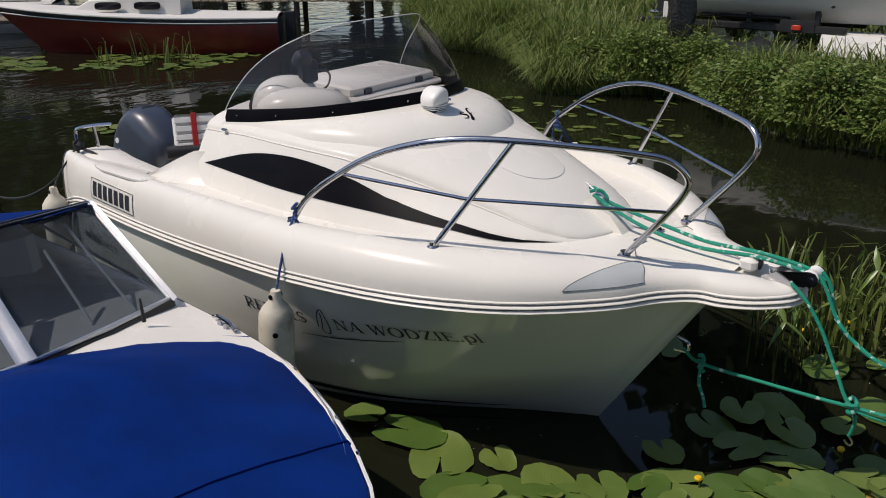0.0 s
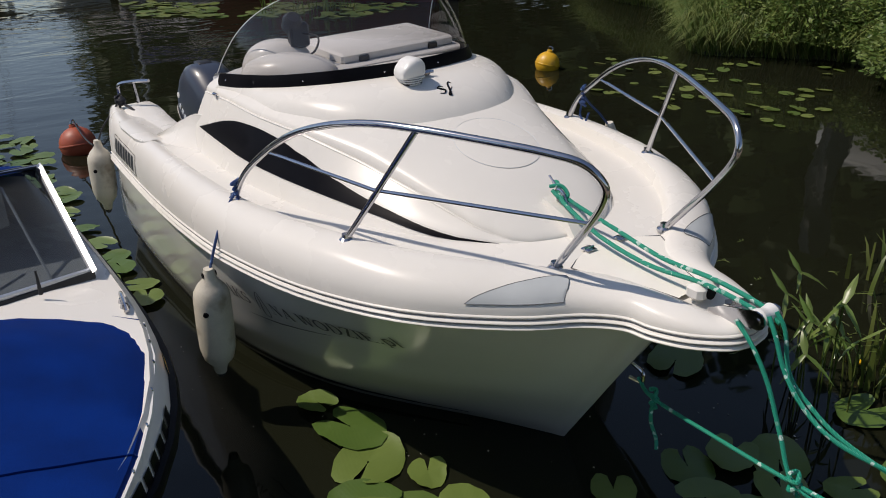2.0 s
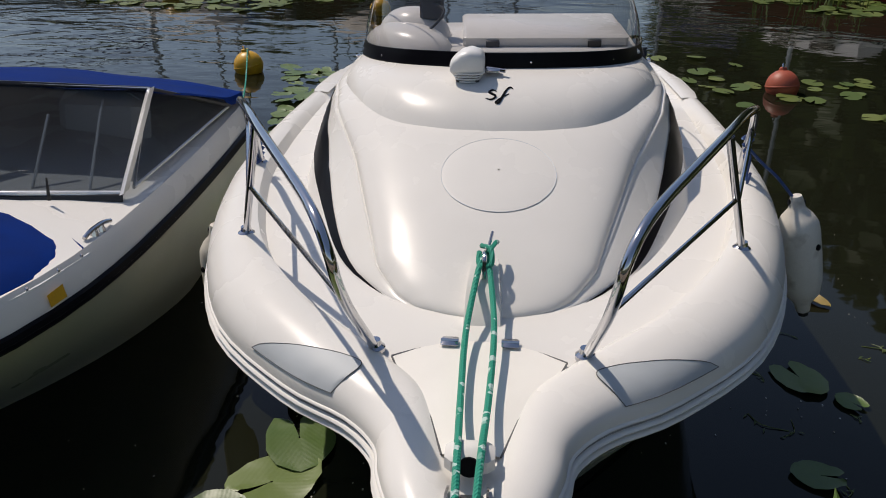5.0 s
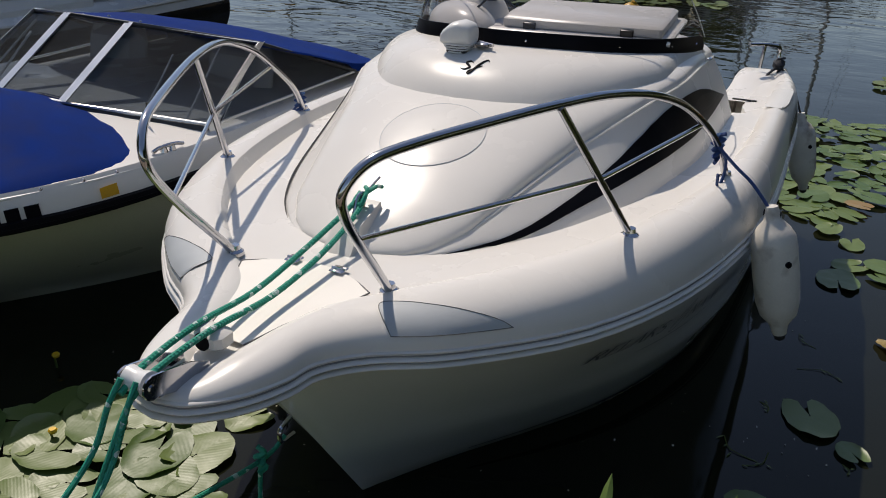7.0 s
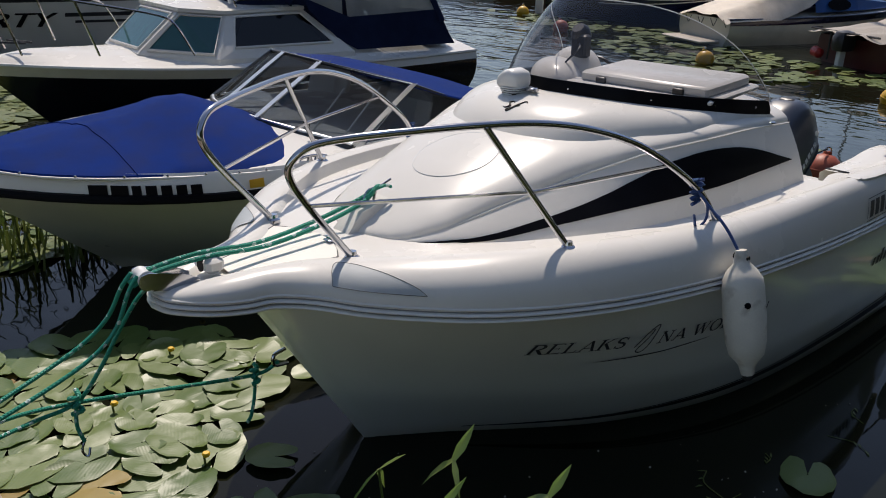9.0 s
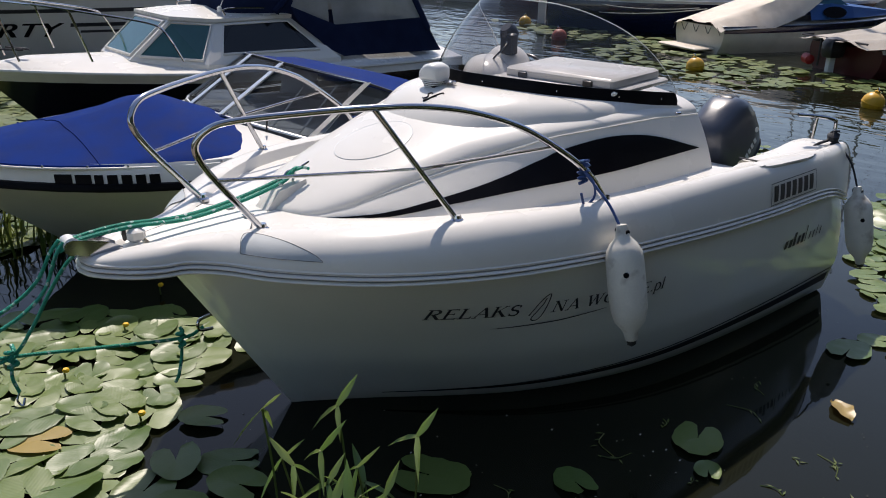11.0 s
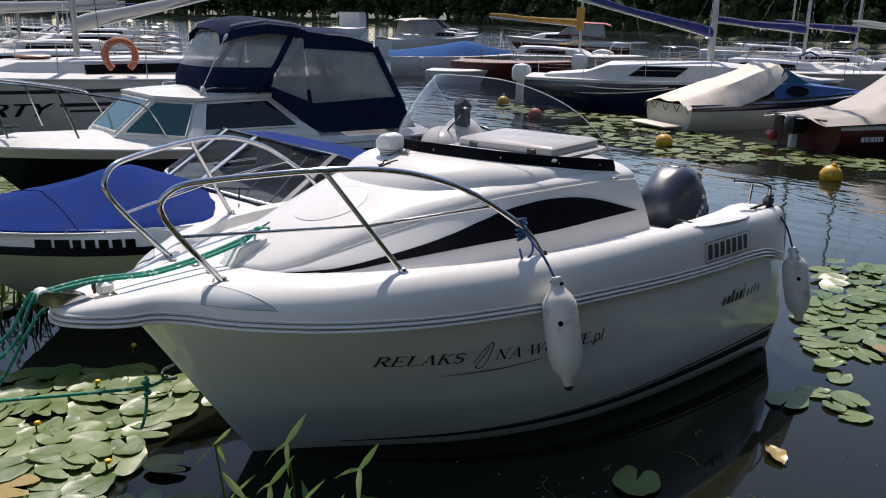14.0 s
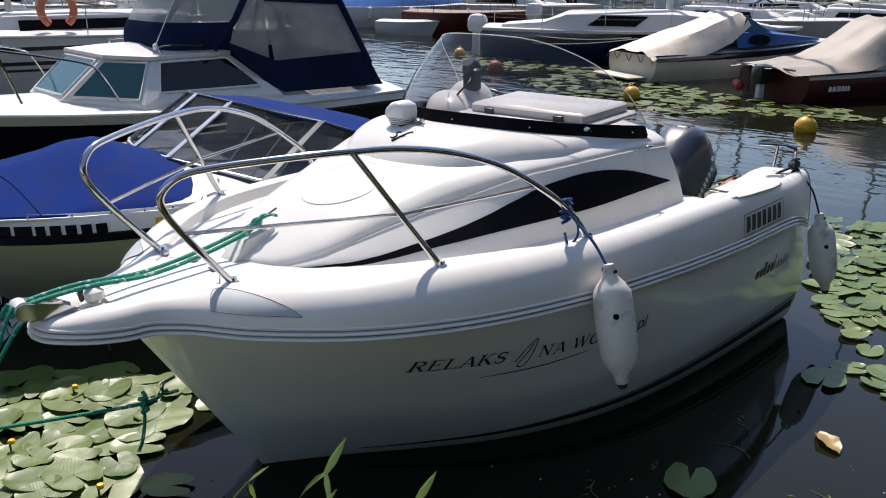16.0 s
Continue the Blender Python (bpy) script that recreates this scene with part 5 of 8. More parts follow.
for c, s in (((4.89, -0.11, 0.595), 1.0), ((4.208, -0.02, 0.512), 0.7)):
    part("knot", Geo().tube(spline([Vector(c) + Vector((0.022 * s * math.cos(2.4 * k), 0.022 * s * math.sin(2.4 * k), 0.012 * (k - 3))) for k in range(8)], 4), R, 7), GREEN_ROPE, rope)
part("bow_eye", Geo().tube(spline([(4.07, 0.0, 0.60), (4.125, 0, 0.585), (4.125, 0, 0.54), (4.06, 0, 0.53)], 4), 0.008, 8), STEEL, boat)
part("shackle", Geo().tube(spline([(4.89, -0.08, 0.45), (4.905, -0.07, 0.42), (4.89, -0.06, 0.395), (4.875, -0.075, 0.42)], 4), 0.005, 6), STEEL, rope)

# ---- other boats ----
def hull_lines(L, B, zb, zs, rake, tw, n=20, p=2.3, low=0.84):
    """Half-sections from stern to bow, in a boat's own axes: x ahead, keel at the middle."""
    rows = []
    for k in range(n + 1):
        u = k / n
        wide = tw + (1 - tw) * math.sin(math.pi / 2 * min(1, u / 0.42))
        if u > 0.42:
            wide *= 1 - ((u - 0.42) / 0.58) ** p
        b = max(B / 2 * wide, 0.004)
        z = zs + (zb - zs) * u**2
        narrow = low * (1 - 0.75 * max(0, (u - 0.35) / 0.65) ** 1.4)
        xs, xw = u * L, u * (L - rake)
        s, w = Vector((xs, b, z)), Vector((xw, b * narrow, 0))
        row = [Vector((xw * 0.98, b * narrow * 0.5, -0.3)), Vector((xw, b * narrow * 0.96, -0.06))]
        for j in range(7):
            t = j / 6
            q = w.lerp(s, t)
            q.y += 0.10 * b * 4 * t * (1 - t) * (1 - u)
            row.append(q)
        rows.append(row)
    return rows


def whole(rows):
    return [[flip(p) for p in r[::-1]] + r for r in rows]


def base_boat(name, label, at, L, B, zb, zs, rake, tw, hull_mat, deck_mat, top_mat=None, band=0.0, rub_mat=None, crown=0.06, category="boat", group="moored boats", p=2.3, stern=None):
    """Hull, transom, deck and rubbing strake of a moored boat."""
    th = thing(name, label, category, group, at=at)
    rows = hull_lines(L, B, zb, zs, rake, tw, p=p)
    part("hull", Geo().loft(whole(rows)), hull_mat, th)
    part("transom", Geo().loft([[flip(p) for p in rows[0]], [Vector((-0.05, 0, p.z)) for p in rows[0]], rows[0]]), stern or top_mat or hull_mat, th)
    deck = [[Vector((r[-1].x, r[-1].y * f, r[-1].z + 0.01 + crown * (1 - f * f) * min(1, r[-1].y / 0.4))) for f in (-1, -0.6, -0.3, 0, 0.3, 0.6, 1)] for r in rows]
    part("deck", Geo().loft(deck), deck_mat, th)
    for s in (1, -1):
        line = [Vector((r[-1].x, s * (r[-1].y + 0.008), r[-1].z - 0.005)) for r in rows] 
        part("rubbing_strake", Geo().tube(line, 0.022, 6), rub_mat or deck_mat, th)
    if band:
        for s in (1, -1):
            g = []
            for r in rows:
                line = []
                for k in range(5):
                    v = 2 + 6 * (1 - band * 0.67 * (1 - k / 4))
                    n = min(int(v), 7)
                    q = r[n].lerp(r[n + 1], v - n)
                    line.append(Vector((q.x + 0.002, s * (q.y + 0.008), q.z)))
                g.append(line)
            part("topside_band", Geo().loft(g), top_mat, th)
    return th, rows


def sheer_at(rows, x):
    xs = [r[-1].x for r in rows]
    return Vector((x, float(np.interp(x, xs, [r[-1].y for r in rows])), float(np.interp(x, xs, [r[-1].z for r in rows]))))


def bars(name, th, mat, at, along, up, widths, height, gap=0.25, label="unreadable registration bars"):
    """Lettering that cannot be read, as plain bars."""
    g, o, a, u = Geo(), Vector(at), Vector(along).normalized(), Vector(up).normalized()
    for w in widths:
        g.add([o, o + a * w, o + a * w + u * height, o + u * height], [(0, 1, 2, 3)])
        o = o + a * w * (1 + gap)
    part(name, g, mat, th, label, smooth=False)


def pane(name, corners, mat, th, label="", frame_mat=None, r=0.012):
    """A glass pane with a frame round it."""
    c = [Vector(p) for p in corners]
    nrm = (c[1] - c[0]).cross(c[-1] - c[0]).normalized() * 0.003
    ob = part(name, Geo().add([p + nrm for p in c] + [p - nrm for p in c], [tuple(range(len(c))), tuple(range(2 * len(c) - 1, len(c) - 1, -1))]), mat, th, label, smooth=False)
    if frame_mat:
        part("frame", Geo().tube(c + [c[0], c[1]], r, 6), frame_mat, ob)
    return ob


# small runabout under blue covers
BX, BY = 0.70, -2.68
run, rl = base_boat("runabout", "small white runabout under royal blue covers beside the cabin boat", pose(BX, BY, 0), 4.0, 2.22, 0.76, 0.70, 0.95, 0.94, GREENISH, GEL, GEL, 0.0, BLACK, crown=0.0, group="", p=3.1)
top = []
for r in rl:
    s = r[-1]
    inn = max(s.y - 0.05, 0.0)
    top.append([Vector((s.x, s.y, s.z)), Vector((s.x, max(s.y - 0.012, 0), s.z + 0.075)), Vector((s.x - 0.02, inn, s.z + 0.13))])
for sgn in (1, -1):
    part("topside", Geo().loft([[Vector((p.x, p.y * sgn, p.z)) for p in r] for r in top]), GEL, run)
    line = [Vector((r[-1].x, sgn * (r[-1].y + 0.012), r[-1].z - 0.02)) for r in rl]
    part("fender_strip", Geo().tube(line, 0.019, 8), BLACK, run, "black rubber fender strip")
part("foredeck", Geo().loft([[Vector((r[2].x, r[2].y * f, r[2].z - 0.004 + table([(2.0, 0.115), (2.35, 0.09), (2.7, -0.02), (4.0, -0.03)], r[2].x) * (1 - f * f))) for f in (-1, -0.75, -0.5, -0.25, 0, 0.25, 0.5, 0.75, 1)] for r in top]), GEL, run)


def local(p):
    return Vector((p[0] - BX, p[1] - BY, p[2]))


# bow cover
COVER_EDGE = [(2.70, 1.03), (3.0, 1.035), (3.3, 0.99), (3.66, 0.875), (3.91, 0.765), (4.11, 0.65), (4.3, 0.50), (4.45, 0.32), (4.53, 0.16), (4.56, 0.02)]
cov = thing("bow_cover", "royal blue canvas cover laced over the runabout's bow", "boat cover", at=pose(BX, BY, 0))
rows = []
for k in range(25):
    t = k / 24
    x = lerp(2.70, 4.56, t) - BX
    s = sheer_at(rl, x)
    half = table(COVER_EDGE, x + BX)
    edge_z = s.z + 0.125
    peak = table([(0, 0.95), (0.12, 1.03), (0.24, 1.125), (0.30, 1.12), (0.5, 1.025), (0.75, 0.955), (1, 0.90)], t)
    row = []
    for j in range(-8, 9):
        f = j / 8
        bend = 0.30 * abs(f) ** 3.5 * (1 - t) ** 3
        wr = 0.005 * math.sin(9 * f + 14 * t) + 0.004 * math.sin(23 * f - 9 * t) + 0.012 * noise.noise(Vector((4 * f, 9 * t, 1)))
        row.append(Vector((x + bend, (half if abs(f) < 0.6 else lerp(half, table(COVER_EDGE, x + bend + BX), (abs(f) - 0.6) / 0.4)) * f, edge_z + (peak - edge_z) * (1 - abs(f) ** 1.35) + wr * (1 - abs(f)))))
    rows.append([row[0] + Vector((0, -0.012, -0.016))] + row + [row[-1] + Vector((0, 0.012, -0.016))])
part("canvas", Geo().loft(rows), BLUE_CANVAS, cov)
for side in (0, -1):
    part("lacing_cord", Geo().tube([r[side] + Vector((0, 0.006 if side else -0.006, 0.0)) for r in rows], 0.007, 6), WHITE_PLASTIC, cov, "white lacing cord")
    for k in range(1, 24, 3):
        p = rows[k][side] + Vector((0, 0.004 if side else -0.004, 0.012))
        part("snap", Geo().lathe([(0.009, 0), (0.007, 0.005), (0.002, 0.007)], p, (0, 1 if side else -1, 0.2), 8), STEEL, cov)
part("seam", Geo().tube([p + Vector((0, 0, 0.003)) for p in rows[15]], 0.004, 5), BLUE_CANVAS, cov)
part("aft_hem", Geo().tube([p + Vector((0, 0, 0.002)) for p in rows[0]], 0.007, 6), BLUE_CANVAS, cov)

# windscreen of the runabout
PC, PT = (2.50, -1.70, 0.885), (1.96, -1.755, 1.222)
CC, CT = (2.80, -2.43, 0.965), (2.26, -2.43, 1.305)
m2 = lambda p: (p[0], 2 * BY - p[1], p[2])
mid_b, mid_t = Vector(PC).lerp(Vector(CC), 0.52) + Vector((0.03, 0, 0.01)), Vector(PT).lerp(Vector(CT), 0.52) + Vector((0.02, 0, 0.006))
for tag in (lambda p: p, m2):
    q = [local(tag(tuple(p))) for p in (PC, mid_b, CC, CT, mid_t, PT)]
    pane("front_pane", [q[0], q[1], q[2], q[3], q[4], q[5]], SMOKE, run, "smoked front pane", ALU, 0.013)
    part("divider", Geo().loft([[p + Vector((0.0, d * 0.035, 0.01)) for d in (-1, -0.3)] + [p + Vector((0.012, d * 0.035, 0.014)) for d in (0.3, 1)] for p in (q[2], q[3])]), ALU, run, "double aluminium divider")
    part("corner_post", Geo().loft([[p + Vector((0.03, 0.0, 0)), p + Vector((-0.03, 0, 0)), p + Vector((-0.03, 0.02, 0.01)), p + Vector((0.03, 0.02, 0.01))] for p in (q[0], q[5])], True, True), ALU, run, "broad aluminium corner post")
    tip = local(tag((1.10, -1.655, 0.905)))
    low = local(tag((2.42, -1.68, 0.885)))
    pane("side_pane", [low, tip, q[5]], SMOKE, run, "dark smoked side pane", ALU, 0.009)
    part("top_trim", Geo().tube([tip, q[5], q[4], q[3]], 0.014, 6), MOTOR_BLACK, run)
    part("sill", Geo().tube([q[0] + Vector((0, 0, -0.02)), q[1] + Vector((0, 0, -0.03)), q[2] + Vector((0, 0, -0.03))], 0.028, 6), MOTOR_BLACK, run)
    part("support", Geo().tube([q[1] + Vector((-0.12, 0, -0.02)), q[4] + Vector((0.15, 0, -0.1))], 0.007, 6), WHITE_PLASTIC, run)
    part("support", Geo().tube([q[0].lerp(q[1], 0.4) + Vector((-0.05, 0, -0.05)), q[4].lerp(q[5], 0.5) + Vector((0.05, 0, -0.05))], 0.007, 6), WHITE_PLASTIC, run)
q = [local(p) for p in (CC, m2(CC), m2(CT), CT)]
pane("front_pane", [q[0], q[1] , q[2], q[3]], SMOKE, run, "smoked centre pane", ALU, 0.012)
part("top_trim", Geo().tube([q[2], q[3]], 0.014, 6), MOTOR_BLACK, run)
# cockpit tub seen through the panes
part("cockpit_liner", Geo().box((2.0 - BX, 0, 0.66), (1.5, 1.7, 0.12), 0.03), GREYPAD, run)
part("wiper_stub", Geo().tube([local((2.70, -1.93, 0.92)), local((2.69, -1.93, 1.02))], [0.009, 0.004], 6), RUBBER, run)
cl = part("cleat", Geo().tube(spline([local(p) for p in ((2.94, -1.668, 0.862), (2.89, -1.662, 0.875), (2.80, -1.652, 0.875), (2.75, -1.645, 0.862))], 4), 0.01, 8), STEEL, run, "chrome cleat")
part("cleat_base", Geo().lathe([(0.022, 0), (0.014, 0.03)], local((2.87, -1.66, 0.842)), (0, 0, 1), 8).lathe([(0.022, 0), (0.014, 0.03)], local((2.82, -1.654, 0.842)), (0, 0, 1), 8), STEEL, cl)
tree_top = BVHTree.FromPolygons([Vector(p) for r in top for p in r], [(i * 3 + j, i * 3 + j + 1, i * 3 + j + 4, i * 3 + j + 3) for i in range(len(top) - 1) for j in range(2)])
g = Geo()
for k, (a, w) in enumerate(((4.12, 0.085), (4.02, 0.08), (3.925, 0.045), (3.86, 0.055), (3.785, 0.055), (3.71, 0.055), (3.635, 0.06))):
    a -= BX
    z0 = sheer_at(rl, a).z
    q = [side_on(tree_top, x, z, 1, 0.006) for x, z in ((a, z0 + 0.012), (a - w, z0 + 0.012), (a - w, z0 + 0.070), (a, z0 + 0.070))]
    part("registration_bar", Geo().add(q, [(0, 1, 2, 3)]), BLACK, run, "black registration bar", smooth=False)
q = [side_on(tree_top, x - BX, z, 1, 0.008) for x, z in ((3.31, 0.75), (3.22, 0.75), (3.22, 0.80), (3.31, 0.80))]
part("tax_sticker", Geo().add(q, [(0, 1, 2, 3)]), YELLOW, run, "small yellowed sticker", smooth=False)

for y in (-2.15, -3.2):
    chair = part("seat", Geo().box((0, 0, 0.17), (0.16, 0.50, 0.46), 0.07, pose(1.72 - BX, y - BY, 0.72, 0, -12)), WHITE_PLASTIC, run, "white moulded seat back")
    part("cushion", Geo().box((1.95 - BX, y - BY, 0.78), (0.46, 0.48, 0.14), 0.05), WHITE_PLASTIC, chair)
part("dashboard", Geo().box((2.32 - BX, -0.5, 0.86), (0.34, 0.86, 0.16), 0.06), GREYPAD, run)

# aft cover
acov = thing("aft_cover", "royal blue canvas cover over the runabout's cockpit", "boat cover", at=pose(BX, BY, 0))
rows = []
for k in range(21):
    t = k / 20
    x = lerp(2.0, 0.74, t)
    zc = table([(0, 1.31), (0.2, 1.29), (0.6, 1.16), (1, 0.985)], t)
    ze = table([(0, 1.222), (0.36, 1.10), (0.68, 0.96), (0.8, 0.93), (1, 0.90)], t)
    ye = table([(0, 0.925), (0.5, 1.0), (0.7, 1.02), (1, 0.99)], t)
    row = []
    for j in range(-8, 9):
        f = j / 8
        row.append(Vector((x - BX + 0.26 * (1 - f * f) * (1 - t), ye * f, ze + (zc - ze) * (1 - abs(f) ** 1.6) + 0.005 * math.sin(8 * f + 9 * t))))
    drop = 0.05 if t > 0.66 else 0.012
    rows.append([row[0] + Vector((0, -0.01, -drop))] + row + [row[-1] + Vector((0, 0.01, -drop))])
rows.append([p + Vector((-0.03, 0, -0.12)) for p in rows[-1]])
part("canvas", Geo().loft(rows), BLUE_CANVAS, acov)
for k in range(17):
    p = rows[1][k + 1]
    if k % 2 == 0:
        part("snap", Geo().lathe([(0.008, 0), (0.006, 0.005), (0.002, 0.007)], p + Vector((0, 0, 0.002)), (0, 0, 1), 8), STEEL, acov)
part("hem_cord", Geo().tube([rows[-1][j] for j in range(len(rows[-1]))], 0.006, 5), WHITE_PLASTIC, acov)

# cabin cruiser with a navy fly-bridge tent
CX, CY = -2.65, -7.0
cru, cl2 = base_boat("cabin_cruiser", "white cabin cruiser with black hull and navy canvas bridge tent", pose(CX, CY, 0), 6.15, 2.36, 0.76, 0.60, 0.75, 0.9, BLACK_HULL, GEL, GEL, 0.27, GEL, crown=0.12, group="")
def cl_(p):
    return Vector((p[0] - CX, p[1], p[2]))
low = [(1.93, 0.47, 0.80), (1.20, 0.97, 0.745), (-0.63, 0.99, 0.72)]
up = [(1.42, 0.50, 1.245), (0.92, 0.64, 1.205), (-0.06, 0.68, 1.225)]
ring_l = [cl_(p) for p in low] + [cl_((p[0], -p[1], p[2])) for p in low[::-1]]
ring_u = [cl_(p) for p in up] + [cl_((p[0], -p[1], p[2])) for p in up[::-1]]
part("cabin", Geo().loft([[p - Vector((0, 0, 0.2)) for p in ring_l], ring_l, ring_u], True), GEL, cru, "white cabin sides", smooth=False)
part("cabin_top", Geo().loft([[p + Vector((0.03 if p.x > 3 else -0.02, 0.03 if p.y > 0 else -0.03, z)) for p in ring_u] for z in (-0.01, 0.03)] + [[p.lerp(Vector((3.2, 0, 1.30)), 0.35) + Vector((0, 0, 0.055)) for p in ring_u], [p.lerp(Vector((3.2, 0, 1.335)), 0.98) + Vector((0, 0, 0.03)) for p in ring_u]], True), GEL, cru, "cream cabin roof")
def facing(a, b, c, d, inset, mat, name, label, low=0.09, slope=1.0):
    """A window inset in the wall a-b (foot), d-c (head)."""
    q = []
    for u, v in ((inset, low), (1 - inset, low), (1 - inset * slope, 0.90), (inset * slope, 0.90)):
        q.append(a.lerp(b, u).lerp(d.lerp(c, u), v))
    n = (q[1] - q[0]).cross(q[3] - q[0]).normalized()
    mid = (a + b) / 2 - Vector((2.4, 0, 0.9))
    if n.dot(Vector((mid.x, mid.y, 0.2))) < 0:
        n = -n
    pane(name, [p + n * 0.008 for p in q], mat, cru, label, GEL, 0.017)
L0, L1, L2 = ring_l[0], ring_l[1], ring_l[2]
U0, U1, U2 = ring_u[0], ring_u[1], ring_u[2]
R0, R1 = ring_l[-1], ring_u[-1]
facing(L0, R0, R1, U0, 0.07, AQUA, "front_window", "green mirror-tinted front window")
facing(L0, L1, U1, U0, 0.08, AQUA, "front_window", "green mirror-tinted front window")
facing(L1, L2, U2, U1, 0.10, TINT, "side_window", "dark tinted side window", 0.22)
# bridge tent
tent = thing("bridge_tent", "navy canvas tent with clear vinyl windows on the cruiser", "boat tent", at=pose(CX, CY, 0))
F = lambda x, y, z: cl_((x, y, z))


def wrap(name, x0, y0, z0, x1, y1, z1, mat, label="", f0=-1.0, f1=1.0, belly=0.0, tail=0.85):
    """A cloth panel bent round the front of the bridge, from its foot to its head."""
    rows = []
    for k in range(33):
        f = lerp(f0, f1, k / 32)
        drop = tail * abs(f) ** 3.2
        a, b = F(x0 - drop, y0 * math.copysign(abs(f) ** 0.75, f), z0), F(x1 - drop, y1 * math.copysign(abs(f) ** 0.75, f), z1)
        rows.append([a.lerp(b, t / 6) + Vector((belly * math.sin(math.pi * t / 6), 0, 0.0)) for t in range(7)])
    return part(name, Geo().loft(rows), mat, tent, label)


wrap("front_skirt", 0.78, 0.80, 1.28, 0.72, 0.79, 1.60, NAVY_CANVAS, "navy front skirt", belly=0.04)
wrap("vinyl_window", 0.72, 0.78, 1.60, 0.42, 0.70, 2.09, VINYL, "hazy clear vinyl front window")
wrap("window_hem", 0.45, 0.715, 2.02, 0.40, 0.71, 2.12, NAVY_CANVAS, belly=0.01)
for s in (1, -1):
    part("window_seam", Geo().tube([F(0.2, s * 0.79, 1.3), F(0.05, s * 0.80, 1.45), F(-0.12, s * 0.78, 1.62), F(-0.42, s * 0.72, 2.05)], 0.04, 6), NAVY_CANVAS, tent)
roof = []
for k in range(17):
    t = k / 16
    x = lerp(0.50, -1.66, t)
    z = table([(0, 2.08), (0.08, 2.18), (0.25, 2.24), (0.45, 2.20), (0.55, 2.12), (0.8, 2.10), (1, 2.0)], t)
    w = table([(0, 0.45), (0.08, 0.60), (0.25, 0.74), (0.45, 0.80), (1, 0.80)], t)
    roof.append([F(x, w * f, z - (0.10 * abs(f) ** 3) - (0.11 if abs(f) > 0.99 else 0)) for f in (-1, -0.98, -0.8, -0.4, 0, 0.4, 0.8, 0.98, 1)])
part("canopy", Geo().loft(roof), NAVY_CANVAS, tent, "navy canvas canopy")
for s in (6, 2):
    part("piping", Geo().tube([r[s] + Vector((0, 0.04 if s == 6 else -0.04, 0.008)) for r in roof[1:9]], 0.012, 5), WHITE_PLASTIC, tent)
    part("piping", Geo().tube([r[s + (1 if s == 6 else -1)] + Vector((0, 0.012 if s == 6 else -0.012, 0.0)) for r in roof[8:]], 0.010, 5), WHITE_PLASTIC, tent)
for s in (1, -1):
    pane("vinyl_window", [F(-0.02, s * 0.81, 1.36), F(-0.55, s * 0.85, 1.09), F(-0.52, s * 0.81, 1.96), F(-0.42, s * 0.73, 2.02)], VINYL, tent, "hazy clear vinyl side window")
    pane("vinyl_window", [F(-0.62, s * 0.86, 1.10), F(-2.02, s * 0.91, 1.14), F(-1.70, s * 0.80, 1.78), F(-0.54, s * 0.81, 1.84)], VINYL, tent, "hazy clear vinyl side window")
    part("side_skirt", Geo().loft([[F(-0.06, s * 0.84, 1.22), F(-0.02, s * 0.82, 1.36)], [F(-0.48, s * 0.90, 0.84), F(-0.42, s * 0.86, 1.20)], [F(-0.72, s * 0.93, 0.72), F(-0.63, s * 0.88, 1.12)], [F(-2.35, s * 0.95, 0.70), F(-2.02, s * 0.915, 1.16)]]), NAVY_CANVAS, tent, "navy side skirt")
    part("roof_drop", Geo().loft([[F(-0.42, s * 0.76, 1.97), F(-0.40, s * 0.80, 2.10)], [F(-0.54, s * 0.81, 1.82), F(-0.54, s * 0.81, 2.06)], [F(-1.71, s * 0.80, 1.76), F(-1.66, s * 0.80, 1.93)]]), NAVY_CANVAS, tent)
    part("frame_strip", Geo().tube([F(-2.12, s * 0.93, 1.0), F(-1.70, s * 0.80, 1.85)], 0.05, 6), NAVY_CANVAS, tent)
    for a, b in (((-0.80, 0.82, 1.85), (-1.25, 0.86, 1.0)), ((-1.50, 0.80, 1.82), (-1.30, 0.86, 1.0)), ((-0.5, 0.8, 1.95), (-0.3, 0.84, 1.15))):
        part("bow_tube", Geo().tube([F(a[0], s * a[1] * 0.94, a[2]), F(b[0], s * b[1] * 0.94, b[2])], 0.014, 6), MOTOR_BLACK, tent)
pane("vinyl_window", [F(-2.1, -0.85, 1.1), F(-2.1, 0.85, 1.1), F(-1.64, 0.75, 1.86), F(-1.64, -0.75, 1.86)], VINYL, tent, "hazy clear vinyl aft window", NAVY_CANVAS, 0.02)
part("aft_skirt", Geo().loft([[F(-2.36, y, 0.72), F(-2.1, y, 1.12)] for y in (-0.9, 0, 0.9)]), NAVY_CANVAS, tent)
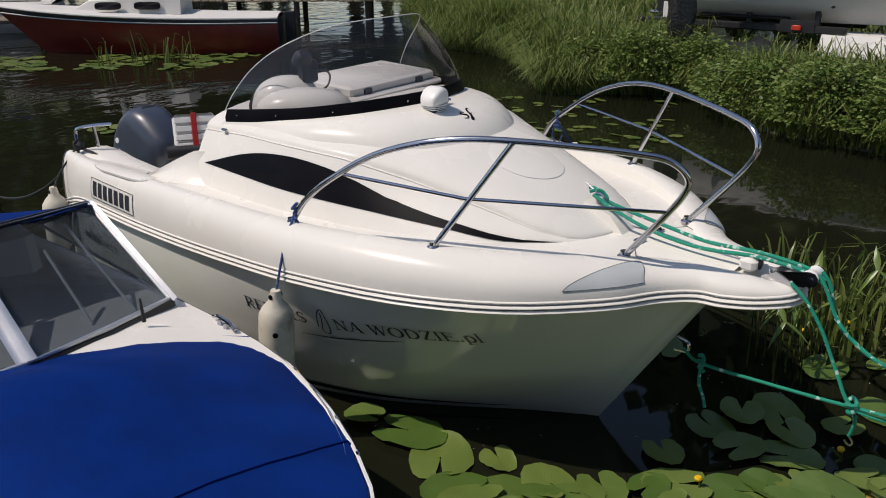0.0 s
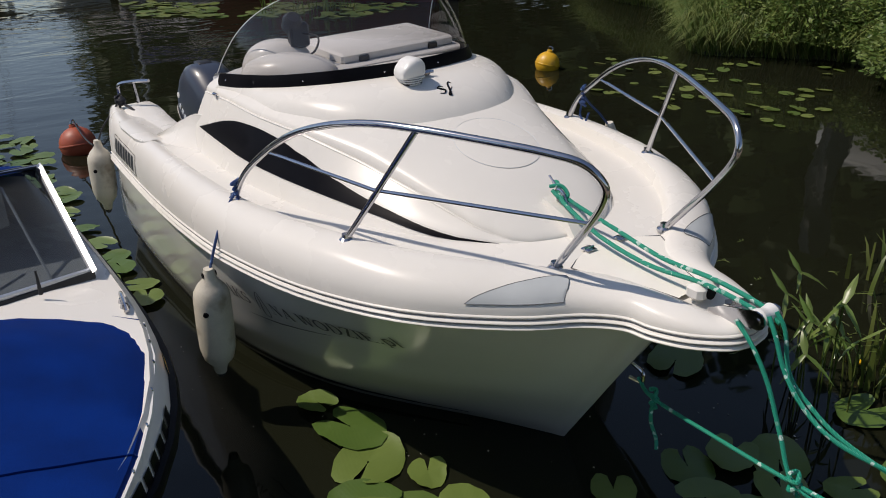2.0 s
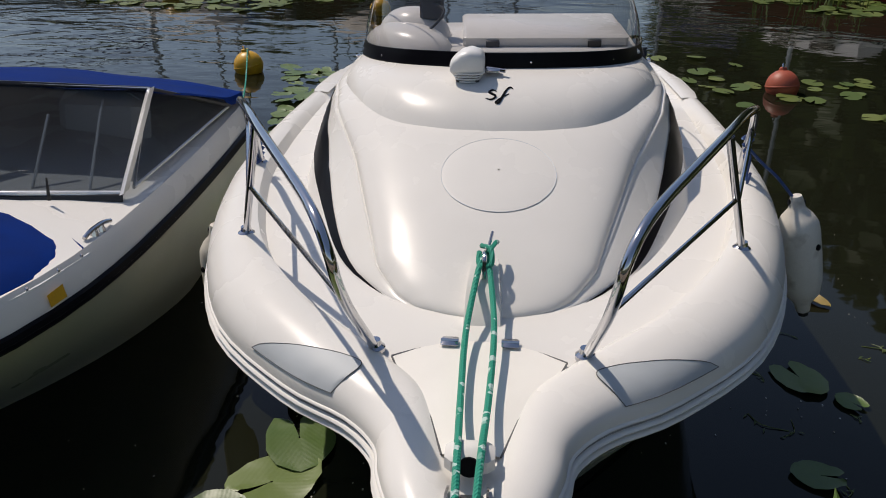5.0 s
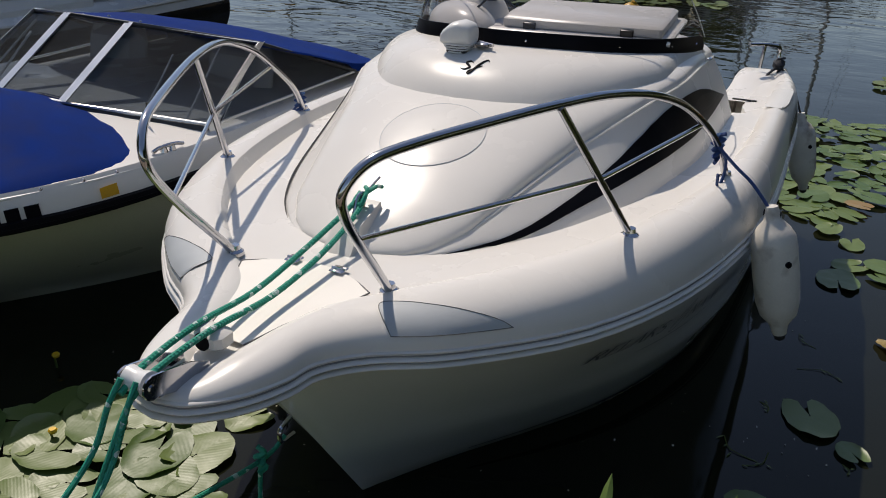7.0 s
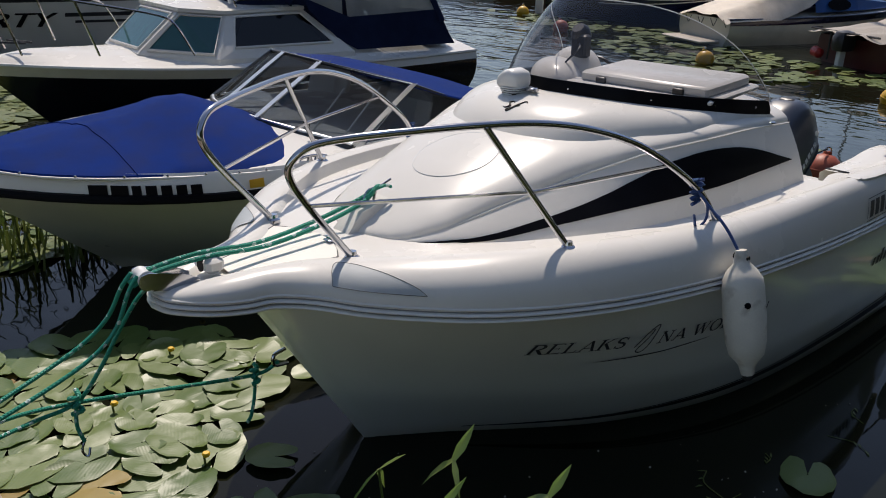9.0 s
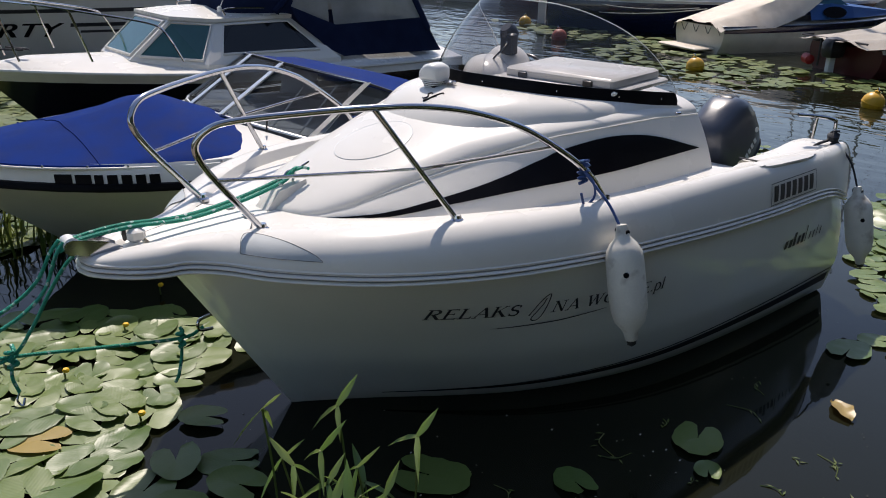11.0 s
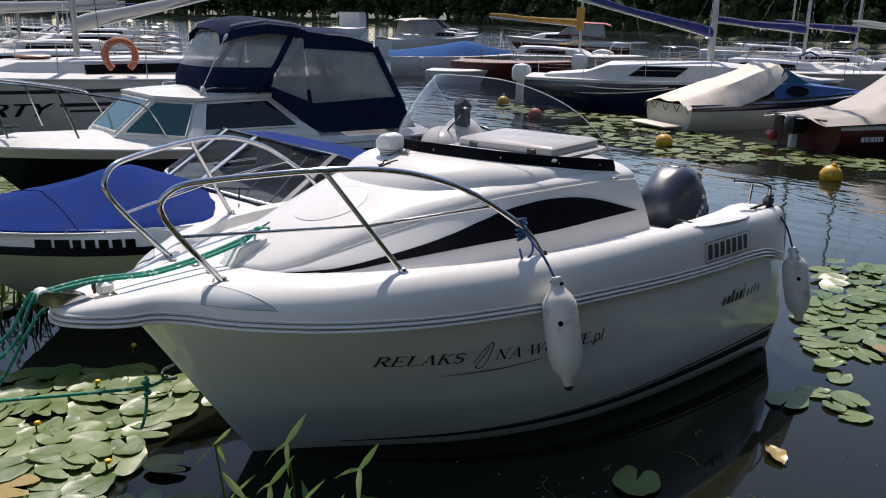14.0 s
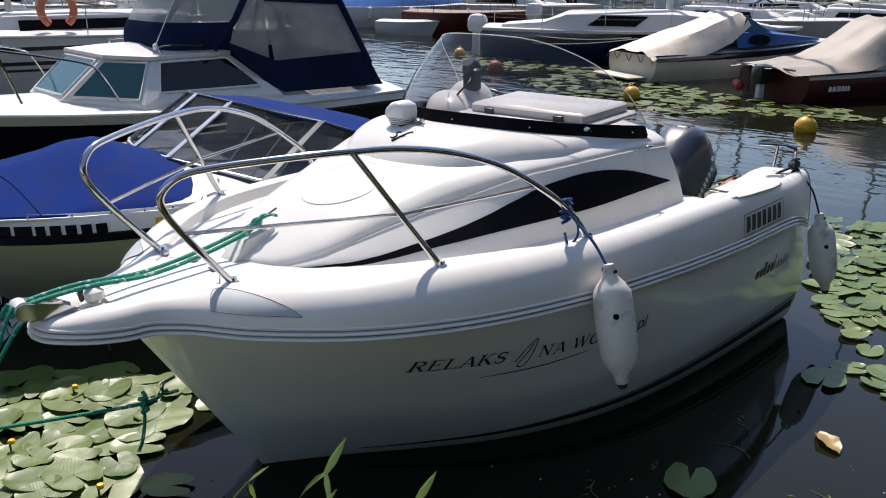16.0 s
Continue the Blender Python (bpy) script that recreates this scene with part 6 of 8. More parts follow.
# rails, aerial and bow lines
for s in (1, -1):
    pts = [F(3.46, s * 0.10, 1.50), F(3.0, s * 0.42, 1.46), F(2.4, s * 0.72, 1.36), F(1.85, s * 0.90, 1.25), F(1.68, s * 0.95, 1.14), F(1.50, s * 0.98, 0.82)]
    rl_ = part("bow_rail", Geo().tube(spline(pts, 5), 0.013, 8), STEEL, cru, "polished bow rail")
    for x, y, z in ((3.25, 0.25, 1.485), (2.6, 0.64, 1.395)):
        part("stanchion", Geo().tube([F(x - 0.18, s * (y + 0.04), 0.84), F(x, s * y, z)], 0.012, 8), STEEL, rl_)
    part("roof_rail", Geo().tube(spline([F(0.80, s * 0.66, 1.27), F(0.78, s * 0.66, 1.345), F(0.20, s * 0.70, 1.335), F(0.10, s * 0.71, 1.26)], 4), 0.012, 8), STEEL, cru)
part("aerial", Geo().lathe([(0.03, 0), (0.03, 0.05), (0.012, 0.07)], F(0.80, 0.52, 1.30), (0, 0, 1), 8).tube([F(0.80, 0.52, 1.34), F(0.56, 0.72, 1.98)], 0.006, 6).lathe([(0.02, 0), (0.022, 0.04), (0.018, 0.08)], F(0.57, 0.71, 1.95), (-0.3, 0.2, 0.6), 8), WHITE_PLASTIC, cru, "white aerial on the cabin roof")
part("mooring_line", Geo().tube(spline([F(2.9, 0.1, 0.94), F(3.1, -0.05, 0.96), F(3.0, 0.2, 0.95), F(3.3, 0.1, 0.95), F(3.7, 0.2, 0.8), F(5.3, 0.8, 0.5)], 5), 0.012, 6), DARK_ROPE, cru)

# large grey sloop behind the cruiser
slo, sl = base_boat("sloop", "pale grey sailing sloop with dark stripes and lettering", pose(-4.6, -12.2, 0), 9.6, 2.7, 1.30, 1.08, 1.2, 0.75, GREYHULL, FARWHITE, None, 0, FARWHITE, crown=0.08, group="sailing boats")
sloop_tree = BVHTree.FromPolygons([Vector(p) for r in whole(sl) for p in r], [(i * 18 + j, i * 18 + j + 1, i * 18 + j + 19, i * 18 + j + 18) for i in range(len(sl) - 1) for j in range(17)])
for s in (1, -1):
    for z0, z1, x0, x1 in ((0.93, 0.99, 0.2, 9.2), (0.70, 0.76, 1.2, 5.75), (0.60, 0.64, 1.2, 5.6)):
        g = [[side_on(sloop_tree, lerp(x0, x1, k / 24), z, s, 0.006) for z in (z0, z1)] for k in range(25)]
        part("hull_stripe", Geo().loft(g), CHARCOAL, slo, "dark hull stripe")
v, f = letters("LIBERTY", 0.32, 0.3)
wide = max(p[0] for p in v)
bold = Geo()
for k in range(3):
    bold.add([side_on(sloop_tree, 7.66 - p[0] * 1.8 / wide - 0.012 * k, 0.55 + p[1], 1, 0.008 + 0.001 * k) for p in v], f)
part("lettering", bold, BLACK, slo, "dark slanting name lettering", smooth=False)
part("coachroof", Geo().loft([[Vector((x, w * f, z0 + (z1 - z0) * k)) for f, k in ((-1, 0), (-0.85, 0.9), (-0.5, 1), (0.5, 1), (0.85, 0.9), (1, 0))] for x, w, z0, z1 in ((2.2, 0.8, 1.12, 1.42), (4, 0.85, 1.15, 1.45), (6.2, 0.6, 1.2, 1.42), (6.7, 0.45, 1.22, 1.24))]), FARWHITE, slo, "low white coachroof")
part("coachroof_window", Geo().loft([[Vector((x, 0.83, 1.2)), Vector((x, 0.78, 1.36))] for x in (2.6, 5.2)]), BLACK, slo)

# ---- sailing gear ----
def rig(th, x, deck_z, height, boom_len, cover, boom_z=0.85, aft=-1, r=0.055, rise=0.28):
    part("mast", Geo().tube([(x, 0, deck_z), (x, 0, height)], [r, r * 0.8], 10), MAST, th, "grey aluminium mast")
    part("boom", Geo().tube([(x, 0, deck_z + boom_z), (x + aft * boom_len, 0, deck_z + boom_z + rise)], 0.04, 8), MAST, th)
    rows = []
    for k in range(15):
        t = k / 14
        c = Vector((x + aft * boom_len * t, 0, deck_z + boom_z + 0.1 + rise * t))
        rr = 0.13 * (1 - 0.55 * t) * (1 + 0.12 * math.sin(17 * t))
        rows.append([c + Vector((0, rr * 0.8 * math.cos(a), rr * math.sin(a) + 0.02 * math.sin(9 * t))) for a in [2 * math.pi * j / 10 for j in range(10)]])
    part("sail_cover", Geo().loft(rows, True, True), cover, th, "furled sail on the boom")
    for s in (1, -1):
        part("shroud", Geo().tube([(x - 0.1, s * 0.95, deck_z), (x, 0, height * 0.92)], 0.006, 4), STEEL, th)


def rails(th, rows, z=0.5, step=2, mat=WIRE, start=0, stop=None):
    for s in (1, -1):
        pts = []
        for r in rows[start:stop]:
            p = r[-1]
            pts.append(Vector((p.x, s * max(p.y - 0.06, 0), p.z + z)))
        part("guard_wire", Geo().tube(pts, 0.004, 5), mat, th)
        part("guard_wire", Geo().tube([p - Vector((0, 0, z * 0.45)) for p in pts], 0.003, 5), mat, th)
        for p in pts[::step]:
            part("stanchion", Geo().tube([p - Vector((0, 0, z)), p], 0.009, 6), mat, th)


def coach(th, x0, x1, w, z0, h, mat=FARWHITE, win=True, nose=0.7):
    rows = []
    for x, k, ww in ((x0, 1.0, 1.0), (lerp(x0, x1, 0.5), 1.0, 1.0), (x1, 0.85, 0.8), (x1 + nose, 0.05, 0.55)):
        rows.append([Vector((x, w * ww * f, z0 + h * k * g)) for f, g in ((-1, 0), (-0.88, 0.85), (-0.6, 1), (0, 1.06), (0.6, 1), (0.88, 0.85), (1, 0))])
    ob = part("coachroof", Geo().loft(rows), mat, th)
    part("coachroof_back", Geo().loft([rows[0], [Vector((p.x, p.y, z0)) for p in rows[0]]]), mat, th)
    if win:
        for s in (1, -1):
            a, b = lerp(x0, x1, 0.12), lerp(x0, x1, 0.9)
            part("cabin_window", Geo().loft([[Vector((x, s * (w * 0.985 + 0.012 - 0.0 * x), z0 + h * 0.25)), Vector((x + (0.12 if x == a else -0.1), s * (w * 0.92 + 0.012), z0 + h * 0.72))] for x in (a, b)]), BLACK, ob)
    return ob


def outboard(th, x, z, colour=WHITE_PLASTIC, s=1.0):
    g = Geo()
    g.loft([[Vector((x - 0.12 * s + a * 0.2 * s * k, b * 0.13 * s * k, z + h * s)) for a, b in ((1, 0.6), (1, -0.6), (0.4, -1), (-0.8, -1), (-1, -0.5), (-1, 0.5), (-0.8, 1), (0.4, 1))] for h, k in ((0, 0.85), (0.08, 1), (0.25, 1), (0.33, 0.75), (0.36, 0.2))], True, True)
    o = part("outboard", g, colour, th, "small outboard on the transom")
    part("leg", Geo().box((x - 0.14 * s, 0, z - 0.35 * s), (0.16 * s, 0.10 * s, 0.75 * s), 0.02), GREYHULL, o)


rig(slo, 5.05, 1.45, 11, 3.0, SAIL_WHITE, 0.45, rise=0.75)
rails(slo, sl, 0.55, 3)
lb = thing("lifebuoy", "orange horseshoe lifebuoy on the sloop's guard rail", "lifebuoy", at=pose(-4.6, -12.2, 0, 0, 0, 0))
part("ring", Geo().tube([Vector((4.65 + 0.26 * math.cos(a), 1.0, 1.52 + 0.26 * math.sin(a))) for a in [math.radians(-55 + 290 * k / 20) for k in range(21)]], 0.06, 8), ORANGE_RING, lb)
outboard(slo, -0.1, 1.1, WHITE_PLASTIC, 1.2)
part("hatch", Geo().box((5.8, 0, 1.47), (0.5, 0.5, 0.06), 0.02), WOOD, slo)
part("wooden_trim", Geo().box((1.9, 0.5, 1.3), (0.8, 0.06, 0.12), 0.02), WOOD, slo)


def sailboat(label, at, L, B, hull, cover, mast_h, freeboard=0.85, stripe=None, coach_mat=FARWHITE, motor=False, boom_len=None, mast_x=0.58, guard=True):
    th, rows = base_boat("sailing_boat", label, at, L, B, freeboard * 1.2, freeboard, L * 0.12, 0.72, hull, FARWHITE, FARWHITE, stripe or 0, FARWHITE, group="sailing boats")
    coach(th, L * 0.30, L * 0.62, B * 0.30, freeboard + 0.05, 0.34, coach_mat)
    rig(th, L * mast_x, freeboard + 0.38, mast_h, boom_len or L * 0.40, cover)
    if guard:
        rails(th, rows, 0.5, 4)
    if motor:
        outboard(th, 0, freeboard * 0.75)
    # cockpit, hatches, winches, stays and odds and ends on deck
    dz = freeboard + 0.06
    # raised charcoal block, its colour stands for shade down in the cockpit
    part("cockpit_shade", Geo().box((L * 0.17, 0, dz + 0.02), (L * 0.22, B * 0.42, 0.06), 0.02), CHARCOAL, th, "charcoal block painted as the shade in the cockpit well")
    for s in (1, -1):
        part("coaming", Geo().box((L * 0.17, s * B * 0.26, dz + 0.08), (L * 0.24, 0.08, 0.16), 0.03), FARWHITE, th)
        part("winch", Geo().lathe([(0.06, 0), (0.045, 0.06), (0.06, 0.14)], (L * 0.24, s * B * 0.26, dz + 0.15), (0, 0, 1), 8), STEEL, th)
        part("stay", Geo().tube([(L * (0.98 if s > 0 else 0.02), 0, dz), (L * mast_x, 0, mast_h * 0.95)], 0.006, 4), STEEL, th)
    part("fore_hatch", Geo().box((L * 0.74, 0, dz + 0.10), (0.5, 0.5, 0.06), 0.02), GREYPAD, th)
    part("pulpit", Geo().tube(spline([(L * 0.82, B * 0.24, dz), (L * 0.84, B * 0.23, dz + 0.55), (L * 0.99, 0, dz + 0.62), (L * 0.84, -B * 0.23, dz + 0.55), (L * 0.82, -B * 0.24, dz)], 4), 0.014, 6), STEEL, th)
    bag = []
    for k in range(9):
        t = k / 8
        r0 = 0.17 * math.sin(math.pi * (0.08 + 0.84 * t)) * (1 + 0.25 * noise.noise(Vector((6 * t, L, B))))
        bag.append([Vector((L * 0.80 - 0.9 * t, 0.25 + 0.06 * math.sin(5 * t) + r0 * 1.3 * math.cos(a), dz + 0.14 + r0 * math.sin(a))) for a in [2 * math.pi * j / 8 for j in range(8)]])
    part("sail_bag", Geo().loft(bag, True, True), SAIL_WHITE, th, "lumpy bagged sail on the foredeck")
    part("pushpit", Geo().tube(spline([(L * 0.10, B * 0.33, dz), (L * 0.09, B * 0.33, dz + 0.55), (0.02, B * 0.26, dz + 0.60), (0.0, 0, dz + 0.60), (0.02, -B * 0.26, dz + 0.60), (L * 0.09, -B * 0.33, dz + 0.55), (L * 0.10, -B * 0.33, dz)], 4), 0.014, 6), STEEL, th)
    for s in (1, -1):
        for k in range(2):
            part("hung_fender", Geo().lathe([(0.02, -0.24), (0.09, -0.18), (0.09, 0.18), (0.02, 0.24)], (L * (0.34 + 0.22 * k), s * (B * 0.5 + 0.04), freeboard * 0.62), (0, 0, 1), 8), FENDER, th, "white hung fender")
    part("tiller", Geo().tube([(0.0, 0, dz + 0.2), (L * 0.13, 0, dz + 0.35)], 0.025, 6), WOOD, th)
    part("bundled_line", Geo().tube(spline([(L * 0.64, 0.2, dz + 0.45), (L * 0.6, 0.1, dz + 0.6), (L * 0.57, -0.15, dz + 0.48), (L * 0.5, 0.1, dz + 0.46)], 4), 0.03, 6), cover, th)
    return th, rows


def heading(x, y, towards):
    return pose(x, y, 0, 0, 0, math.degrees(math.atan2(towards[1], towards[0])))


# navy sloop lying broadside
navy, nl = base_boat("sailing_boat", "navy-hulled sailing boat with white topsides and outboard", heading(-12.1, -12.9, (-0.52, 0.86)), 8.0, 2.4, 1.0, 0.78, 1.0, 0.75, NAVY_HULL, FARWHITE, FARWHITE, 0.12, FARWHITE, group="sailing boats")
rows = []
for x, w, z in ((0.5, 0.7, 0.1), (1.6, 0.85, 0.2), (2.2, 0.95, 0.42), (4.8, 0.95, 0.44), (6.2, 0.7, 0.3), (7.4, 0.35, 0.02)):
    z0 = sheer_at(nl, x).z
    rows.append([Vector((x, w * f, z0 + z * g)) for f, g in ((-1.12, 0), (-1, 0.9), (-0.5, 1.06), (0, 1.1), (0.5, 1.06), (1, 0.9), (1.12, 0))])
part("coachroof", Geo().loft(rows), FARWHITE, navy)
for s in (1, -1):
    part("cabin_window", Geo().add([(2.75, s * 1.075, 0.93), (3.95, s * 1.075, 0.94), (4.25, s * 0.985, 1.19), (3.1, s * 0.985, 1.19)], [(0, 1, 2, 3)]), BLACK, navy, "dark slanted cabin window", smooth=False)
rig(navy, 4.75, 1.2, 11, 3.6, SAIL_BLUE, 0.75, r=0.075, rise=0.9)
rails(navy, nl, 0.5, 4)
outboard(navy, -0.15, 0.62, WHITE_PLASTIC, 1.3)

# blue and white day boat under a cream tarpaulin
day, dl = base_boat("day_boat", "blue and cream motorboat under a stained cream tarpaulin", heading(-10.75, -7.4, (-0.95, 0.31)), 6.2, 1.62, 0.74, 0.56, 0.8, 0.96, CREAMY, FARWHITE, NAVY_HULL, 0.34, NAVY_HULL, stern=CREAMY)
part("swim_platform", Geo().box((-0.32, 0, 0.10), (0.5, 1.3, 0.06), 0.02), CREAM_TARP, day)
part("cabin_side", Geo().loft([[Vector((x, w * f, 0.62 + 0.12 * x / 5 + h * g)) for f, g in ((-1, 0), (-0.86, 0.8), (-0.5, 1), (0.5, 1), (0.86, 0.8), (1, 0))] for x, w, h in ((2.3, 0.80, 0.36), (2.9, 0.79, 0.42), (3.6, 0.73, 0.30), (5.4, 0.36, 0.06))]), BLUE_HULL, day, "blue cabin top", smooth=False)
for s in (1, -1):
    part("windscreen", Geo().loft([[Vector((2.45, s * 0.72, 1.02)), Vector((2.62, s * 0.62, 1.36))], [Vector((3.45, s * 0.64, 0.98)), Vector((2.80, s * 0.58, 1.30))]]), TEAL_HULL, day, "teal windscreen side", smooth=False)
for s in (1, -1):
    part("cabin_window", Geo().loft([[Vector((2.0 + 0.34 * math.cos(a) * k + 0.95, s * (0.785 - 0.05 * math.sin(a) * k), 0.84 + 0.12 * math.sin(a) * k)) for a in [2 * math.pi * j / 16 for j in range(16)]] for k in (1.0, 0.02)], True), BLACK, day, "smoked oval window")


def stretched(sections, flat, sag=0.012):
    """A tarpaulin pulled tight: flat on top, straight down to both gunwales, with slack folds."""
    rows = []
    for (x0, c0, e0, w0), (x1, c1, e1, w1) in zip(sections, sections[1:]):
        for k in range(5):
            t = k / 5
            x, zc, ze, w = lerp(x0, x1, t), lerp(c0, c1, t), lerp(e0, e1, t), lerp(w0, w1, t)
            row = []
            for j in range(-9, 10):
                f = j / 9
                up = min(1.0, (1 - abs(f)) / (1 - flat))
                fold = sag * (math.sin(8 * f + 3.3 * x) + 1.6 * noise.noise(Vector((5 * f, 2.2 * x, 4)))) * (0.3 + up)
                row.append(Vector((x, w * f, ze + (zc - ze) * (up ** 0.85 + 0.10 * (1 - f * f) - 0.10) + fold)))
            rows.append(row)
    return rows


rows = stretched(((-0.10, 0.62, 0.48, 0.83), (0.0, 0.68, 0.53, 0.84), (1.3, 1.02, 0.58, 0.85), (2.1, 1.26, 0.84, 0.80), (2.55, 1.43, 1.10, 0.74), (2.72, 1.43, 1.20, 0.72)), 0.55)
solid("tarpaulin", Geo().loft(rows), CREAM_TARP, "stained cream tarpaulin stretched over the day boat", "tarpaulin", at=day.matrix_world.copy())

for k in range(8):
    y = -0.72 + 0.2 * k
    part("lashing", Geo().tube([(-0.115, y, 0.55), (-0.10, y + (0.09 if k % 2 else -0.09), 0.40)], 0.008, 5), DARK_ROPE, day)

# maroon boat under a taupe tarpaulin
mar, ml = base_boat("motorboat", "maroon motorboat under a taupe tarpaulin", heading(-10.35, -4.0, (-0.95, 0.36)), 5.4, 1.8, 0.66, 0.50, 0.7, 0.95, MAROON, FARWHITE, FARWHITE, 0.16, FARWHITE, stern=MAROON)
bars("registration_bar", mar, WHITE_MARK, (0.40, -0.975, 0.24), (1, 0.0, 0), (0, 0, 1), [0.08, 0.08, 0.04, 0.06, 0.06, 0.06, 0.06], 0.09)
part("deck_frame", Geo().tube([(-0.3, -0.8, 0.62), (-0.3, 0.8, 0.62), (0.0, 0.85, 0.62)], 0.02, 6).tube([(-0.3, 0.3, 0.62), (-0.3, 0.3, 0.1)], 0.02, 6), MOTOR_BLACK, mar)
part("red_tank", Geo().lathe([(0.02, -0.14), (0.09, -0.1), (0.1, 0.08), (0.03, 0.14)], (-0.32, 0.55, 0.2), (0.3, 1, 0.1), 12), RED_PLASTIC, mar)
outboard(mar, -0.15, 0.3, MOTOR_BLACK, 1.0)
part("cabin", Geo().loft([[Vector((x, w * f, z0 + h * g)) for f, g in ((-1, 0), (-0.88, 0.9), (-0.6, 1), (0.6, 1), (0.88, 0.9), (1, 0))] for x, w, z0, h in ((1.7, 0.84, 0.56, 0.20), (2.4, 0.84, 0.58, 0.62), (3.2, 0.80, 0.60, 0.66), (4.0, 0.66, 0.62, 0.42), (4.9, 0.40, 0.66, 0.10))]), FARWHITE, mar, "white cabin", smooth=False)
for s in (1, -1):
    pane("cabin_window", [(2.55, s * 0.845, 0.74), (3.6, s * 0.765, 0.76), (3.45, s * 0.735, 1.02), (2.75, s * 0.775, 1.08)], SMOKE, mar, "smoked cabin window", MOTOR_BLACK, 0.014)
rows = stretched(((-0.38, 0.60, 0.54, 0.88), (0.0, 0.64, 0.56, 0.93), (1.1, 0.74, 0.58, 0.94), (1.5, 0.92, 0.62, 0.93), (2.4, 1.42, 0.86, 0.88), (2.75, 1.50, 1.14, 0.80), (2.85, 1.42, 1.16, 0.79)), 0.6, 0.016)
solid("tarpaulin", Geo().loft(rows), TAUPE_TARP, "taupe tarpaulin over the maroon motorboat", "tarpaulin", at=mar.matrix_world.copy())

# boats further out
blue, bl = base_boat("motorboat", "white motorboat under a bright blue tarpaulin", heading(-15.8, -24.2, (-0.78, 0.62)), 5.3, 2.0, 0.9, 0.75, 0.7, 0.95, FARWHITE, FARWHITE, None, 0, FARWHITE)
rows = []
for x, zc, w in ((-0.1, 0.95, 0.9), (0.8, 1.05, 0.95), (2.0, 1.2, 0.95), (3.0, 1.42, 0.9), (3.8, 1.2, 0.75), (4.9, 0.98, 0.25)):
    rows.append([Vector((x, w * f, 0.76 + (zc - 0.76) * (1 - abs(f) ** 1.6) + 0.02 * math.sin(6 * f + 4 * x))) for f in [j / 6 for j in range(-6, 7)]])
BLUE_TARP = material("sky_blue_tarpaulin", (0.02, 0.09, 0.27), 0.8, spread=0.15, scale=4, bump=0.3, spec=0.05)
solid("tarpaulin", Geo().loft(rows), BLUE_TARP, "bright blue tarpaulin over a motorboat", "tarpaulin", at=blue.matrix_world.copy())
for k in range(2):
    solid("fender", Geo().lathe([(0.03, -0.25), (0.1, -0.18), (0.1, 0.18), (0.03, 0.25)], blue.matrix_world @ Vector((1.2 + 1.6 * k, -1.05, 0.55)), (0, 0, 1), 10), FENDER, "white fender hung on the blue-covered motorboat", "fender", "fenders")
ding, _ = base_boat("dinghy", "small grey dinghy alongside", heading(-14.9, -20.5, (-0.3, 1)), 2.3, 1.1, 0.5, 0.42, 0.3, 0.95, GREYHULL, GREYHULL)
woodb, wl = base_boat("wooden_boat", "dark varnished wooden boat with an outboard", heading(-16.3, -20.2, (-0.1, 1)), 5.0, 1.9, 0.95, 0.75, 0.8, 0.9, MAROON, WOOD, None, 0, WOOD)
rails(woodb, wl, 0.4, 3, WOOD)
outboard(woodb, 5.2, 0.75, GREYHULL, 1.3)
gold, gl_ = sailboat("sailing boat with an ochre sail cover", heading(-19.9, -23.4, (-0.3, 1)), 7.5, 2.4, FARWHITE, SAIL_GOLD, 11, boom_len=4.2, mast_x=0.62)
part("flag_cover", Geo().tube([(4.6, 0, 1.9), (4.6, 0, 2.8)], 0.16, 8), SAIL_GOLD, gold)


def cruiser(label, at, L, B, hull, canvas, hood=True):
    th, rows = base_boat("motor_cruiser", label, at, L, B, 1.25, 1.0, 1.2, 0.92, hull, FARWHITE, FARWHITE, 0.35, FARWHITE)
    coach(th, L * 0.42, L * 0.70, B * 0.36, 1.1, 0.45, FARWHITE, True, 1.2)
    q = [Vector((L * 0.56, s * B * 0.36, 1.5)) for s in (-1, 1)] + [Vector((L * 0.44, s * B * 0.32, 2.15)) for s in (1, -1)]
    pane("windscreen", q, TINT, th, "dark windscreen", FARWHITE, 0.03)
    for s in (1, -1):
        pane("side_screen", [Vector((L * 0.56, s * B * 0.36, 1.5)), Vector((L * 0.2, s * B * 0.42, 1.3)), Vector((L * 0.22, s * B * 0.36, 2.1)), Vector((L * 0.44, s * B * 0.32, 2.15))], VINYL if hood else TINT, th, "", FARWHITE if not hood else canvas, 0.03)
    if hood:
        part("hood", Geo().loft([[Vector((x, B * 0.36 * f, z - 0.08 * f * f)) for f in (-1, -0.5, 0, 0.5, 1)] for x, z in ((L * 0.46, 2.15), (L * 0.4, 2.25), (L * 0.2, 2.2), (L * 0.16, 2.1))]), canvas, th, "canvas hood")
    rails(th, rows, 0.45, 3, start=9)
    return th


cruiser("maroon and white motor cruiser with a red hood", heading(-38.5, -29.5, (0.6, -0.8)), 7.8, 2.7, MAROON, RED_CANVAS)
cruiser("white motor cruiser with raked screen", heading(-34.0, -47.0, (-0.95, 0.3)), 6.4, 2.6, FARWHITE, NAVY_CANVAS, False)
cruiser("cream motor cruiser with a taupe hood", heading(-25, -37, (-1, 0.2)), 6.5, 2.4, CREAMY, TAUPE_TARP)
pil, pl = base_boat("pilot_boat", "white pilot-house boat with rails", heading(-38, -62, (-0.8, -0.6)), 9, 3.0, 1.4, 1.1, 1.0, 0.9, FARWHITE, FARWHITE)
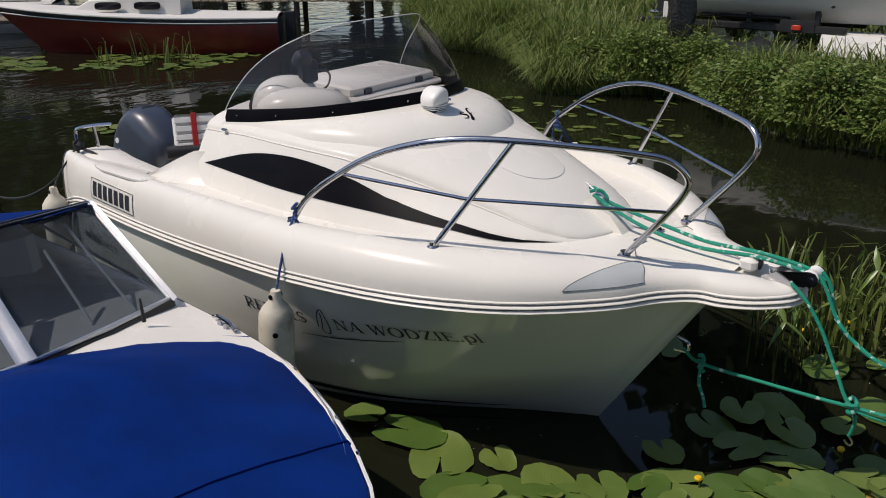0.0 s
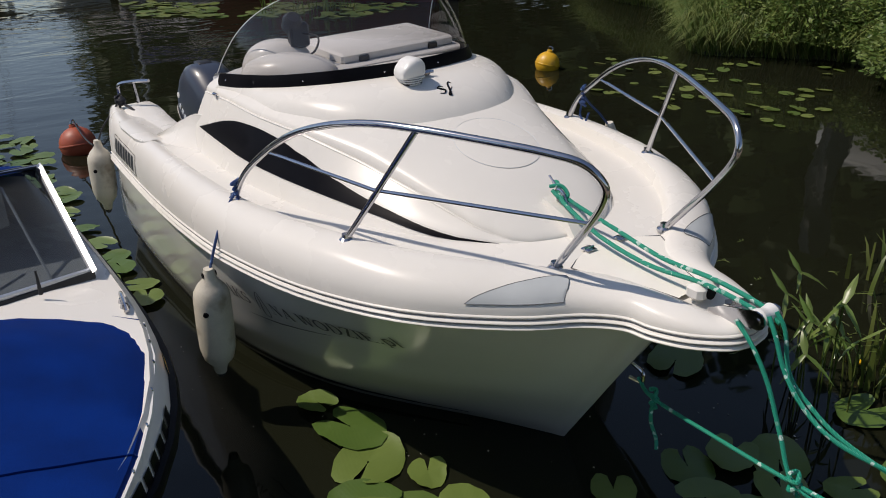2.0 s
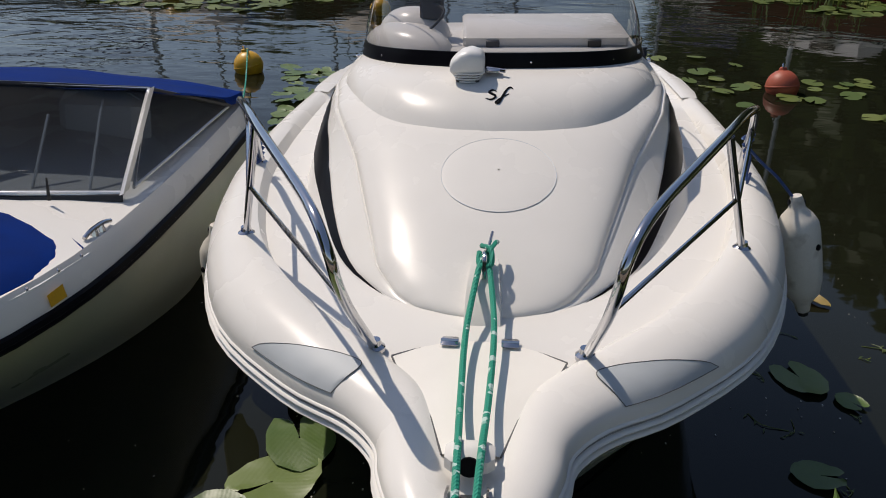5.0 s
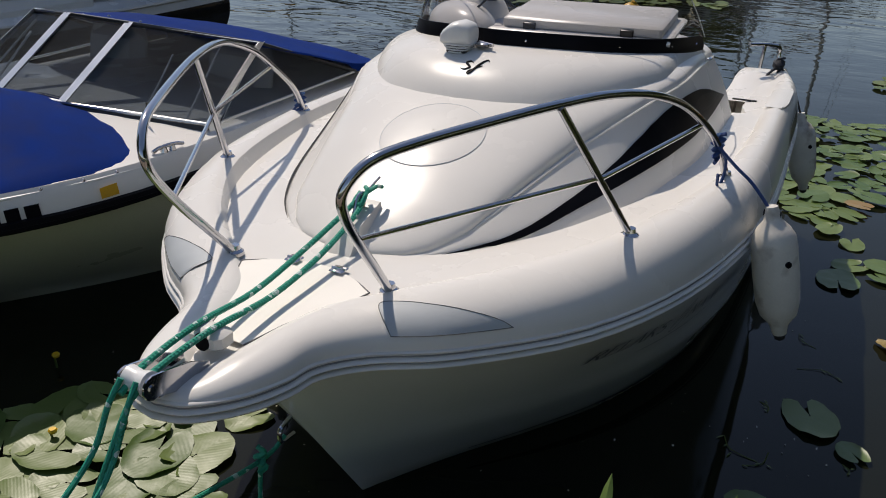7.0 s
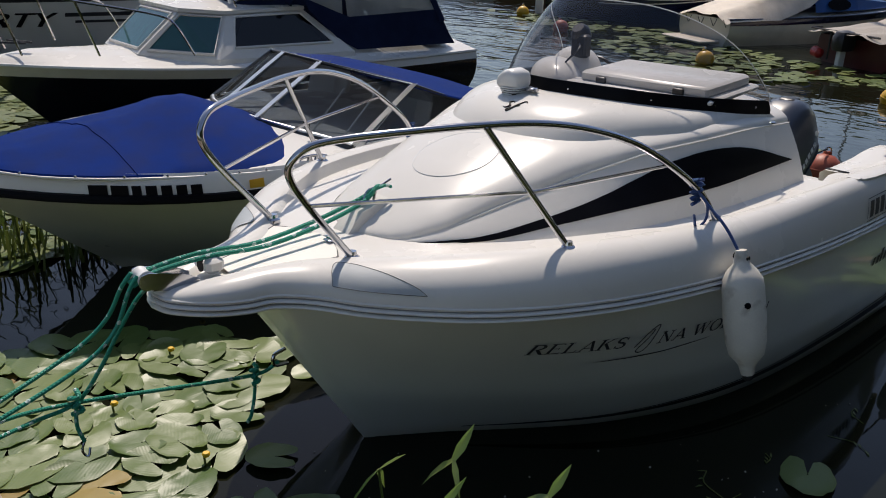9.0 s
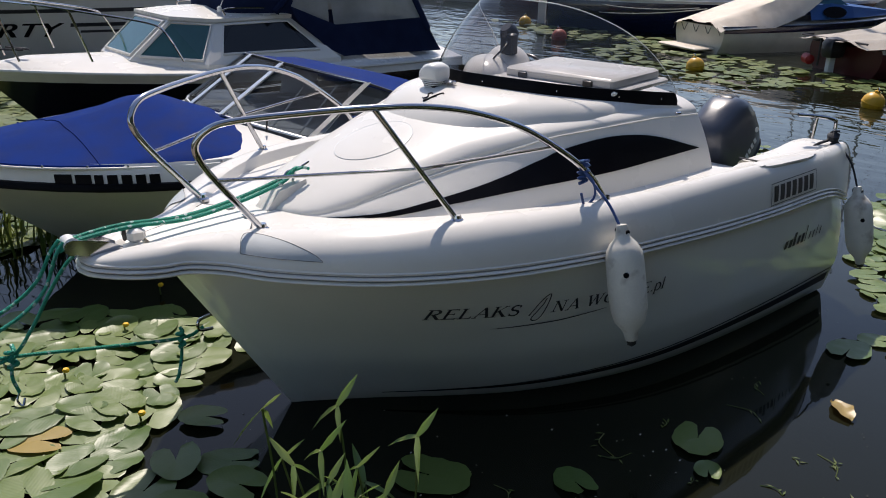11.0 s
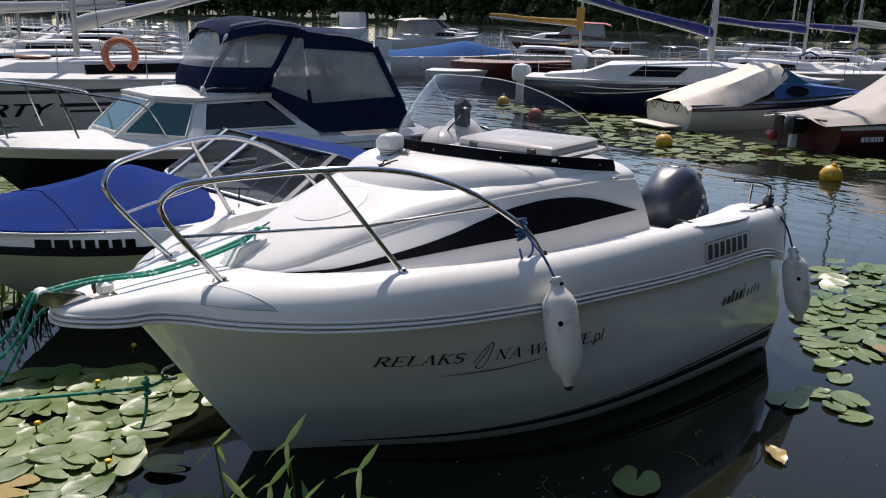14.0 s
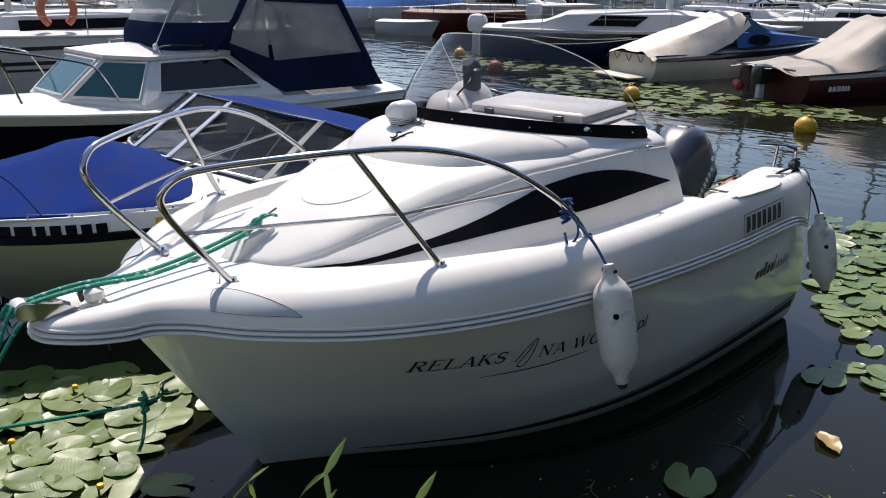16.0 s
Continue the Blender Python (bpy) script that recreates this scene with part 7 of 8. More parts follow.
part("wheelhouse", Geo().loft([[Vector((x, 1.0 * f, z)) for f in (-1, 1)] + [Vector((x2, f, z)) for x2, f in ((x - 2.2, 1.0), (x - 2.2, -1.0))] for x, z in ((7.2, 1.2), (7.2, 1.9), (6.9, 2.6))], True, True), FARWHITE, pil)
part("wheelhouse_window", Geo().box((5.9, 1.02, 2.2), (0.8, 0.03, 0.4), 0.01).box((6.7, 1.0, 2.2), (0.4, 0.05, 0.4), 0.01), BLACK, pil)
rails(pil, pl, 1.1, 3, stop=14)
# sailing boats beyond the grey sloop
for k, (x, y, d, L, hm, cv, h) in enumerate(((-4.3, -19, (1, 0.08), 8.2, FARWHITE, SAIL_WHITE, 11), (-7.3, -26, (1, -0.05), 8.5, GREYHULL, SAIL_WHITE, 11.5), (-10.8, -34, (1, 0.05), 8.5, FARWHITE, SAIL_BLUE, 11), (-15.2, -44, (1, 0.0), 9, FARWHITE, SAIL_WHITE, 12), (-19, -58, (1, 0.1), 9, NAVY_HULL, SAIL_BLUE, 12))):
    sailboat("white sailing boat with a furled mainsail" if hm != NAVY_HULL else "navy sailing boat with a blue sail cover", heading(x, y, d), L, 2.6, hm, cv, h, 0.9, motor=k < 2)
# sailing boats on the right of the basin
for k, (x, y, d, L, hm, cv, h) in enumerate(((-19.5, -13.5, (-0.2, 1), 7.5, FARWHITE, SAIL_BLUE, 10.5), (-23, -10.5, (-0.25, 1), 7.5, NAVY_HULL, SAIL_WHITE, 11), (-21.5, -4.8, (-0.8, 0.6), 7, FARWHITE, SAIL_BLUE, 10), (-28, -16, (-0.2, 1), 8, FARWHITE, SAIL_BLUE, 11), (-30, -8, (-0.2, 1), 8, NAVY_HULL, SAIL_WHITE, 11), (-38, -24, (-0.3, 1), 8, FARWHITE, SAIL_BLUE, 11.5), (-42, -14, (-0.3, 1), 8, GREYHULL, SAIL_WHITE, 11), (-17.5, -1.5, (-0.9, 0.4), 6.5, FARWHITE, SAIL_WHITE, 10))):
    sailboat("navy sailing boat in the basin" if hm == NAVY_HULL else "white sailing boat moored in the basin", heading(x, y, d), L, 2.5, hm, cv, h, 0.85, motor=k % 2 == 0)
# low far jetty between them
jet = thing("far_jetty", "low wooden jetty among the moored boats", "jetty")
part("decking", Geo().box((-16.5, -4.0, 0.42), (1.0, 24, 0.1), 0.02), PLANK, jet)
for y in range(-15, 9, 3):
    part("pile", Geo().lathe([(0.09, -1.6), (0.09, 0.37)], (-16.5, y, 0), (0, 0, 1), 8), BARK, jet)

# red sailing boat by the bank
red, rdl = base_boat("sailing_boat", "red-hulled sailing boat with a white coachroof by the bank", heading(-9.75, 8.35, (-0.69, -0.72)), 6.1, 2.0, 0.98, 0.72, 1.0, 0.7, RED_HULL, FARWHITE, CHARCOAL, 0.26, FARWHITE, group="sailing boats")
for s in (1, -1):
    part("sheer_line", Geo().tube([Vector((r[-1].x, s * (r[7].lerp(r[8], 0.2).y + 0.012), r[7].lerp(r[8], 0.2).z)) for r in rdl], 0.012, 5), FARWHITE, red)
coach(red, 2.0, 3.9, 0.62, 0.8, 0.36, FARWHITE, False, 0.5)
for s in (1, -1):
    for x in (2.35, 3.15):
        part("cabin_window", Geo().loft([[Vector((x + 0.32 + 0.27 * math.copysign(abs(math.cos(a)) ** 0.5, math.cos(a)) * k, s * (0.625 - 0.05 * math.sin(a) * k), 0.98 + 0.075 * math.copysign(abs(math.sin(a)) ** 0.5, math.sin(a)) * k)) for a in [2 * math.pi * j / 20 for j in range(20)]] for k in (1, 0.02)], True), BLACK, red)
part("rudder", Geo().box((-0.2, 0, 0.35), (0.22, 0.05, 0.9), 0.02), CHARCOAL, red)
part("mast", Geo().tube([(3.6, 0, 1.1), (3.6, 0, 8)], 0.05, 8), MAST, red)
# jetty at the bank
oj = thing("old_jetty", "old plank jetty on piles beside the bank", "jetty")
jm = heading(-14.3, 13.2, (0.72, 0.70))
pm = link_mesh("plank", Geo().box((0, 0, 0), (0.18, 2.4, 0.05), 0.01), PLANK, False)
for k in range(44):
    ob = new("plank", pm)
    ob.parent = oj
    ob.matrix_world = jm @ pose(-5.0 + 0.2 * k, 0, 0.62 + random.uniform(-0.01, 0.01), 0, 0, random.uniform(-1, 1))
for x in (-4.5, -2.5, -0.5, 1.5, 3.2):
    for y in (-1.0, 1.0):
        part("pile", Geo().lathe([(0.08, -1.6), (0.08, 0.60)], jm @ Vector((x, y, 0)), (0, 0, 1), 8), BARK, oj)
sailboat("white sailing boat behind the old jetty", heading(-17.5, 7.0, (-0.6, -0.8)), 6, 2, FARWHITE, SAIL_BLUE, 8, 0.7)

# ---- buoys ----
def buoy(x, y, r, mat, label, tilt=8):
    th = thing("buoy", label, "buoy", "mooring buoys", at=pose(x, y, r * 0.42, tilt, -tilt, random.uniform(0, 360)))
    prof = [(r * math.sin(math.radians(a)), -r * math.cos(math.radians(a))) for a in range(4, 180, 11)]
    body = part("float", Geo().lathe(prof, sides=24), mat, th)
    part("belt", Geo().lathe([(r * 1.0, -0.012), (r * 1.025, -0.006), (r * 1.025, 0.006), (r * 1.0, 0.012)], sides=24), mat, body)
    part("lug", Geo().lathe([(0.045, r * 0.93), (0.04, r * 1.12), (0.02, r * 1.16)], sides=10), mat, body)
    part("eye", Geo().tube([(0.035 * math.cos(a), 0, r * 1.18 + 0.035 * math.sin(a)) for a in [2 * math.pi * k / 12 for k in range(13)]], 0.008, 6, False), STEEL, body)
    return th


for x, y, m, lb_ in ((-7.35, -2.05, YELLOW, "yellow mooring buoy"), (-8.2, -5.7, YELLOW, "yellow mooring buoy"), (-11.1, -13.0, YELLOW, "small yellow mooring buoy far off"), (-3.4, -2.95, YELLOW, "yellow mooring buoy beside the lily pads"), (-2.68, 5.28, YELLOW, "yellow mooring buoy on dark water"),
                     (-9.4, -10.2, ORANGE, "faded orange mooring buoy"), (-2.6, -0.8, ORANGE, "faded orange mooring buoy astern of the cabin boat"), (-3.4, 2.95, ORANGE, "faded red mooring buoy")):
    buoy(x, y, 0.165 if m is YELLOW else 0.175, m, lb_ + " floating upright")
solid("buoy_line", Geo().tube(sag((-3.4, -2.95, 0.25), (0.85, -1.75, 0.9), 0.3), 0.008, 6), GREEN_ROPE, "thin green line from a buoy to the runabout", "rope")
solid("stern_rope", Geo().tube(sag((0.1, -0.95, 0.98), (-2.6, -0.8, 0.3), 0.25), 0.009, 6), DARK_ROPE, "dark slack line from the stern to a buoy", "rope")
for y0, y1, z0 in ((-7.7, -11.3, 0.75), (-7.5, -11.6, 0.45)):
    solid("mooring_line", Geo().tube(sag((-11.1, y0, 0.85), (-12.3, y1 - 1.5, z0), 0.15), 0.012, 6), PALE_ROPE, "pale mooring line between two boats", "rope", "pale lines")

# ---- things on the far bank ----
trailer = thing("boat_trailer", "dark boat trailer with a red tail lamp on the bank", "trailer", at=pose(-0.55, 10.75, 0.44, 0, 0, 4))
part("chassis", Geo().box((0, 0, 0.48), (3.6, 0.10, 0.12), 0.02).box((0, 1.3, 0.48), (3.6, 0.10, 0.12), 0.02).box((1.0, 0.65, 0.48), (0.1, 1.4, 0.1), 0.02).box((-1.2, 0.65, 0.48), (0.1, 1.4, 0.1), 0.02), MOTOR_BLACK, trailer)
lamp = part("tail_lamp", Geo().box((1.05, -0.09, 0.50), (0.15, 0.05, 0.085), 0.015), LAMP_RED, trailer, "red tail lamp")
part("lamp_board", Geo().box((1.05, -0.05, 0.52), (0.55, 0.03, 0.2), 0.01), MOTOR_BLACK, lamp)
for x in (-0.3, 0.5):
    w = part("wheel", Geo().lathe([(0.10, -0.09), (0.26, -0.09), (0.29, -0.05), (0.29, 0.05), (0.26, 0.09), (0.10, 0.09)], (x, 0.2, 0.29), (0, 1, 0), 18), RUBBER, trailer)
    part("rim", Geo().lathe([(0.16, -0.095), (0.10, -0.10), (0.03, -0.085)], (x, 0.2, 0.29), (0, 1, 0), 14), ALU, w)
for x in (-1.0, 0.2, 1.3):
    for y in (0.15, 1.15):
        part("bunk_post", Geo().box((x, y, 0.68), (0.08, 0.10, 0.36), 0.01), MOTOR_BLACK, trailer)
for y in (0.15, 1.15):
    part("bunk", Geo().box((0.1, y, 0.84), (2.9, 0.14, 0.07), 0.02), MOTOR_BLACK, trailer)
part("mudguard", Geo().box((0.1, 0.18, 0.62), (1.5, 0.24, 0.05), 0.02), MOTOR_BLACK, trailer)
tb, tl = base_boat("trailer_boat", "white motorboat standing on the trailer", pose(-1.75, 11.4, 1.30, 0, 0, 4), 5.4, 2.0, 0.9, 0.75, 0.8, 0.92, FARWHITE, FARWHITE, FARWHITE, 0.22, FARWHITE, group="")
outboard(tb, -0.1, 0.35, GREYHULL, 1.5)
part("skeg", Geo().box((-0.45, 0.0, -0.15), (0.25, 0.06, 0.5), 0.02), MOTOR_BLACK, tb)
part("propeller", Geo().lathe([(0.03, -0.08), (0.05, 0), (0.03, 0.1)], (-0.62, 0, -0.3), (1, 0, 0), 10).box((-0.62, 0.1, -0.3), (0.02, 0.16, 0.09), 0.01).box((-0.62, -0.07, -0.2), (0.02, 0.09, 0.14), 0.01), STEEL, tb)
up, _ = base_boat("upturned_dinghy", "white dinghy lying upturned in the grass", pose(0.85, 11.1, 0.57, 180, 0, 8), 3.2, 1.5, 0.5, 0.42, 0.4, 0.9, FARWHITE, FARWHITE, group="")
rows = []
for i in range(17):
    x = lerp(-1.9, 0.9, i / 16)
    rows.append([(x, 9.35 + 0.12 * j, 0.55 + 0.30 * math.sin(math.pi * j / 9) * (0.5 + 0.5 * math.sin(i * 0.9) ** 2) + 0.06 * math.sin(i * 2.1 + j * 1.3)) for j in range(10)])
solid("plastic_sheet", Geo().loft(rows), BLACK_FILM, "crumpled black plastic sheet heaped in the grass", "plastic sheet")
rows = []
for k in range(15):
    z = lerp(0.45, 3.2, k / 14)
    rows.append([(-0.95 + (0.22 + 0.04 * math.sin(3 * a + z * 5)) * math.cos(a) + 0.08 * math.sin(z * 2), 9.5 + (0.2 + 0.05 * math.sin(4 * a - z * 4)) * math.sin(a), z) for a in [2 * math.pi * j / 14 for j in range(14)]])
solid("wrapped_post", Geo().loft(rows, True, True), BLACK_FILM, "post wrapped in shiny black plastic on the bank", "post")

# ---- grass, reeds and shrubs ----
rng = random.Random(7)


def blade(g, x, y, z, h, lean, az, w, bend=0.5):
    """A narrow bent leaf."""
    d = Vector((math.cos(az), math.sin(az), 0))
    s = Vector((-d.y, d.x, 0)) * w
    p0, p1, p2, p3 = Vector((x, y, z)), Vector((x, y, z)) + d * lean * 0.25 * h + Vector((0, 0, 0.45 * h)), Vector((x, y, z)) + d * lean * 0.62 * h + Vector((0, 0, 0.8 * h)), Vector((x, y, z)) + d * lean * h * (1 + bend * 0.3) + Vector((0, 0, h * (1 - bend * 0.3)))
    k = len(g.v)
    g.v += [tuple(p0 - s), tuple(p0 + s), tuple(p1 - s * 0.9), tuple(p1 + s * 0.9), tuple(p2 - s * 0.6), tuple(p2 + s * 0.6), tuple(p3)]
    g.f += [(k, k + 1, k + 3, k + 2), (k + 2, k + 3, k + 5, k + 4), (k + 4, k + 5, k + 6)]


def leaf(g, c, d, up, l, w):
    """A pointed leaf of four faces, folded along its rib."""
    d, up = Vector(d).normalized(), Vector(up)
    s = d.cross(up).normalized() * w
    c = Vector(c)
    k = len(g.v)
    g.v += [tuple(c), tuple(c + d * l * 0.45 + s + up * w * 0.25), tuple(c + d * l), tuple(c + d * l * 0.45 - s + up * w * 0.25), tuple(c + d * l * 0.5)]
    g.f += [(k, k + 1, k + 4), (k + 1, k + 2, k + 4), (k, k + 4, k + 3), (k + 3, k + 4, k + 2)]


bank_line = [p for p in bank_edge if -14 < p.x < 9]


def bank_z(s):
    return table([(0, 0.02), (0.25, 0.28), (0.7, 0.42), (1.6, 0.52), (3, 0.56), (7, 0.58), (18, 0.6)], s)


def edge_y(x):
    return float(np.interp(x, [p.x for p in bank_line], [p.y for p in bank_line]))


g = Geo()
for i in range(26000):
    x = rng.uniform(-11, 8)
    s = abs(rng.gauss(0, 1.1)) - 0.05 if i % 3 else rng.uniform(0, 9)
    y = edge_y(x) + s
    tall = 0.85 if x < -0.9 else 0.58
    if -4.5 < x < 2.5 and s > 3.0:
        tall = 0.3
    tall *= 0.75 + 0.6 * noise.noise(Vector((x * 0.9, y * 0.9, 0)))
    h = max(0.12, tall * rng.uniform(0.5, 1.15))
    # those on the brink hang over the water
    az = rng.gauss(-1.57, 0.8) if s < 0.45 and rng.random() < 0.75 else rng.uniform(0, 6.28)
    blade(g, x, y, bank_z(max(s, 0)) - 0.04, h, rng.uniform(0.25, 1.1), az, rng.uniform(0.006, 0.014), rng.uniform(0.3, 1.9))
for i in range(3600):
    x = rng.uniform(-9, 7) if i % 4 == 0 else rng.uniform(-9, -0.8)
    y = edge_y(x) + rng.uniform(-0.12, 0.12)
    blade(g, x, y, rng.uniform(-0.02, 0.3), rng.uniform(0.2, 0.5), rng.uniform(0.3, 1.0), rng.gauss(-1.57, 0.6), rng.uniform(0.006, 0.013), rng.uniform(1.0, 2.6))
solid("bank_grass", g, GRASS, "long uneven green grass along the bank", "grass", kind="stuff", smooth=False)
g = Geo()
for i in range(5000):
    x, y = rng.uniform(-16, 12), rng.uniform(10, 34)
    if y < edge_y(max(-14, min(9, x))) + 3:
        continue
    blade(g, x, y, 0.56, rng.uniform(0.15, 0.5), rng.uniform(0.2, 0.9), rng.uniform(0, 6.28), rng.uniform(0.02, 0.04))
solid("meadow_grass", g, GRASS, "grass of the meadow behind the bank", "grass", kind="stuff", smooth=False)


def shrub(x, y, z, r, h, n, label, big=0.072):
    th = thing("shrub", label, "shrub", "bank shrubs", at=pose(x, y, z))
    g = Geo()
    for k in range(9):
        a = rng.uniform(0, 6.28)
        g.tube(spline([(0, 0, -0.05), (0.3 * r * math.cos(a), 0.3 * r * math.sin(a), h * 0.5), (r * 0.8 * math.cos(a), r * 0.8 * math.sin(a), h * rng.uniform(0.7, 1.0))], 3), [0.012, 0.011, 0.010, 0.008, 0.006, 0.005, 0.004], 5)
    part("wood", g, BARK, th)
    g = Geo()
    for k in range(2 * n):
        a, b, q = rng.uniform(0, 6.28), rng.uniform(-0.2, 1.45), rng.uniform(0.45, 1.0) ** 0.5
        lump = 1 + 0.35 * noise.noise(Vector((2.3 * math.cos(a) + x, 2.3 * math.sin(a) + y, b * 2)))
        p = Vector((r * q * lump * math.cos(b) * math.cos(a), r * q * lump * math.cos(b) * math.sin(a), max(0.02, h * (0.12 + 0.88 * q * lump * max(0, math.sin(max(b, 0)))))))
        d = Vector((math.cos(a) + rng.uniform(-0.6, 0.6), math.sin(a) + rng.uniform(-0.6, 0.6), rng.uniform(-0.5, 0.5)))
        leaf(g, p, d, (rng.uniform(-0.9, 0.9), rng.uniform(-0.9, 0.9), 1), rng.uniform(0.5, 1.2) * big, rng.uniform(0.22, 0.4) * big)
    part("foliage", g, BUSH, th)
    return th


for x, y, r, h, n in ((-1.0, 8.55, 0.75, 0.75, 1500), (-0.2, 8.95, 0.7, 0.7, 1300), (0.55, 8.3, 0.55, 0.55, 900), (1.2, 7.75, 0.75, 0.6, 1500), (2.3, 7.3, 0.85, 0.72, 1900), (3.3, 7.1, 0.75, 0.65, 1500), (-1.9, 8.4, 0.5, 0.6, 800), (4.3, 7.0, 0.8, 0.7, 1300), (5.4, 7.2, 0.9, 0.7, 900), (1.8, 8.3, 0.6, 0.6, 800)):
    shrub(x, y, 0.22, r, h, n, "leafy green shrub at the water's edge")


def wood(name, label, line, spread, count, heights, mat, size, n, trunk=True):
    """A belt of trees as one tangle of trunks and leaf clumps."""
    g, t = Geo(), Geo()
    for k in range(count):
        p = line[rng.randrange(len(line) - 1)]
        q = line[min(line.index(p) + 1, len(line) - 1)]
        base = p.lerp(q, rng.random()) + Vector((p.x, p.y + 0.001, 0)).normalized() * 0
        out = Vector((base.x - 4, base.y, 0)).normalized()
        base = base + out * rng.uniform(*spread)
        h = rng.uniform(*heights)
        if trunk:
            t.tube([base + Vector((0, 0, -0.5)), base + Vector((rng.uniform(-0.4, 0.4), rng.uniform(-0.4, 0.4), h * 0.8))], [0.018 * h, 0.006 * h], 5)
        for j in range(n):
            zf = rng.uniform(0.12 if not trunk else 0.22, 1.0)
            rr = h * 0.26 * math.sqrt(max(0.05, 1 - ((zf - 0.5) / 0.62) ** 2)) * rng.uniform(0.2, 1.1)
            a = rng.uniform(0, 6.28)
            c = base + Vector((rr * math.cos(a), rr * math.sin(a), h * zf))
            s = size * rng.uniform(0.5, 1.4)
            for _ in range(2):
                leaf(g, c, (rng.uniform(-1, 1), rng.uniform(-1, 1), rng.uniform(-0.6, 0.6)), (rng.uniform(-1, 1), rng.uniform(-1, 1), rng.uniform(0.2, 1)), s, s * 0.45)
    solid(name, g, mat, label, "trees", kind="stuff", smooth=False)
    if trunk:
        solid(name + "_trunks", t, BARK, "dark trunks of " + label, "trees", kind="stuff")


wood("far_woods", "dark woodland on the far shore", shore[6:], (6, 34), 520, (13, 21), FOREST, 1.25, 190)
wood("distant_woods", "dark woodland far down the lake", shore[22:], (10, 60), 330, (15, 24), FOREST, 2.6, 95)
wood("shore_shrubs", "pale green shrubs on the far shore", shore[6:48], (1, 8), 260, (2, 4.5), SHORE, 0.5, 90, False)
wood("bank_woods", "tall dark trees behind the meadow", [Vector((x, y, 0.5)) for x, y in ((-62, 14), (-46, 20), (-36, 25), (-26, 29), (-18, 31), (-8, 30), (2, 28), (14, 26), (30, 24))], (1, 9), 120, (14, 23), FOREST, 1.7, 150)

# unseen trees, added to cut sky light on shaded hull and pads
wood("rear_woods", "unseen dark trees added behind the landing stage to block low sky light", [Vector((x, y, 0.6)) for x, y in ((17, -60), (16.5, -42), (16, -30), (16, -20), (16.5, -12))], (0, 6), 60, (12, 18), FOREST, 1.3, 170)

# ---- water lilies ----
def pad_mesh(seed, size):
    """A floating lily leaf: oval, notched to the stalk, with a wavy rim and raised veins."""
    r = random.Random(seed)
    n, g = 26, Geo()
    notch = r.uniform(0.16, 0.75)
    crease = r.uniform(0.0, 0.10)
    wave = [r.uniform(-1, 1) for _ in range(6)]
    curl = r.uniform(0.0, 0.30)
    rings = []
    for q in (0.03, 0.35, 0.62, 0.84, 0.95, 1.0):
        row = []
        for k in range(n):
            a = notch / 2 * (1 if q > 0.1 else 1) + (2 * math.pi - notch) * k / (n - 1)
            rad = size * q * (1 + 0.05 * wave[0] * math.sin(3 * a) + 0.03 * wave[1] * math.sin(5 * a + 1) + 0.02 * math.sin(11 * a + 9 * wave[2]))
            near = min(a, 2 * math.pi - a) - notch / 2
            rad *= 1 - 0.30 * q * math.exp(-(near / 0.22) ** 2)
            z = q * q * size * (0.08 * wave[2] * math.sin(2 * a + wave[3] * 3) + 0.05 * wave[4] * math.sin(3 * a)) + (curl * size * max(0, q - 0.8) * 2.2 * max(0, math.sin(a + wave[5] * 3)))
            z += 0.004 * (1 - q) + crease * size * q * abs(math.sin(a)) + 0.03 * size * max(0, q - 0.7) * math.sin(9 * a + 5 * wave[1]) + 0.06 * size * q * noise.noise(Vector((3.1 * q * math.cos(a), 3.1 * q * math.sin(a), 7.0 * seed)))
            back = 0.22 * size if q < 2 else 0
            row.append((rad * 1.34 * math.cos(a) - back * q * 0.3, rad * math.sin(a), max(z, -0.004)))
        rings.append(row)
    return link_mesh("lily_pad", g.loft(rings), PAD)


pads = [pad_mesh(k, 0.145) for k in range(16)]
old = []
for k in range(2):
    me = pads[k].copy()
    me.materials.clear()
    me.materials.append(OLDPAD)
    old.append(me)


def inside(p, poly):
    c = False
    for (x1, y1), (x2, y2) in zip(poly, poly[1:] + poly[:1]):
        if (y1 > p[1]) != (y2 > p[1]) and p[0] < (x2 - x1) * (p[1] - y1) / (y2 - y1) + x1:
            c = not c
    return c


placed = []


def hull_clear(x, y, grow=0.02):
    """Whether a spot lies clear of the two near hulls."""
    yb = table([(p.x, p.y) for p in floatline], x) if x < 3.68 else 0
    if -0.1 < x < 3.7 and abs(y) < yb + grow:
        return False
    if 0.6 < x < 4.2 and abs(y + 2.68) < 1.0 * (1 if x < 2.6 else max(0.0, 1 - ((x - 2.6) / 1.6) ** 2)):
        return False
    return True


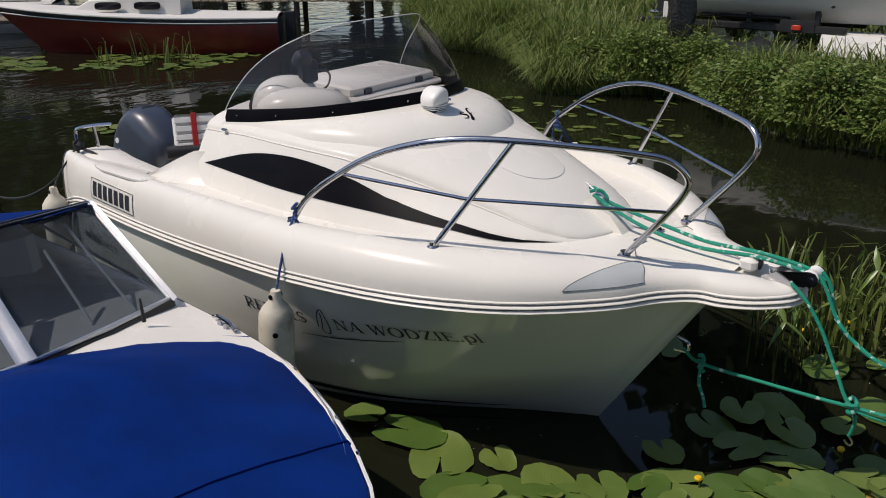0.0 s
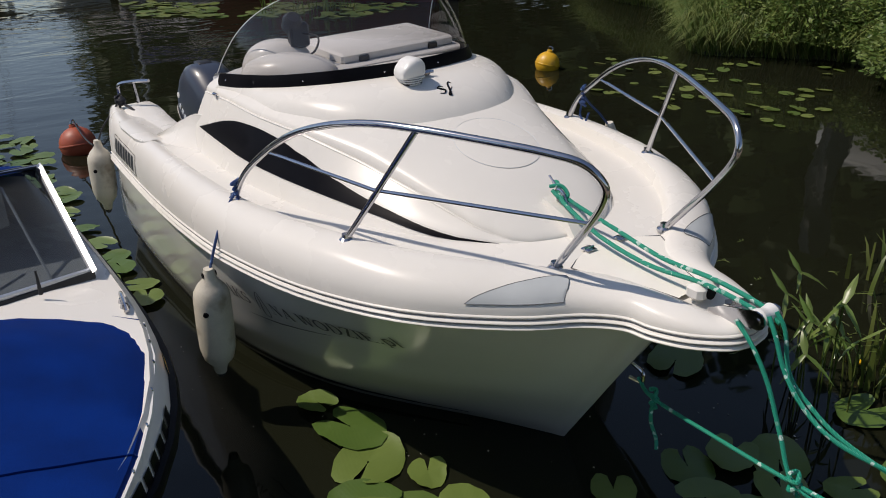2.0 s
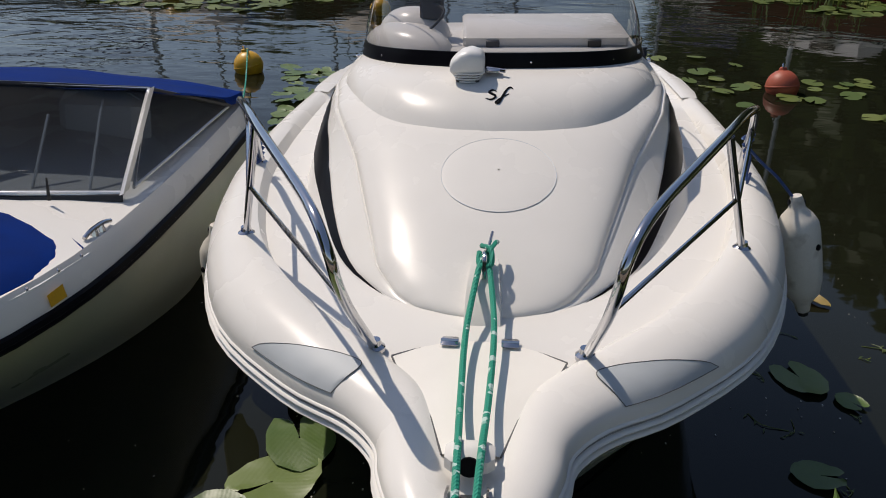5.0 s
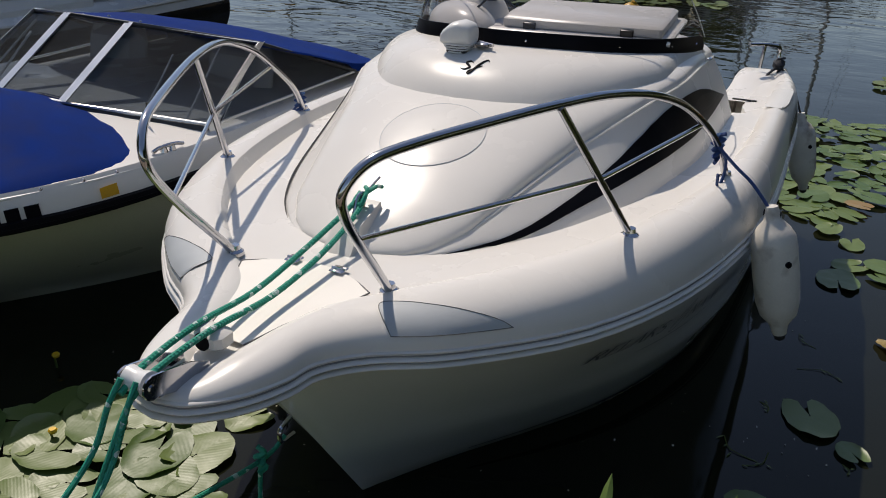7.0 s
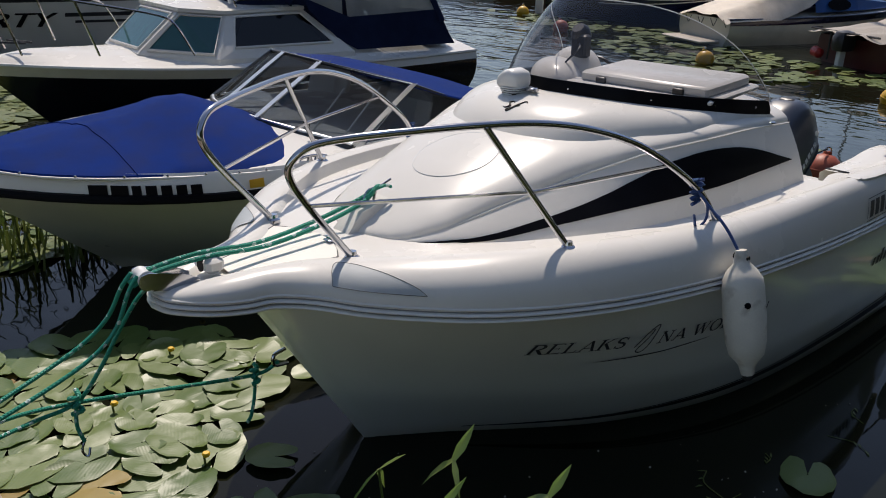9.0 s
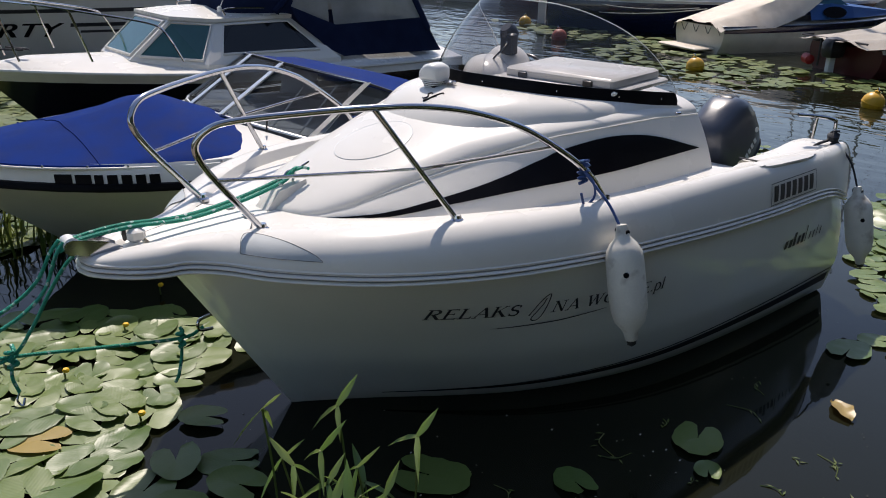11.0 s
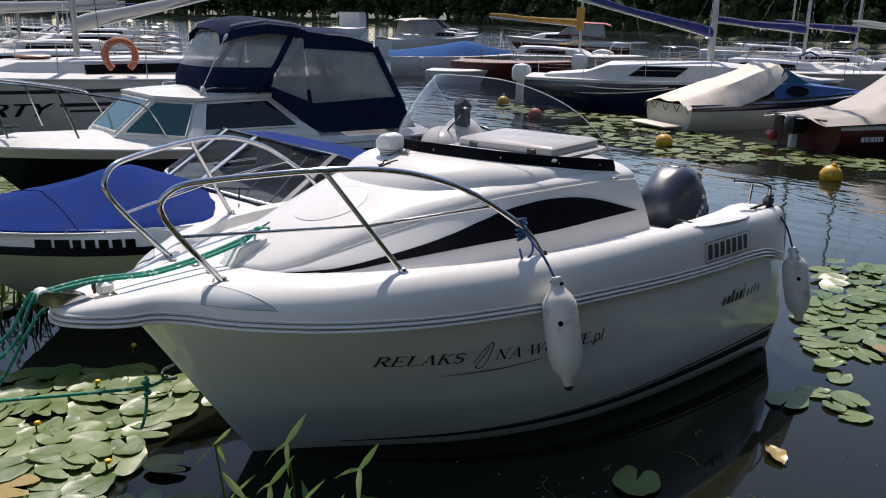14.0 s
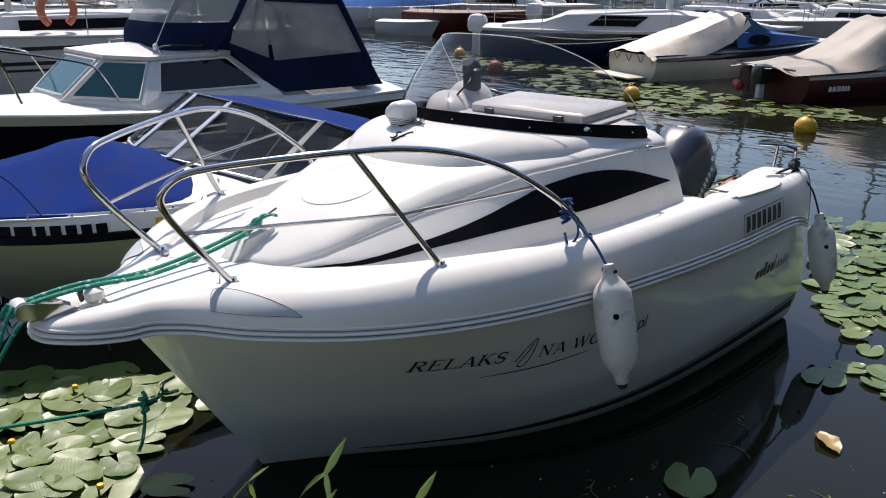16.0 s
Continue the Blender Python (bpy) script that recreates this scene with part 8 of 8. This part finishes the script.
def scatter(poly, count, space, sizes, label, odd=0.015, tries=40):
    xs, ys = [p[0] for p in poly], [p[1] for p in poly]
    made = 0
    for _ in range(count * tries):
        if made >= count:
            break
        x, y = rng.uniform(min(xs), max(xs)), rng.uniform(min(ys), max(ys))
        if not inside((x, y), poly) or not hull_clear(x, y, 0.12) or any((x - a) ** 2 + (y - b) ** 2 < space * space for a, b in placed):
            continue
        placed.append((x, y))
        yellow = rng.random() < odd
        ob = new("lily_pad", (old if yellow else pads)[rng.randrange(2 if yellow else 16)])
        s = rng.uniform(*sizes)
        steep = rng.gauss(0, 1.2) if rng.random() > 0.035 else rng.uniform(7, 18)
        ob.matrix_world = pose(x, y, 0.005 + 0.0028 * (len(placed) % 11) + abs(steep) * 0.0012, steep, rng.gauss(0, 1.2), rng.uniform(0, 360)) @ Matrix.Diagonal((s, s, s, 1))
        tagged(ob, "yellowed torn lily pad floating on the water" if yellow else label, "lily pad", "lily pads")
        made += 1


scatter([(5.15, -1.9), (4.4, -1.75), (3.72, -1.32), (3.62, -0.85), (4.0, -0.50), (4.35, -0.22), (4.7, 0.10), (4.95, 0.45), (5.15, 0.3)], 185, 0.132, (0.56, 0.94), "pale sunlit lily pad floating by the bow", 0.04)
for x, y, size, turn in ((2.78, -0.83, 0.62, 20), (3.05, -0.80, 1.02, 200), (3.32, -0.85, 1.08, 310), (3.52, -0.66, 0.6, 150), (3.56, -0.98, 0.9, 40)):
    placed.append((x, y))
    ob = new("lily_pad", pads[len(placed) % 10])
    ob.matrix_world = pose(x, y, 0.006 + 0.003 * (len(placed) % 7), 1.0, -1.0, turn) @ Matrix.Diagonal((size, size, size, 1))
    tagged(ob, "broad sunlit green lily pad beside the hull", "lily pad", "lily pads")
scatter([(4.35, 1.3), (4.5, 0.75), (4.9, 0.7), (5.15, 1.6), (4.6, 2.6), (4.4, 2.0)], 6, 0.3, (0.7, 1.0), "green lily pad among the reeds")
scatter([(-0.8, -1.25), (1.2, -1.15), (1.2, -1.5), (0.4, -1.7), (-3.6, -2.6), (-3.6, -1.1)], 80, 0.17, (0.5, 0.8), "green lily pad between the boats")
scatter([(0.05, 1.36), (-0.3, 1.0), (-1.0, 0.72), (-2.8, 0.1), (-3.0, 1.6), (-1.5, 1.8), (-0.5, 1.65)], 95, 0.13, (0.42, 0.8), "green lily pad off the stern")
for x, y, size, turn, label in ((2.30, 1.50, 0.82, 205, "single heart-shaped lily pad on dark water"), (2.50, 1.69, 0.42, 40, "small curled lily pad on dark water"), (3.05, 1.38, 0.6, 80, "dim lily pad in the hull's shade"), (3.52, 0.92, 1.0, 300, "dim lily pad in the hull's shade"),
                                (0.77, 1.51, 0.85, 10, "half-shaded lily pad off the stern"), (0.50, 1.57, 0.62, 120, "green lily pad off the stern"), (0.61, 1.73, 0.45, 230, "small lily pad off the stern"), (0.46, 1.76, 0.7, 60, "green lily pad off the stern"), (0.66, 1.86, 0.6, 300, "green lily pad off the stern"), (0.14, 1.55, 0.55, 190, "green lily pad off the stern")):
    placed.append((x, y))
    ob = new("lily_pad", pads[len(placed) % 16])
    ob.matrix_world = pose(x, y, 0.006 + 0.003 * (len(placed) % 5), 0.6, -0.8, turn) @ Matrix.Diagonal((size, size, size, 1))
    tagged(ob, label, "lily pad", "lily pads")

scatter([(4.05, -0.2), (4.5, 0.0), (4.95, 0.5), (4.65, 0.85), (4.2, 0.55)], 8, 0.19, (0.6, 1.0), "shaded lily pad beside the stem")


def mat_of_pads(name, poly, count, label, sizes=(0.08, 0.15)):
    """A spread of small floating leaves too many to count."""
    xs, ys = [p[0] for p in poly], [p[1] for p in poly]
    g = Geo()
    for _ in range(count):
        x, y = rng.uniform(min(xs), max(xs)), rng.uniform(min(ys), max(ys))
        if not inside((x, y), poly) or noise.noise(Vector((x * 0.8, y * 0.8, 3))) < -0.18:
            continue
        r, a0, z = rng.uniform(*sizes), rng.uniform(0, 6.28), rng.uniform(0.004, 0.03)
        tx, ty = rng.gauss(0, 0.07), rng.gauss(0, 0.07)
        ring = [(x + r * 1.15 * math.cos(a0 + a), y + r * math.sin(a0 + a), z + r * (tx * math.cos(a0 + a) + ty * math.sin(a0 + a))) for a in [0.2 + 5.88 * k / 9 for k in range(10)]]
        g.add([(x, y, z)] + ring, [(0, k, k + 1) for k in range(1, 10)])
    solid(name, g, PADMAT, label, "lily pads", kind="stuff", smooth=False)


mat_of_pads("lily_mat", [(-11.2, -14.5), (-12.2, -11.5), (-11.5, -8.4), (-10.6, -6.3), (-10.2, -4.6), (-9.8, -3.2), (-11, -1), (-9, -1.0), (-8.4, -3.2), (-7.0, -4.4), (-7.6, -6.8), (-9.2, -10)], 1500, "mat of small lily pads before the moored boats")
mat_of_pads("lily_mat", [(-9.8, 4.2), (-8.4, 4.2), (-9.0, 7.2), (-9.9, 7.6), (-12.6, 4.6), (-14, 2.6), (-11.5, 2.2)], 900, "mat of lily pads before the red boat")
mat_of_pads("lily_mat", [(-3, 6.0), (-1, 4.6), (1.2, 5.2), (1.4, 6.8), (-0.3, 8.2), (-2, 7.4)], 120, "thin lily pads under the bank", (0.05, 0.09))
mat_of_pads("lily_mat", [(4.9, -3.0), (3.6, -3.2), (3.0, -4.4), (3.3, -6.0), (2.4, -8.0), (2.2, -10.5), (5.0, -10.5)], 1500, "lily pads before the other bows", (0.1, 0.16))
mat_of_pads("lily_mat", [(-5.2, 1.5), (-2.6, 1.8), (-2.2, 4.4), (-4.5, 4.0)], 60, "few lily pads on open water", (0.08, 0.13))

# fallen leaf, yellow lilies
def lily(x, y, z=0.06):
    th = thing("water_lily", "yellow water lily flower on a short stalk", "flower", "water lilies", at=pose(x, y, 0))
    part("stalk", Geo().tube([(0, 0, -0.1), (0.01, 0, z)], 0.005, 6), REED, th)
    g = Geo()
    g.lathe([(0.004, z - 0.008), (0.015, z - 0.002), (0.019, z + 0.009), (0.014, z + 0.017)], sides=10)
    part("petals", g, PETAL, th)


for x, y in ((4.14, 1.6), (3.65, -1.70), (4.05, -1.25), (4.5, -0.9), (4.75, 0.42), (4.35, -0.25), (4.3, 1.9)):
    lily(x, y)
curled = []
for k in range(11):
    t = k / 10
    wide = 0.052 * math.sin(math.pi * (0.04 + 0.93 * t)) ** 0.75 * (1 + 0.12 * math.sin(17 * t))
    mid = Vector((1.42 + 0.125 * t, 1.74 + 0.155 * t, 0.008 + 0.012 * math.sin(3 * t)))
    curled.append([mid + Vector((-0.78, 0.63, 0)) * wide * f + Vector((0, 0, 0.014 * f * f + 0.004 * math.sin(9 * t + 3 * f))) for f in (-1, -0.6, -0.2, 0, 0.2, 0.6, 1)])
solid("fallen_leaf", Geo().loft(curled), OLDPAD, "brown fallen leaf floating on dark water", "leaf")

flecks = Geo()
for _ in range(520):
    x, y = rng.uniform(0.2, 5.0), rng.uniform(-2.0, 3.0)
    if not hull_clear(x, y, 0.15) or noise.noise(Vector((x * 1.7, y * 1.7, 5))) < 0.02:
        continue
    a, r = rng.uniform(0, 6.28), rng.uniform(0.0025, 0.008)
    flecks.add([(x + r * math.cos(a + d), y + r * 0.6 * math.sin(a + d), 0.003 + 0.002 * math.sin(d)) for d in (0, 1.6, 3.1, 4.7)], [(0, 1, 2, 3)])
solid("floating_fleck", flecks, PALE_ROPE, "pale flecks of plant matter floating on the water", "flecks", kind="stuff", smooth=False)
stems = Geo()
for _ in range(46):
    x, y = rng.uniform(1.2, 4.6), rng.uniform(1.15, 2.6)
    a, n = rng.uniform(0, 6.28), rng.uniform(0.06, 0.22)
    stems.tube(spline([(x, y, 0.002), (x + 0.5 * n * math.cos(a), y + 0.5 * n * math.sin(a), 0.006), (x + n * math.cos(a + 0.5), y + n * math.sin(a + 0.5), 0.001)], 3), rng.uniform(0.0015, 0.003), 4)
    for k in range(3):
        leaf(stems, (x + 0.3 * k * n * math.cos(a), y + 0.3 * k * n * math.sin(a), 0.005), (math.cos(a + rng.uniform(-1.5, 1.5)), math.sin(a + rng.uniform(-1.5, 1.5)), 0), (0, 0, 1), rng.uniform(0.02, 0.05), 0.005)
solid("floating_weed", stems, REED, "thin broken weed stems floating on the dark water", "weed", kind="stuff")

# ---- reeds and arrowheads ----
def reed_tuft(x, y, n, h, r, label, w=(0.008, 0.016)):
    th = thing("reed_tuft", label, "reeds", "reed tufts", at=pose(x, y, 0))
    g = Geo()
    for k in range(n):
        a, q = rng.uniform(0, 6.28), r * math.sqrt(rng.random())
        blade(g, q * math.cos(a), q * math.sin(a), -0.1, h * rng.uniform(0.55, 1.1), rng.uniform(0.05, 0.55), rng.uniform(0, 6.28), rng.uniform(*w), rng.uniform(0.1, 1.2))
    part("foliage", g, REED, th)


for x, y, n, h, r in ((4.35, 1.65, 40, 0.50, 0.25), (4.4, 1.9, 40, 0.55, 0.3), (4.35, 2.3, 45, 0.6, 0.3), (3.7, 2.75, 30, 0.45, 0.3), (4.6, 2.6, 50, 0.65, 0.35)):
    reed_tuft(x, y, n, h, r, "green reed tuft standing in the water by the bow")
for x, y, n, h, r in ((4.1, -3.15, 50, 0.55, 0.3), (4.45, -3.3, 60, 0.6, 0.3), (4.75, -3.0, 45, 0.55, 0.25), (3.75, -3.35, 30, 0.5, 0.25), (4.7, -3.9, 40, 0.6, 0.3)):
    reed_tuft(x, y, n, h, r, "dark reed tuft under the runabout's bow")
for x, y in ((-10.1, 4.6), (-9.9, 5.1), (-9.6, 5.5), (-9.8, 5.9)):
    reed_tuft(x, y, 11, 0.75, 0.35, "thin reed tuft before the red boat", (0.008, 0.014))


def lobe(g, base, way, up, length, wide):
    """A long pointed lobe, folded along its rib and drooping at the tip."""
    way, up = Vector(way).normalized(), Vector(up).normalized()
    side = way.cross(up).normalized() * wide
    fold = side.cross(way).normalized() * wide * 0.35
    mids = [base + way * length * t - Vector((0, 0, length * 0.22 * t * t)) for t in (0, 0.3, 0.65, 1.0)]
    rim = [mids[0] + side * 0.5, mids[1] + side + fold, mids[2] + side * 0.62 + fold, mids[3], mids[2] - side * 0.62 + fold, mids[1] - side + fold, mids[0] - side * 0.5]
    g.add(rim + mids[:3], [(0, 1, 8, 7), (1, 2, 9, 8), (2, 3, 9), (3, 4, 9), (4, 5, 8, 9), (5, 6, 7, 8)])


def arrowhead(x, y, z, turn, seed):
    """A water plant: a bent stalk with one arrow-shaped leaf of three long lobes."""
    r = random.Random(seed)
    foot = Vector((x + r.uniform(-0.06, 0.06), y + r.uniform(-0.02, 0.10), 0))
    th = thing("arrowhead_plant", "arrowhead water plant with a three-lobed green leaf", "water plant", "arrowheads", at=pose(foot.x, foot.y, 0))
    tip = Vector((x, y, z)) - foot
    stalk = part("stalk", Geo().tube(spline([Vector((0, 0, -0.1)), tip * 0.5 + Vector((r.uniform(-0.02, 0.02), r.uniform(-0.02, 0.02), 0.0)), tip], 4), 0.0045, 5), REED, th)
    a = math.radians(turn)
    out = Vector((math.cos(a), math.sin(a), 0))
    across = Vector((-out.y, out.x, 0))
    g = Geo()
    lobe(g, tip, out * 0.75 + Vector((0, 0, 1.0)), out - Vector((0, 0, 0.6)), r.uniform(0.14, 0.19), r.uniform(0.016, 0.022))
    for k in (1, -1):
        lobe(g, tip, across * k * r.uniform(0.5, 0.8) - out * r.uniform(0.2, 0.5) - Vector((0, 0, r.uniform(0.3, 0.8))), Vector((0, 0, 1)) - out * 0.5, r.uniform(0.12, 0.17), r.uniform(0.011, 0.015))
    part("leaf_blade", g, ARROW, stalk)


for k, (x, y, z, turn) in enumerate(((4.34, 0.98, 0.68, 100), (4.045, 1.01, 0.60, 185), (4.16, 1.07, 0.48, 170), (4.27, 1.06, 0.46, 300), (4.19, 1.16, 0.40, 190), (4.08, 1.19, 0.44, 150), (3.905, 1.32, 0.57, 175), (4.22, 1.24, 0.36, 210), (4.12, 1.27, 0.38, 95), (4.02, 1.28, 0.34, 200), (4.33, 1.20, 0.42, 20), (4.24, 0.92, 0.40, 140), (4.10, 1.12, 0.33, 20), (4.00, 1.12, 0.30, 260), (4.18, 1.33, 0.33, 160),
                                  (4.52, 1.45, 0.62, 120), (4.60, 1.75, 0.72, 60), (4.40, 1.62, 0.66, 240), (4.74, 1.55, 0.58, 330), (4.66, 2.0, 0.70, 20))):
    arrowhead(x, y, z, turn, 40 + k)
